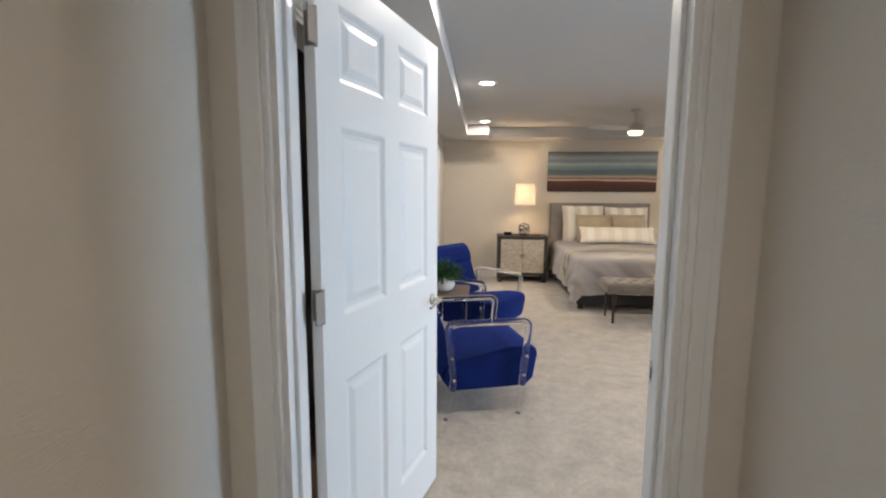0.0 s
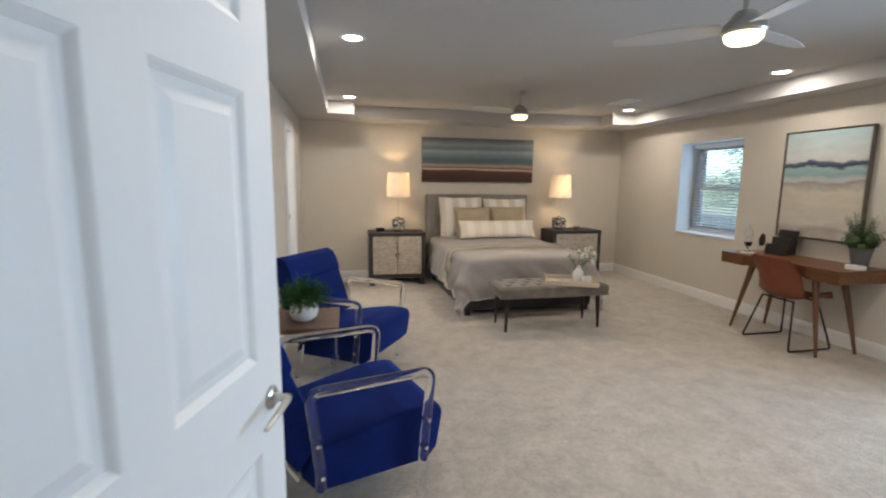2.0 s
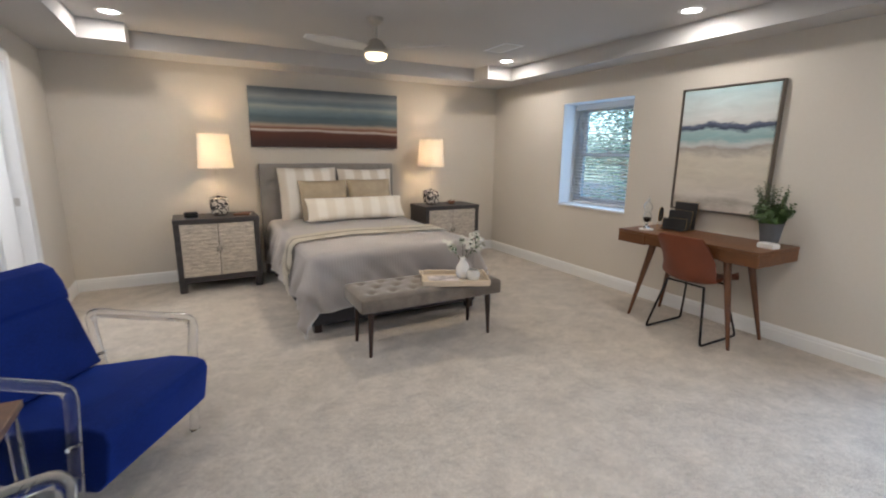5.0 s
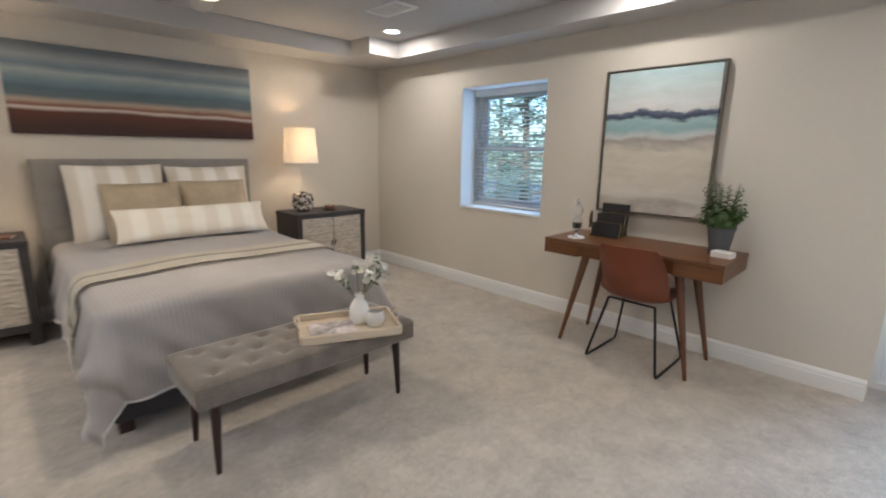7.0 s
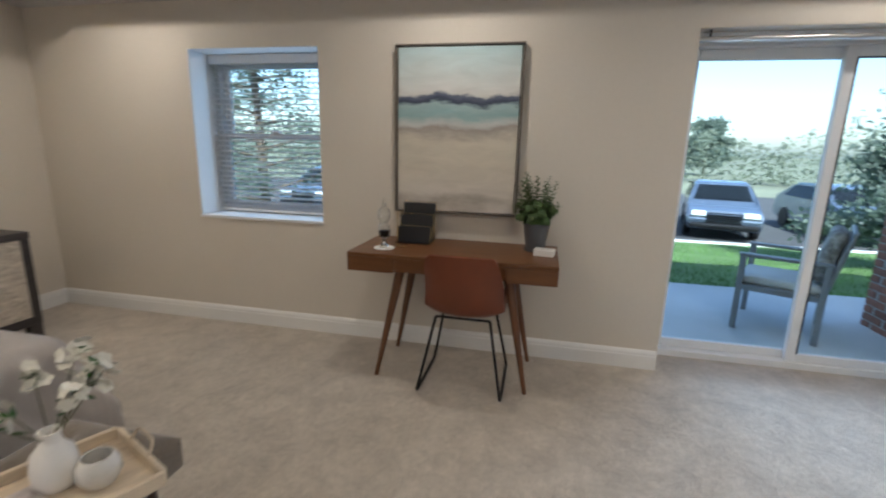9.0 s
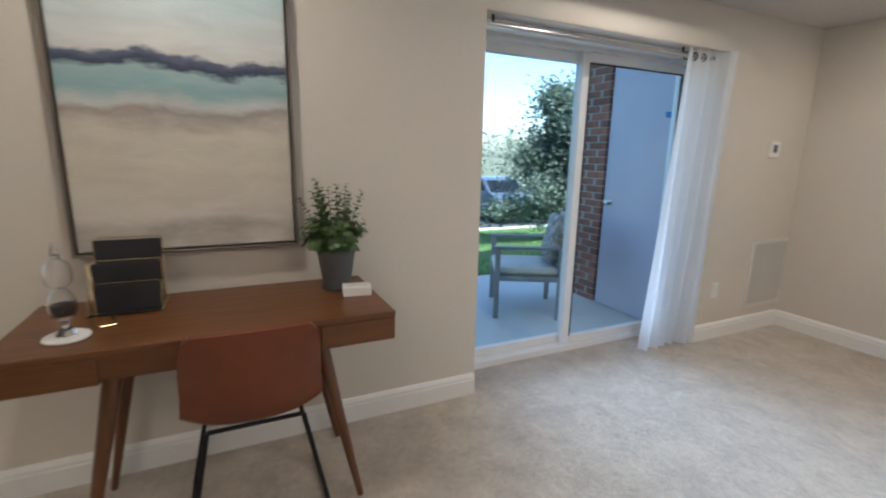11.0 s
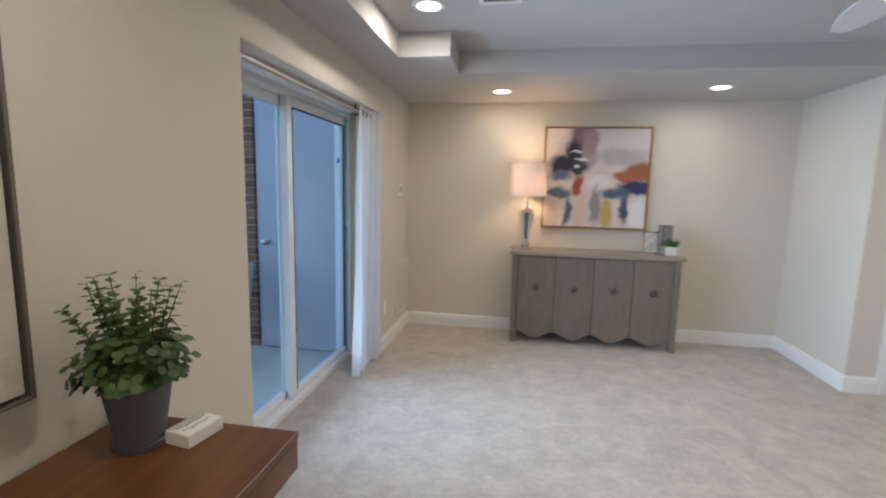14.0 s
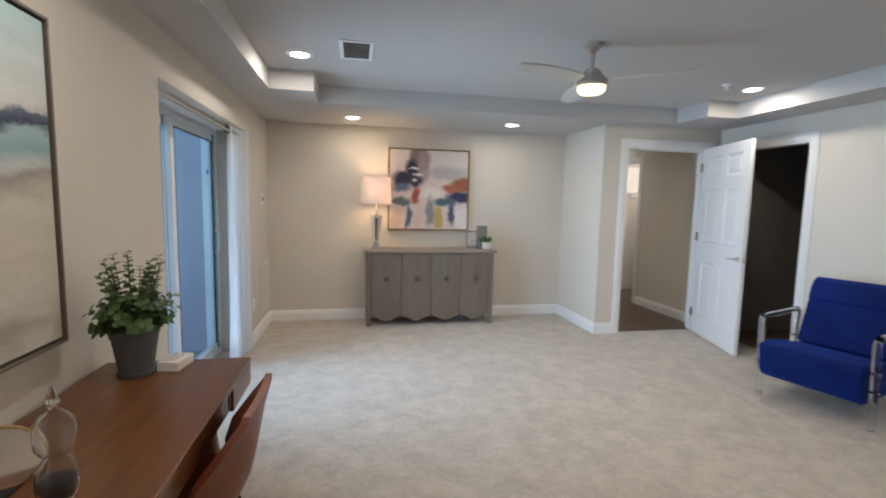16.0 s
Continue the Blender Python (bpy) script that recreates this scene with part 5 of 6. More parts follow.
armchair(pose(0.13, 3.095, 0, 0, 0, 17), "royal blue velvet armchair with clear acrylic arms by the door")
armchair(pose(0.135, 4.243, 0, 0, 0, -33), "royal blue velvet armchair with acrylic arms beside the table")
st = thing("side_table", "square brown wood side table on clear acrylic legs", "side table", pose(-0.36, 3.745, 0))
part("tabletop", boxed(-0.215, -0.225, 0.560, 0.215, 0.225, 0.588, 0.004, 2), M_TABLEWOOD, st)
for sx in (-0.185, 0.185):
    for sy in (-0.195, 0.195):
        part("leg", boxed(sx - 0.016, sy - 0.016, 0, sx + 0.016, sy + 0.016, 0.560, 0.003, 1), M_ACRYLIC, st, "clear acrylic leg")


def leaf_strip(vs, fs, p, d, n_, length, width, bend=0.2, round_=False):
    """A small bent leaf of four faces."""
    side = d.cross(n_).normalized()
    shape = ((0, 0.15), (0.35, 1.0), (0.75, 0.85), (1.0, 0.12)) if round_ else ((0, 0.4), (0.35, 1.0), (0.7, 0.6), (1.0, 0.05))
    k = len(vs)
    for t, w in shape:
        c = p + d * length * t - n_ * bend * length * t * t
        vs += [c - side * width * w / 2, c + side * width * w / 2]
    for i in range(3):
        fs.append((k + 2 * i, k + 2 * i + 1, k + 2 * i + 3, k + 2 * i + 2))


def foliage(name, vs, fs, material, parent):
    me = bpy.data.meshes.new(name)
    me.from_pydata([tuple(v) for v in vs], [], fs)
    me.materials.append(material)
    o = new(name, me)
    o.parent = parent
    return o


fp = thing("potted_fern", "bushy green fern in a white pot on the side table", "potted plant", pose(-0.350, 3.705, 0.588))
part("pot", lathe([(0.045, 0.0), (0.072, 0.02), (0.085, 0.055), (0.080, 0.095), (0.062, 0.118), (0.057, 0.118), (0.060, 0.10)], 28), M_WHITEPOT, fp, smooth=True)
part("soil", lathe([(0.0, 0.102), (0.060, 0.102)], 20, cap=False), M_SOIL, fp)
r = random.Random(21)
vs, fs = [], []
for k in range(330):
    a, el = r.random() * 6.283, math.asin(r.uniform(0.05, 1.0))
    d = Vector((math.cos(a) * math.cos(el), math.sin(a) * math.cos(el), math.sin(el)))
    L = r.uniform(0.11, 0.20) * (1.0 - 0.12 * math.sin(el))
    for q in range(9):
        t = 0.3 + 0.7 * q / 8
        c = Vector((0, 0, 0.105)) + d * L * t + Vector((0, 0, 0.02 - 0.05 * t * t * math.cos(el)))
        for s in (-1, 1):
            side = d.orthogonal().normalized() * s
            side.rotate(Matrix.Rotation(r.random() * 6.28, 3, d))
            dd = (side * 0.8 + d * 0.7).normalized()
            leaf_strip(vs, fs, c, dd, dd.orthogonal().normalized(), r.uniform(0.014, 0.026), 0.0055)
foliage("fronds", vs, fs, M_FERN, fp)

# ---- bed ----
BX0, BX1, BY0, BY1, BTOP = 1.10, 2.63, 5.47, 7.50, 0.655
bed = thing("bed", "made queen bed with a tufted grey headboard and grey quilt", "bed")
part("base", boxed(BX0 + 0.02, BY0 + 0.03, 0.06, BX1 - 0.02, BY1, 0.33, 0.02, 2), M_BASE, bed, "dark grey upholstered base")
part("mattress", boxed(BX0 + 0.01, BY0 + 0.02, 0.33, BX1 - 0.01, BY1, BTOP - 0.03, 0.07, 4), M_SHEET, bed, smooth=True)
for fx in (BX0 + 0.07, BX1 - 0.07):
    for fy in (BY0 + 0.08, BY1 - 0.1):
        part("leg", boxed(fx - 0.03, fy - 0.03, 0, fx + 0.03, fy + 0.03, 0.06), M_DARKWOOD, bed)
hb_ = bmesh.new()
HX0, HX1, HZ0, HZ1 = 1.062, 2.635, 0.25, 1.252
NU, NV = 84, 54
buttons = [(HX0 + 0.12 + i * 0.1905 + (0.095 if j % 2 else 0), HZ0 + 0.14 + j * 0.16) for j in range(7) for i in range(8 if j % 2 else 9)]
buttons = [b_ for b_ in buttons if HX0 + 0.06 < b_[0] < HX1 - 0.06 and b_[1] < HZ1 - 0.05]
g = []
for j in range(NV + 1):
    row = []
    for i in range(NU + 1):
        xx, zz = HX0 + (HX1 - HX0) * i / NU, HZ0 + (HZ1 - HZ0) * j / NV
        edge = min(xx - HX0, HX1 - xx, HZ1 - zz)
        dip = sum(math.exp(-((xx - b_[0]) ** 2 + (zz - b_[1]) ** 2) / 0.0011) for b_ in buttons)
        puff = 0.012 * (1 - math.exp(-max(0, edge) / 0.02))
        row.append(hb_.verts.new((xx, 7.545 - puff + 0.022 * min(1, dip), zz)))
    g.append(row)
for j in range(NV):
    for i in range(NU):
        hb_.faces.new((g[j][i], g[j][i + 1], g[j + 1][i + 1], g[j + 1][i]))
hd_ = part("headboard", hb_, M_HEADBOARD, bed, "button-tufted grey linen headboard", True)
part("headboard_back", boxed(HX0, 7.5455, 0.0, HX1, 7.62, HZ1, 0.012, 2), M_HEADBOARD, hd_, smooth=True)


def drape(a, b, lift, r_edge=0.075):
    """Where a point of cloth lies: a runs past the bed's sides, b past its foot."""
    ax = min(max(a, BX0 + r_edge), BX1 - r_edge)
    by = max(b, BY0 + r_edge)
    da, db = a - ax, b - by
    d = math.hypot(da, db)
    crown = 0.020 * math.sin(math.pi * (ax - BX0) / (BX1 - BX0))
    top = BTOP + lift + crown + 0.014 * noise.noise(Vector((a * 2.2, b * 2.2, 0))) - 0.02
    if d < 1e-6:
        return Vector((ax, by, top))
    dx, dy = da / d, db / d
    rr = r_edge + lift
    bend = d / r_edge
    if bend < math.pi / 2:
        out, drop = rr * math.sin(bend), rr * (1 - math.cos(bend))
    else:
        out, drop = rr, rr + d - r_edge * math.pi / 2
    s = a + b
    corner = 2 * abs(dx * dy)
    fold = min(1.0, max(0.0, drop - 0.05) / 0.25)
    wave = 0.020 * math.sin(s * 15.0 + 0.6) + 0.010 * math.sin(s * 33.0 + 1.0)
    out += fold * (wave + 0.035 + 0.075 * corner)
    return Vector((ax + dx * out, by + dy * out, max(0.012, top - drop)))


qb = bmesh.new()
hang = 0.41
us = [BX0 - hang + (BX1 - BX0 + 2 * hang) * i / 110 for i in range(111)]
vs_ = [BY0 - hang + (7.46 - BY0 + hang) * j / 120 for j in range(121)]
g = [[qb.verts.new(drape(u, v, 0.0)) for u in us] for v in vs_]
for j in range(120):
    for i in range(110):
        qb.faces.new((g[j][i], g[j][i + 1], g[j + 1][i + 1], g[j + 1][i]))
bmesh.ops.solidify(qb, geom=qb.faces[:], thickness=-0.006)
quilt = thing("quilt", "grey lilac channel-stitched quilt draped over the bed", "quilt")
part("cover", qb, M_QUILT, quilt, smooth=True)
edge = [drape(us[0], v, 0.002) for v in vs_[::-2]] + [drape(u, vs_[0], 0.002) for u in us[1:-1:2]] + [drape(us[-1], v, 0.002) for v in vs_[::2]]
part("hem", tube(edge, 0.0065, 6), M_SHEET, quilt, "pale bound hem", True)

throw = thing("throw_blanket", "cream and greige striped fringed throw across the bed", "throw blanket")
bandsT = [(0.0, 0.12, M_CREAM), (0.12, 0.165, M_GREIGE), (0.165, 0.325, M_CREAM), (0.325, 0.345, M_STRIPE)]
a0, a1 = BX0 - 0.33, BX1 + 0.16
for lo, hi, mt in bandsT:
    tb = bmesh.new()
    cols = []
    for i in range(91):
        a = a0 + (a1 - a0) * i / 90
        skew = 0.10 * (1 - (a - BX0) / (BX1 - BX0))
        cols.append([tb.verts.new(drape(a, 6.36 - q - skew * 0.6, 0.014)) for q in (lo, (lo + hi) / 2, hi)])
    for c0, c1 in zip(cols, cols[1:]):
        for k in range(2):
            tb.faces.new((c0[k], c1[k], c1[k + 1], c0[k + 1]))
    bmesh.ops.solidify(tb, geom=tb.faces[:], thickness=-0.005)
    part("stripe", tb, mt, throw, smooth=True)
for side_a in (a0, a1):
    fb = bmesh.new()
    for k in range(24):
        q = 0.01 + 0.33 * k / 23
        skew = 0.10 * (1 - (side_a - BX0) / (BX1 - BX0))
        p = drape(side_a, 6.36 - q - skew * 0.6, 0.014)
        tube([p, p + Vector((-0.004 if side_a < 1.5 else 0.004, 0.003, -0.035)), p + Vector((0, -0.002, -0.075))], [0.004, 0.003, 0.004], 5, fb)
    part("fringe", fb, M_CREAM, throw, "knotted cream fringe")["kind"] = "stuff"


def pillow(name, label, x, y, z, w, d, t, lean, turn, material):
    return tagged(part(name, cushion(w, d, t), material, smooth=True, at=pose(x, y, z, lean, 0, turn)), label, "pillow")


pillow("pillow_sham", "white and greige striped pillow sham against the headboard", 1.56, 7.405, 0.920, 0.66, 0.60, 0.17, 76, 2, M_SHAM)
pillow("pillow_sham", "white and greige striped pillow sham against the headboard", 2.235, 7.405, 0.910, 0.66, 0.58, 0.17, 76, -2, M_SHAM)
pillow("throw_pillow", "tan shimmering square throw pillow", 1.695, 7.235, 0.860, 0.55, 0.46, 0.15, 68, 3, M_TAN)
pillow("throw_pillow", "tan shimmering square throw pillow", 2.225, 7.235, 0.865, 0.52, 0.46, 0.15, 68, -3, M_TAN)
pillow("lumbar_pillow", "long cream striped lumbar pillow lying on the bed", 1.985, 7.01, 0.780, 1.10, 0.27, 0.14, 58, -1, M_LUMBAR)


# ---- nightstands and their lamps ----
def nightstand(m, label):
    ob = thing("nightstand", label, "nightstand", m, "nightstands")
    w, d, h = 0.78, 0.46, 0.735
    part("top", boxed(-w / 2, -d, h - 0.045, w / 2, 0, h, 0.004, 2), M_CHARCOAL, ob)
    bm = bmesh.new()
    box(bm, -w / 2 + 0.004, -d + 0.006, 0.10, -w / 2 + 0.055, -0.002, h - 0.045, 0.002, 1)
    box(bm, w / 2 - 0.055, -d + 0.006, 0.10, w / 2 - 0.004, -0.002, h - 0.045, 0.002, 1)
    box(bm, -w / 2 + 0.055, -d + 0.010, 0.10, w / 2 - 0.055, -0.002, 0.155, 0.002, 1)
    box(bm, -w / 2 + 0.055, -0.02, 0.155, w / 2 - 0.055, -0.002, h - 0.045)
    part("body", bm, M_CHARCOAL, ob)
    for sx in (-w / 2 + 0.04, w / 2 - 0.04):
        for sy in (-d + 0.045, -0.045):
            part("foot", boxed(sx - 0.034, sy - 0.034, 0, sx + 0.034, sy + 0.034, 0.10, 0.004, 1), M_CHARCOAL, ob)
    dw = (w - 0.12) / 2
    for s in (-1, 1):
        x0 = 0.003 if s > 0 else -dw - 0.003
        dr = part("door", boxed(x0, -d + 0.008, 0.160, x0 + dw, -d + 0.026, h - 0.05, 0.003, 1), M_CARVED, ob, "pale carved wood door")
        rb = bmesh.new()
        nx_, nz_ = 24, 78
        gg = [[rb.verts.new((x0 + 0.012 + (dw - 0.024) * i / nx_, -d + 0.0075 - 0.007 * max(0.0, math.sin(math.pi * q / 3 + 1.3 * noise.noise(Vector((i * 0.3 + s * 9, q * 0.10, 1))) * 2)) * (0.55 + 0.45 * math.sin(i * 0.5 + q * 0.22)), 0.170 + (h - 0.23) * q / nz_)) for i in range(nx_ + 1)] for q in range(nz_ + 1)]
        for q in range(nz_):
            for i in range(nx_):
                rb.faces.new((gg[q][i], gg[q][i + 1], gg[q + 1][i + 1], gg[q + 1][i]))
        part("carved_panel", rb, M_CARVED, dr, smooth=True)
        part("pull", boxed(-0.004 + s * 0.018, -d - 0.004, 0.40, 0.004 + s * 0.018, -d + 0.010, 0.45, 0.002, 1), M_CHARCOAL, dr, "small dark pull")
    return ob


nightstand(pose(0.585, 7.555, 0), "charcoal wood nightstand with pale carved doors beside the bed")
nightstand(pose(3.275, 7.555, 0), "charcoal wood nightstand with pale carved doors near the corner")
M_SPECK = stripe_material("speckled_shell_inlay", (0.66, 0.60, 0.52), (0.035, 0.03, 0.03), 9.0, "DIAGONAL")
M_SPECK.node_tree.nodes["Wave Texture"].inputs["Distortion"].default_value = 9.0
M_SPECK.node_tree.nodes["Wave Texture"].inputs["Detail Scale"].default_value = 2.5


def drum_shade(ob, r0, r1, z0, z1, material):
    sh = part("shade", lathe([(r0, z0), (r1, z1)], 40, cap=False), material, ob, smooth=True)
    for rr, zz in ((r0, z0), (r1, z1)):
        part("rim", tube([(rr * math.cos(a), rr * math.sin(a), zz) for a in np.linspace(0, 2 * math.pi, 41)[:-1]], 0.0025, 5, closed=True), material, sh)
    sp_ = bmesh.new()
    for k in range(3):
        tube([(0, 0, z1 - 0.02), (r1 * math.cos(2.09 * k), r1 * math.sin(2.09 * k), z1 - 0.004)], 0.0018, 5, sp_)
    part("spider", sp_, M_GOLD, sh)


def bedside_lamp(m, label):
    ob = thing("table_lamp", label, "table lamp", m, "bedside lamps")
    part("foot", lathe([(0.062, 0), (0.062, 0.012), (0.05, 0.016)], 24), M_DARKWOOD, ob, smooth=True)
    jar = lathe([(0.072, 0.016), (0.086, 0.026), (0.092, 0.05), (0.094, 0.15), (0.088, 0.172), (0.070, 0.182), (0.03, 0.184)], 40)
    for v in jar.verts:
        a = math.atan2(v.co.y, v.co.x)
        k = (abs(math.cos(a)) ** 6 + abs(math.sin(a)) ** 6) ** (-1 / 6)
        v.co.x, v.co.y = v.co.x * k * 0.92, v.co.y * k * 0.92
    part("body", jar, M_SPECK, ob, "black and cream patterned square jar body", True)
    part("neck", lathe([(0.030, 0.184), (0.028, 0.192), (0.012, 0.198), (0.009, 0.23), (0.009, 0.56)], 16), M_ACRYLIC, ob, "clear acrylic neck", True)
    part("bulb", lathe([(0.0, 0.585), (0.018, 0.59), (0.028, 0.62), (0.018, 0.655), (0.012, 0.665)], 16, cap=False), glow("warm_bulb", (1.0, 0.75, 0.45), 6.0), ob, "glowing warm bulb", True)
    drum_shade(ob, 0.165, 0.145, 0.485, 0.815, M_SHADE)
    return ob


for lx, side in ((0.625, "beside the bed"), (3.08, "near the corner")):
    bedside_lamp(pose(lx, 7.34, 0.735), "patterned ceramic lamp with a lit cream drum shade " + side)
ck = thing("alarm_clock", "small black alarm clock on the nightstand", "alarm clock", pose(0.36, 7.25, 0.735, 0, 0, 8))
part("case", boxed(-0.06, -0.035, 0, 0.06, 0.035, 0.055, 0.008, 2), M_BLACKPAPER, ck)
part("face", boxed(-0.05, -0.0365, 0.010, 0.05, -0.0345, 0.046), mat("clock_glass", (0.01, 0.012, 0.015), 0.1, vary=0.02, bump=0), ck, "dark glass face")
bk = thing("book", "thin brown book lying on the nightstand", "book", pose(0.83, 7.27, 0.735, 0, 0, -14))
part("cover", boxed(-0.08, -0.055, 0, 0.08, 0.055, 0.018, 0.002, 1), mat("brown_cover", (0.16, 0.07, 0.04), 0.6, vary=0.1), bk)
part("pages", boxed(-0.078, -0.053, 0.004, 0.0815, 0.0565, 0.014), M_PETAL, bk)
sh = thing("trinket_dish", "brown coral ornament in a shallow dish on the nightstand", "ornament", pose(3.33, 7.25, 0.735))
part("dish", lathe([(0.03, 0), (0.06, 0.004), (0.085, 0.016), (0.082, 0.018), (0.05, 0.008)], 24), M_CHARCOAL, sh, smooth=True)
cb2 = bmesh.new()
for k in range(9):
    a = k * 0.7
    tube([(0.02 * math.cos(a), 0.02 * math.sin(a), 0.008), (0.045 * math.cos(a), 0.03 * math.sin(a), 0.03 + 0.012 * (k % 3)), (0.06 * math.cos(a + 0.4), 0.045 * math.sin(a + 0.4), 0.045 + 0.008 * (k % 2))], [0.009, 0.007, 0.003], 6, cb2)
part("coral", cb2, mat("rust_coral", (0.22, 0.09, 0.05), 0.6, vary=0.2), sh, "rust brown coral piece", True)

# ---- bench, tray, vase ----
bench = thing("bench", "taupe velvet tufted bench with dark tapered legs at the bed's foot", "bench")
X0, X1, Y0, Y1, Z0, Z1 = 1.315, 2.435, 4.865, 5.285, 0.335, 0.448
bb = bmesh.new()
NU, NV = 70, 30
tufts = [(X0 + 0.10 + i * 0.1533 + (0.0767 if j % 2 else 0), Y0 + 0.09 + j * 0.12) for j in range(3) for i in range(6 if j % 2 else 7)]
g = []
for j in range(NV + 1):
    row = []
    for i in range(NU + 1):
        xx, yy = X0 + (X1 - X0) * i / NU, Y0 + (Y1 - Y0) * j / NV
        edge = min(xx - X0, X1 - xx, yy - Y0, Y1 - yy)
        dip = sum(math.exp(-((xx - q[0]) ** 2 + (yy - q[1]) ** 2) / 0.0008) for q in tufts)
        row.append(bb.verts.new((xx, yy, Z1 - 0.022 * math.exp(-edge / 0.018) - 0.022 * min(1, dip) + 0.006)))
    g.append(row)
for j in range(NV):
    for i in range(NU):
        bb.faces.new((g[j][i], g[j][i + 1], g[j + 1][i + 1], g[j + 1][i]))
cu = part("cushion", bb, M_TAUPE, bench, "button-tufted taupe velvet top", True)
part("apron", boxed(X0, Y0, Z0, X1, Y1, Z1 - 0.017, 0.012, 3), M_TAUPE, bench, smooth=True)
bt = finish("button", lathe([(0.0, 0.004), (0.007, 0.003), (0.010, -0.002)], 10, cap=False), M_TAUPE, True)
for q in tufts:
    o = new("button", bt)
    o.location = (q[0], q[1], Z1 - 0.013)
    o.parent = cu
for lx, ox in ((1.40, -0.012), (2.35, 0.012)):
    for ly in (4.93, 5.225):
        part("leg", taper((lx + ox, ly + (-0.008 if ly < 5 else 0.008), 0.0), (lx, ly, Z0 + 0.004), 0.012, 0.024), M_DARKWOOD, bench, smooth=True)

TZ = 0.449
tr_ = thing("serving_tray", "pale wooden serving tray lying on the bench", "tray", pose(2.085, 4.985, TZ, 0, 0, -24))
M_TRAYWOOD = mat("pale_tray_wood", (0.62, 0.52, 0.39), 0.5, vary=0.15, scale=5, fine=50, stretch=(0.8, 7, 7))
part("bottom", boxed(-0.235, -0.155, 0, 0.235, 0.155, 0.008), M_TRAYWOOD, tr_)
for q in ((-0.24, -0.165, 0.24, -0.150), (-0.24, 0.150, 0.24, 0.165), (-0.25, -0.150, -0.235, 0.150), (0.235, -0.150, 0.25, 0.150)):
    part("rim", boxed(q[0], q[1], 0, q[2], q[3], 0.042, 0.003, 1), M_TRAYWOOD, tr_)
for s in (-1, 1):
    part("handle", tube(rounded([(s * 0.243, -0.06, 0.04), (s * 0.262, -0.05, 0.075), (s * 0.262, 0.05, 0.075), (s * 0.243, 0.06, 0.04)], 0.02), 0.0045, 8), M_TRAYWOOD, tr_, "curved wooden handle", True)
mg = thing("magazine", "pale magazine lying in the tray", "magazine", pose(2.02, 5.005, TZ + 0.008, 0, 0, -20))
part("cover", boxed(-0.13, -0.09, 0, 0.10, 0.09, 0.008, 0.001, 1), mat("magazine_cover", (0.55, 0.50, 0.50), 0.35, vary=0.6, scale=9, fine=30, bump=0), mg)
vz = thing("bud_vase", "white bottle vase with white blossom stems in the tray", "vase", pose(2.165, 5.00, TZ + 0.008))
part("vase", lathe([(0.036, 0), (0.050, 0.02), (0.053, 0.06), (0.046, 0.10), (0.026, 0.125), (0.022, 0.145), (0.027, 0.16), (0.023, 0.16), (0.018, 0.14)], 28), M_WHITEPOT, vz, smooth=True)
r = random.Random(7)
sb_, vs, fs, lv, lf = bmesh.new(), [], [], [], []
for k in range(8):
    a = r.random() * 6.28
    tip = Vector((0.16 * math.cos(a) * r.uniform(0.5, 1), 0.16 * math.sin(a) * r.uniform(0.5, 1), r.uniform(0.24, 0.36)))
    mid = tip * 0.5 + Vector((0, 0, 0.06))
    tube([(0, 0, 0.12), mid, tip], [0.002, 0.0018, 0.001], 5, sb_)
    for q in range(9):
        c = mid.lerp(tip, r.uniform(0.55, 1.08)) + Vector((r.gauss(0, .012), r.gauss(0, .012), r.gauss(0, .012)))
        ax = Vector((r.gauss(0, 1), r.gauss(0, 1), r.gauss(0.5, 1))).normalized()
        e = ax.orthogonal().normalized()
        for w in range(5):
            d = e.copy()
            d.rotate(Matrix.Rotation(w * 1.257, 3, ax))
            leaf_strip(vs, fs, c, (d + ax * 0.35).normalized(), ax, 0.024, 0.020, 0.2, True)
    for q in range(4):
        c = mid.lerp(tip, r.random())
        d = Vector((r.gauss(0, 1), r.gauss(0, 1), r.gauss(0.2, 1))).normalized()
        leaf_strip(lv, lf, c, d, d.orthogonal().normalized(), 0.035, 0.014)
part("stems", sb_, M_STEM, vz)
foliage("blossoms", vs, fs, M_PETAL, vz)
foliage("leaves", lv, lf, M_FERN, vz)
gb = thing("glass_votive", "round milky glass votive bowl in the tray", "glass bowl", pose(2.20, 4.905, TZ + 0.008))
part("bowl", lathe([(0.0, 0.0), (0.035, 0.002), (0.052, 0.03), (0.050, 0.06), (0.038, 0.08), (0.034, 0.08), (0.046, 0.058), (0.047, 0.032), (0.03, 0.008), (0.0, 0.006)], 28, cap=False), mat("milky_glass", (0.66, 0.65, 0.62), 0.25, vary=0.06, coat=0.4), gb, smooth=True)

# ---- desk ----
desk = thing("desk", "walnut writing desk with splayed tapered legs", "desk")
DX0, DX1, DY0, DY1, DZ0, DZ1 = 3.695, 4.225, 3.705, 4.870, 0.648, 0.757
part("desktop", boxed(DX0, DY0, DZ1 - 0.022, DX1, DY1, DZ1, 0.004, 2), M_WALNUT, desk)
for nm, a, b in (("end_box", DY0, DY0 + 0.27), ("end_box", DY1 - 0.27, DY1)):
    part(nm, boxed(DX0 + 0.002, a + 0.001, DZ0, DX1 - 0.002, b, DZ1 - 0.022, 0.006, 3), M_WALNUT, desk)
part("drawer", boxed(DX0 + 0.014, DY0 + 0.27, DZ0 + 0.006, DX1 - 0.01, DY1 - 0.27, DZ1 - 0.024, 0.004, 2), M_WALNUT, desk)
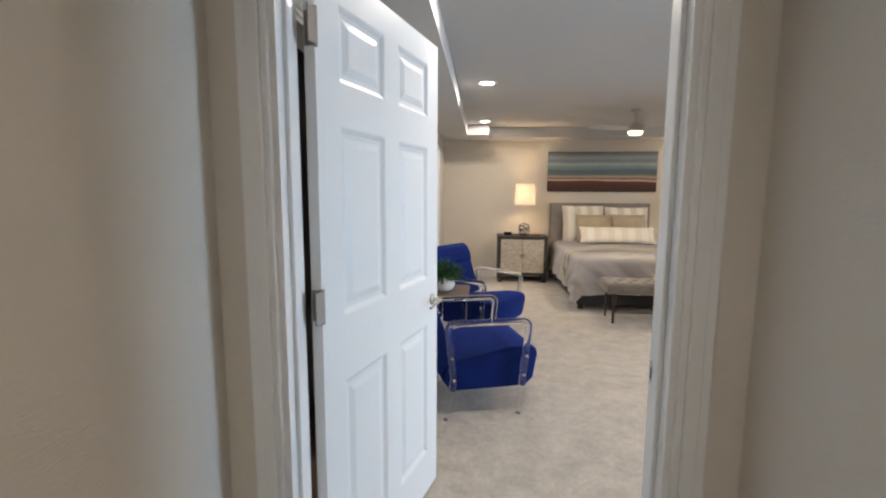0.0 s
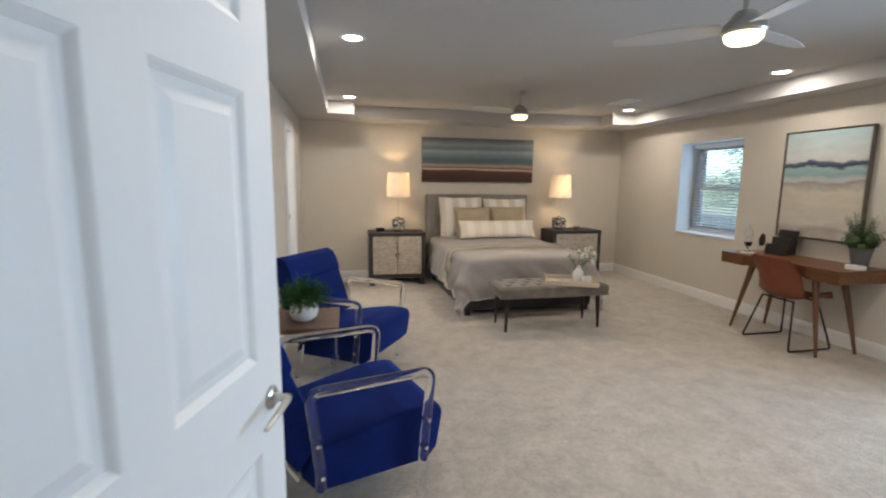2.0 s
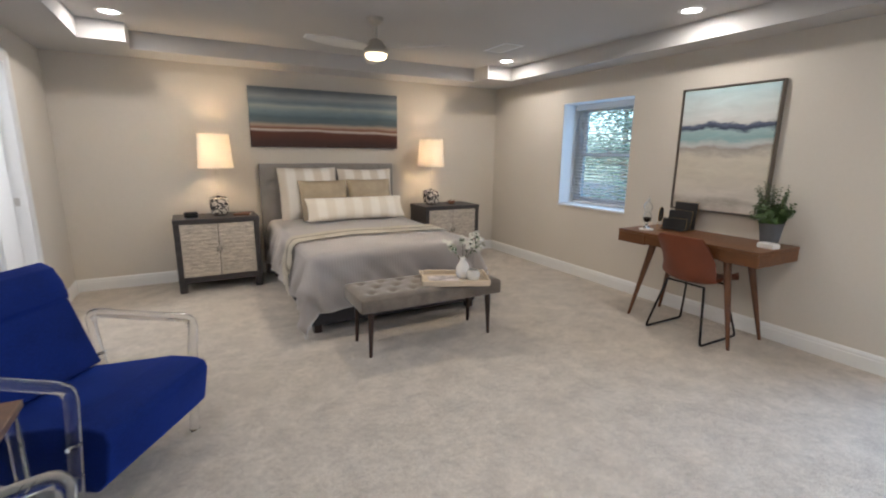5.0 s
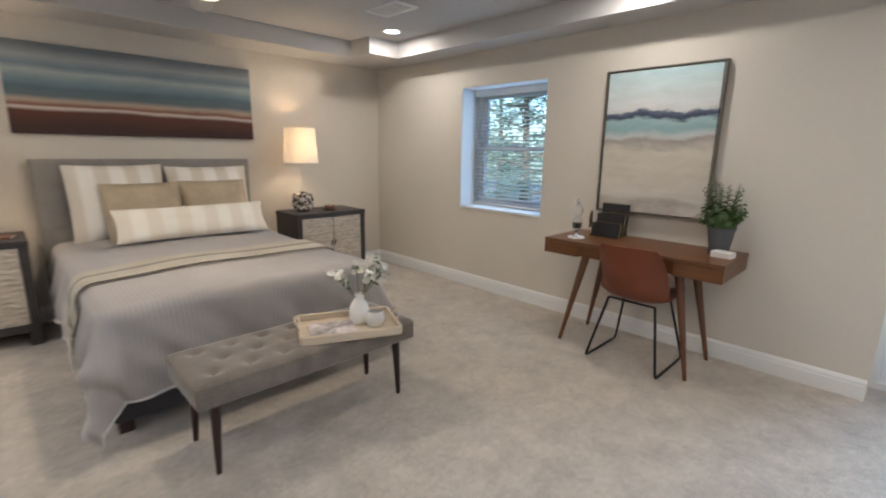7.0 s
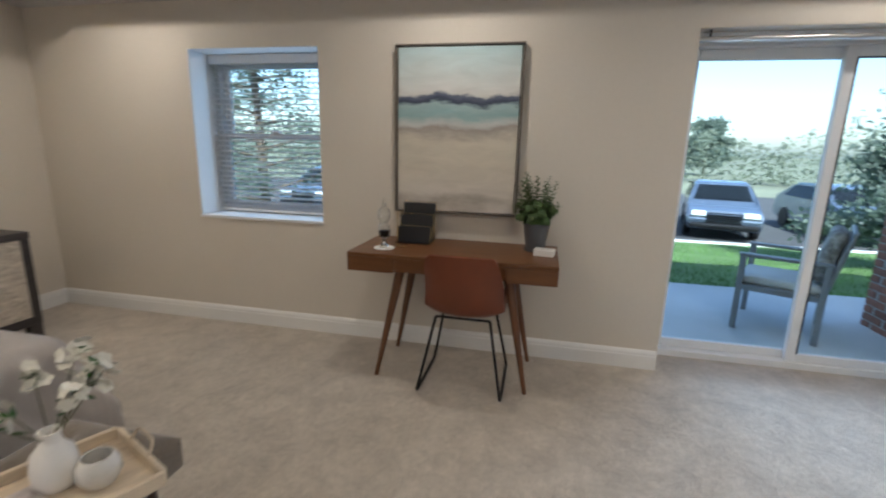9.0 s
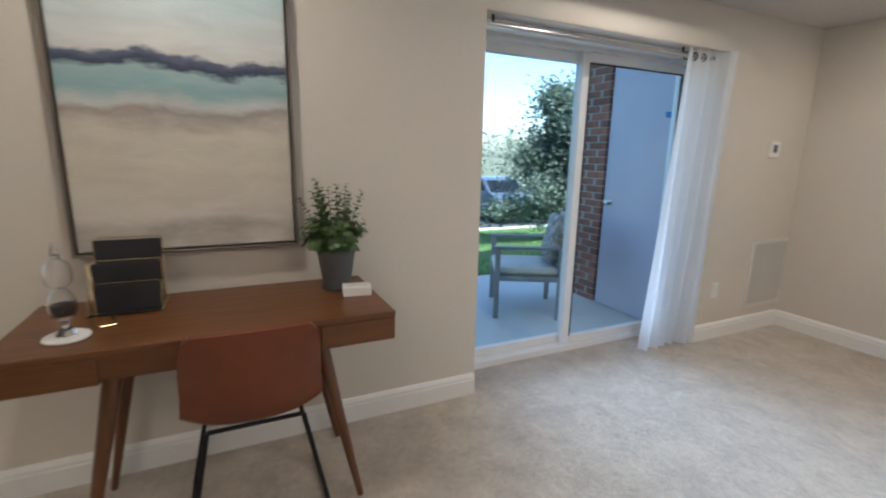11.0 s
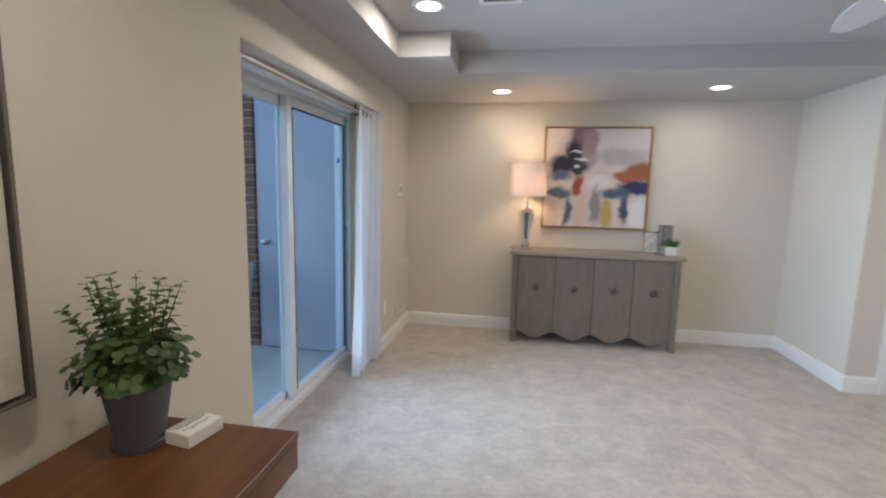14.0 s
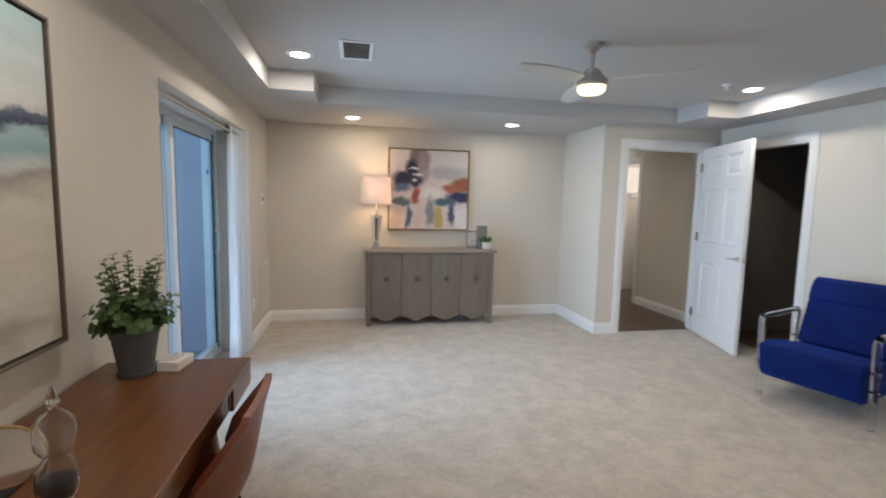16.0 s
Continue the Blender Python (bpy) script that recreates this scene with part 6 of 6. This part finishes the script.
for s in (-1, 1):
    cy = (DY0 + DY1) / 2 + s * (DY1 - DY0) / 2 - s * 0.255
    part("corner_block", boxed(DX0 + 0.010, min(cy, cy - s * 0.04), DZ0 + 0.012, DX0 + 0.05, max(cy, cy - s * 0.04), DZ1 - 0.023, 0.012, 3), M_WALNUT, desk)
for fx, fy, tx, ty in ((3.738, 4.715, 3.80, 4.585), (3.738, 3.838, 3.80, 3.965), (4.155, 3.838, 4.10, 3.965), (4.155, 4.715, 4.10, 4.585)):
    part("leg", taper((fx, fy, 0.0), (tx, ty, DZ0 + 0.004), 0.012, 0.029, 14), M_LEGWOOD, desk, smooth=True)


def desk_chair(m):
    """Faces +x."""
    ob = thing("desk_chair", "cognac leather bucket chair on black metal legs at the desk", "chair", m)
    rows3 = []
    prof = [(0.235, 0.435, 0.40), (0.20, 0.452, 0.43), (0.10, 0.450, 0.45), (-0.02, 0.438, 0.45), (-0.12, 0.440, 0.45), (-0.18, 0.475, 0.44), (-0.215, 0.545, 0.435), (-0.235, 0.63, 0.43), (-0.25, 0.72, 0.405), (-0.262, 0.785, 0.37), (-0.265, 0.805, 0.33)]
    bm = bmesh.new()
    n_ = 16
    for k, (x, z, w) in enumerate(prof):
        row = []
        up = max(0.0, min(1.0, (k - 3) / 4.0))
        for i in range(n_ + 1):
            u = 2 * i / n_ - 1
            lift = 0.05 * abs(u) ** 3 * (1 - up) * (1 if k > 0 else 0.4)
            fwd = (0.15 * abs(u) ** 2.2) * up * max(0.06, min(1.0, (0.80 - z) / 0.24))
            row.append(bm.verts.new((x + fwd, u * w / 2, z + lift)))
        rows3.append(row)
    for a, b in zip(rows3, rows3[1:]):
        for i in range(n_):
            bm.faces.new((a[i], a[i + 1], b[i + 1], b[i]))
    bmesh.ops.recalc_face_normals(bm, faces=bm.faces)
    bmesh.ops.solidify(bm, geom=bm.faces[:], thickness=0.022)
    part("shell", bm, M_LEATHER, ob, smooth=True)
    for s in (-1, 1):
        pth = rounded([(0.14, s * 0.15, 0.425), (0.235, s * 0.232, 0.012), (-0.215, s * 0.232, 0.012), (-0.12, s * 0.15, 0.43)], 0.03)
        part("sled_leg", tube(pth, 0.0085, 8), M_BLACK, ob, smooth=True)
    for bx in (0.13, -0.11):
        part("cross_bar", tube([(bx, -0.15, 0.424), (bx, 0.15, 0.424)], 0.008, 8), M_BLACK, ob, smooth=True)
    return ob


desk_chair(pose(3.812, 4.195, 0, 0, 0, 0))

og = thing("desk_organizer", "black tiered letter sorter with a gold wire frame on the desk", "desk organizer", pose(4.10, 4.575, DZ1))
for k, (x, h) in enumerate(((-0.08, 0.10), (-0.015, 0.165), (0.05, 0.235))):
    part("divider", boxed(-0.002, -0.105, 0.012, 0.002, 0.105, h, 0.001, 1), M_BLACKPAPER, og, "black board divider", at=pose(x, 0, 0, 0, 6))
    part("wire", tube(rounded([(x, -0.108, 0.0), (x + 0.012 + h * 0.1, -0.108, h + 0.006), (x + 0.012 + h * 0.1, 0.108, h + 0.006), (x, 0.108, 0.0)], 0.015), 0.0013, 6), M_GOLD, og, "gold wire")
for s in (-0.108, 0.108):
    part("base_wire", tube([(-0.10, s, 0.004), (0.075, s, 0.004)], 0.003, 6), M_GOLD, og, "gold wire")
part("floor_board", boxed(-0.10, -0.105, 0.004, 0.07, 0.105, 0.010), M_BLACKPAPER, og)

hg = thing("glass_bottle", "clear double-bulb glass decanter with dark sand on a coaster", "decanter", pose(3.830, 4.695, DZ1))
part("coaster", lathe([(0.055, 0), (0.060, 0.004), (0.058, 0.010), (0.04, 0.011)], 28), M_WHITEPOT, hg, "white round coaster", True)
bot = [(0.0, 0.012), (0.026, 0.013), (0.022, 0.022), (0.010, 0.040), (0.012, 0.058), (0.030, 0.072), (0.035, 0.095), (0.034, 0.125), (0.024, 0.148), (0.012, 0.156), (0.024, 0.162), (0.033, 0.176), (0.0355, 0.200), (0.033, 0.220), (0.024, 0.235), (0.010, 0.245), (0.012, 0.258)]
inner = [(max(0.0, q - 0.003), z + (0.003 if k < 2 else 0)) for k, (q, z) in enumerate(bot) if k > 3][::-1]
part("flask", lathe(bot + inner + [(0.0, 0.045)], 28, cap=False), M_CLEAR, hg, smooth=True)
part("sand", lathe([(0.0, 0.066), (0.024, 0.074), (0.0305, 0.095), (0.0300, 0.108), (0.0, 0.112)], 24, cap=False), mat("dark_sand", (0.03, 0.02, 0.018), 0.9, vary=0.2), hg, "dark sand", True)
part("stopper", lathe([(0.006, 0.254), (0.012, 0.262), (0.010, 0.270), (0.005, 0.284), (0.0, 0.302)], 16, cap=False), M_CLEAR, hg, smooth=True)
rg = thing("tabletop_mirror", "small round mirror in a gold ring stand on the desk", "mirror", pose(3.945, 4.650, DZ1, 0, 0, -72))
part("ring", tube([(0, 0.062 * math.cos(a), 0.135 + 0.062 * math.sin(a)) for a in np.linspace(0, 2 * math.pi, 29)[:-1]], 0.0032, 6, closed=True), M_GOLD, rg, "gold ring", True)
part("mirror_disc", lathe([(0.0, -0.002), (0.059, -0.002), (0.059, 0.002), (0.0, 0.002)], 32, cap=False), M_CHROME, rg, "round mirror glass", at=pose(0, 0, 0.135, 0, 90))
part("base", tube(rounded([(0, -0.062, 0.135), (0.0, -0.062, 0.003), (0.05, -0.062, 0.003), (0.05, 0.062, 0.003), (0.0, 0.062, 0.003), (0.0, 0.062, 0.135)], 0.006), 0.0025, 6), M_GOLD, rg, "gold wire base")

pl = thing("potted_plant", "green eucalyptus plant in a matte grey pot on the desk", "potted plant", pose(4.062, 3.838, DZ1))
part("saucer", lathe([(0.059, 0), (0.062, 0.004), (0.062, 0.016), (0.058, 0.016)], 28), M_POT, pl, smooth=True)
part("pot", lathe([(0.053, 0.008), (0.056, 0.02), (0.076, 0.150), (0.080, 0.155), (0.080, 0.168), (0.074, 0.168), (0.070, 0.150)], 30), M_POT, pl, smooth=True)
part("soil", lathe([(0.0, 0.150), (0.072, 0.150)], 20, cap=False), M_SOIL, pl)
r = random.Random(31)
vs, fs = [], []
for k in range(76):
    a = k * 2.4
    tall = k % 5 == 1
    reach = r.uniform(0.06, 0.155) if tall else r.uniform(0.06, 0.135)
    hgt = r.uniform(0.17, 0.25) * (1.30 - 2.2 * reach) + 0.03 if tall else r.uniform(0.03, 0.15)
    b0 = Vector((0.03 * math.cos(a), 0.03 * math.sin(a), 0.15))
    tip = Vector((reach * math.cos(a), reach * math.sin(a), 0.15 + hgt))
    mid = b0.lerp(tip, 0.5) + Vector((0, 0, 0.03))
    pts = [b0 * (1 - t) ** 2 + mid * 2 * t * (1 - t) + tip * t * t for t in (0, .2, .4, .6, .8, 1)]
    part("stem", tube(pts, [0.0028, 0.0025, 0.002, 0.0018, 0.0014, 0.001], 5), M_STEM, pl)
    nl = 13 if tall else 7
    for q in range(nl):
        t = 0.2 + 0.8 * q / (nl - 1)
        c = b0 * (1 - t) ** 2 + mid * 2 * t * (1 - t) + tip * t * t
        axis = (tip - b0).normalized()
        e = axis.orthogonal().normalized()
        e.rotate(Matrix.Rotation((q % 2) * 1.57 + r.random() * 0.4, 3, axis))
        size = (0.043 - 0.025 * t) if tall else (0.041 - 0.012 * t)
        for s in (1, -1):
            d = (e * s + axis * 0.40).normalized()
            leaf_strip(vs, fs, c, d, axis, size, size * 0.80, 0.15, True)
foliage("leaves", vs, fs, M_EUCA, pl)
bx = thing("word_block", "small white block with faint grey script on the desk", "decor block", pose(3.950, 3.783, DZ1, 0, 0, -10))
part("block", boxed(-0.040, -0.056, 0, 0.040, 0.056, 0.036, 0.003, 2), M_WHITEPOT, bx)
lt = bmesh.new()
for row in (-0.010, 0.012):
    pts = [(row + 0.006 * math.sin(k * 1.9) + 0.003 * math.sin(k * 0.7), 0.042 - 0.0038 * k, 0.0362) for k in range(23)]
    tube(pts, 0.0011, 5, lt)
part("script", lt, mat("grey_script", (0.45, 0.45, 0.46), 0.7), bx, "faint grey writing")

# ---- sideboard and what stands on it ----
sbd = thing("sideboard", "grey-washed wood sideboard with four doors and a scalloped base", "sideboard")
SX0, SX1, SY0, SY1, SH_ = 1.700, 3.160, SOUTH + 0.012, 0.600, 0.868
part("top", extrude_profile([(SX0 - 0.022, SH_ - 0.032), (SX1 + 0.022, SH_ - 0.032), (SX1 + 0.026, SH_ - 0.012), (SX1 + 0.020, SH_), (SX0 - 0.020, SH_), (SX0 - 0.026, SH_ - 0.012)], SY0, SY1 + 0.028, 0.003, 1), M_GREYTOP, sbd, "warm washed wood top")
part("body", boxed(SX0 + 0.02, SY0 + 0.002, 0.12, SX1 - 0.02, SY1 - 0.03, SH_ - 0.032), M_GREYWOOD, sbd)
for px_ in (SX0, SX1 - 0.05):
    for py_ in (SY0 + 0.005, SY1 - 0.055):
        part("leg", boxed(px_, py_, 0, px_ + 0.05, py_ + 0.055, SH_ - 0.033, 0.008, 2), M_GREYWOOD, sbd)
dw = (SX1 - SX0 - 0.10) / 4


def scallop_door(x0, w):
    """A door whose lower edge drops in a soft curve and whose face swells a little."""
    bm = bmesh.new()
    n_ = 20
    front, back = [], []
    for i in range(n_ + 1):
        u = i / n_
        low = 0.118 - 0.062 * (0.5 - 0.5 * math.cos(2 * math.pi * u)) ** 0.8
        bulge = 0.009 * math.sin(math.pi * u) ** 0.9
        front.append((bm.verts.new((x0 + u * w, SY1 - 0.012 + bulge, low)), bm.verts.new((x0 + u * w, SY1 - 0.012 + bulge, SH_ - 0.036))))
        back.append((bm.verts.new((x0 + u * w, SY1 - 0.034, low)), bm.verts.new((x0 + u * w, SY1 - 0.034, SH_ - 0.036))))
    for i in range(n_):
        bm.faces.new((front[i][0], front[i + 1][0], front[i + 1][1], front[i][1]))
        bm.faces.new((back[i][0], back[i + 1][0], back[i + 1][1], back[i][1]))
        bm.faces.new((front[i][0], front[i + 1][0], back[i + 1][0], back[i][0]))
        bm.faces.new((front[i][1], front[i + 1][1], back[i + 1][1], back[i][1]))
    for i in (0, n_):
        bm.faces.new((front[i][0], front[i][1], back[i][1], back[i][0]))
    return bm


for k in range(4):
    x0 = SX0 + 0.05 + k * dw
    dr = part("door", scallop_door(x0 + 0.003, dw - 0.006), M_GREYWOOD, sbd, smooth=True)
    kn = part("knob", lathe([(0.030, 0), (0.030, 0.004), (0.024, 0.008), (0.012, 0.010), (0.010, 0.016), (0.0, 0.018)], 18, cap=False), M_AGED, dr, "round dark metal rosette pull", True, pose(x0 + dw / 2, SY1 + 0.002, 0.545, -90))
    part("ring_pull", tube([(0.019 * math.cos(a), 0.019 * math.sin(a) + 0.016, 0.014) for a in np.linspace(0, 2 * math.pi, 17)[:-1]], 0.003, 6, closed=True), M_AGED, kn)
lp = thing("table_lamp", "tall mirrored lamp with a lit blush shade on the sideboard", "table lamp", pose(3.05, 0.44, SH_))
part("foot", boxed(-0.06, -0.06, 0, 0.06, 0.06, 0.022, 0.004, 2), M_MIRROR, lp, "mirrored square foot")
bd = bmesh.new()
lathe([(0.030, 0.022), (0.042, 0.05), (0.030, 0.075), (0.068, 0.33), (0.072, 0.365), (0.062, 0.375)], 6, bd)
part("body", bd, mat("antique_mirror", (0.86, 0.85, 0.83), 0.22, 1.0, vary=0.05, bump=0), lp, "faceted mirror body")
part("facet_inlay", extrude_profile([(-0.010, 0.10), (0.010, 0.10), (0.018, 0.345), (-0.018, 0.345)], 0.058, 0.066, 0.001, 1), M_POT, lp, "smoked glass facet")
part("cap", lathe([(0.05, 0.375), (0.05, 0.383), (0.015, 0.388), (0.010, 0.40), (0.008, 0.58)], 16), M_CHROME, lp, smooth=True)
part("bulb", lathe([(0.0, 0.585), (0.018, 0.60), (0.028, 0.63), (0.018, 0.665), (0.012, 0.675)], 16, cap=False), glow("blush_bulb", (1.0, 0.75, 0.45), 6.0), lp, "glowing warm bulb", True)
drum_shade(lp, 0.172, 0.158, 0.503, 0.800, M_SHADE_PINK)
pf = thing("photo_frame", "small silver frame with a pale print leaning on the sideboard", "picture frame", pose(1.90, 0.36, SH_, -10, 0, 180))
part("frame", boxed(-0.075, -0.012, 0, 0.075, 0.004, 0.205, 0.004, 1), M_MIRROR, pf)
part("print", boxed(-0.058, -0.0135, 0.018, 0.058, -0.0115, 0.187), mat("pale_print", (0.55, 0.52, 0.48), 0.5, vary=0.3, scale=18), pf, "pale print")
gv = thing("glass_block_vase", "silver mercury-glass block vase on the sideboard", "vase", pose(1.80, 0.40, SH_, 0, 0, 8))
part("block", boxed(-0.055, -0.035, 0, 0.055, 0.035, 0.27, 0.004, 2), mat("mercury_glass", (0.45, 0.44, 0.43), 0.25, 0.8, vary=0.35, scale=25, fine=70), gv)
sp2 = thing("small_succulent", "small green plant in a white square pot on the sideboard", "potted plant", pose(1.765, 0.475, SH_))
part("pot", boxed(-0.042, -0.03, 0, 0.042, 0.03, 0.085, 0.005, 2), M_WHITEPOT, sp2)
r = random.Random(3)
vs, fs = [], []
for k in range(90):
    a, el = r.random() * 6.28, r.uniform(0.2, 1.4)
    d = Vector((math.cos(a) * math.cos(el), math.sin(a) * math.cos(el), math.sin(el)))
    leaf_strip(vs, fs, Vector((0.02 * math.cos(a), 0.015 * math.sin(a), 0.08)), d, d.orthogonal().normalized(), r.uniform(0.04, 0.085), 0.012)
foliage("leaves", vs, fs, M_FERN, sp2)

# ---- side rooms ----
shf = thing("closet_shelves", "white wire closet shelves with a hanging rail", "closet shelf")
for zz in (1.62, 2.06):
    wb = bmesh.new()
    for k in range(16):
        tube([(-1.53 + k * 0.022, -1.28, zz), (-1.53 + k * 0.022, -0.02, zz)], 0.003, 5, wb)
    box(wb, -1.20, -1.28, zz - 0.03, -1.19, -0.02, zz + 0.005)
    part("shelf", wb, M_TRIM, shf)
part("rail", tube([(-1.25, -1.29, 1.56), (-1.25, -0.01, 1.56)], 0.012, 8), M_TRIM, shf, smooth=True)
planks = {L: finish("plank", boxed(-0.088, -L / 2, 0, 0.088, L / 2, 0.005, 0.0015, 1), M_HALLFLOOR) for L in (0.93, 0.46)}
for i in range(7):
    y = HALL_S + 0.01
    for L in ((0.93, 0.93, 0.93) if i % 2 else (0.46, 0.93, 0.93, 0.46)):
        o = new("plank", planks[L])
        o.location = (WEST + 0.105 + i * 0.1795, y + L / 2, 0.001)
        o.parent = floor_hall
        y += L + 0.003
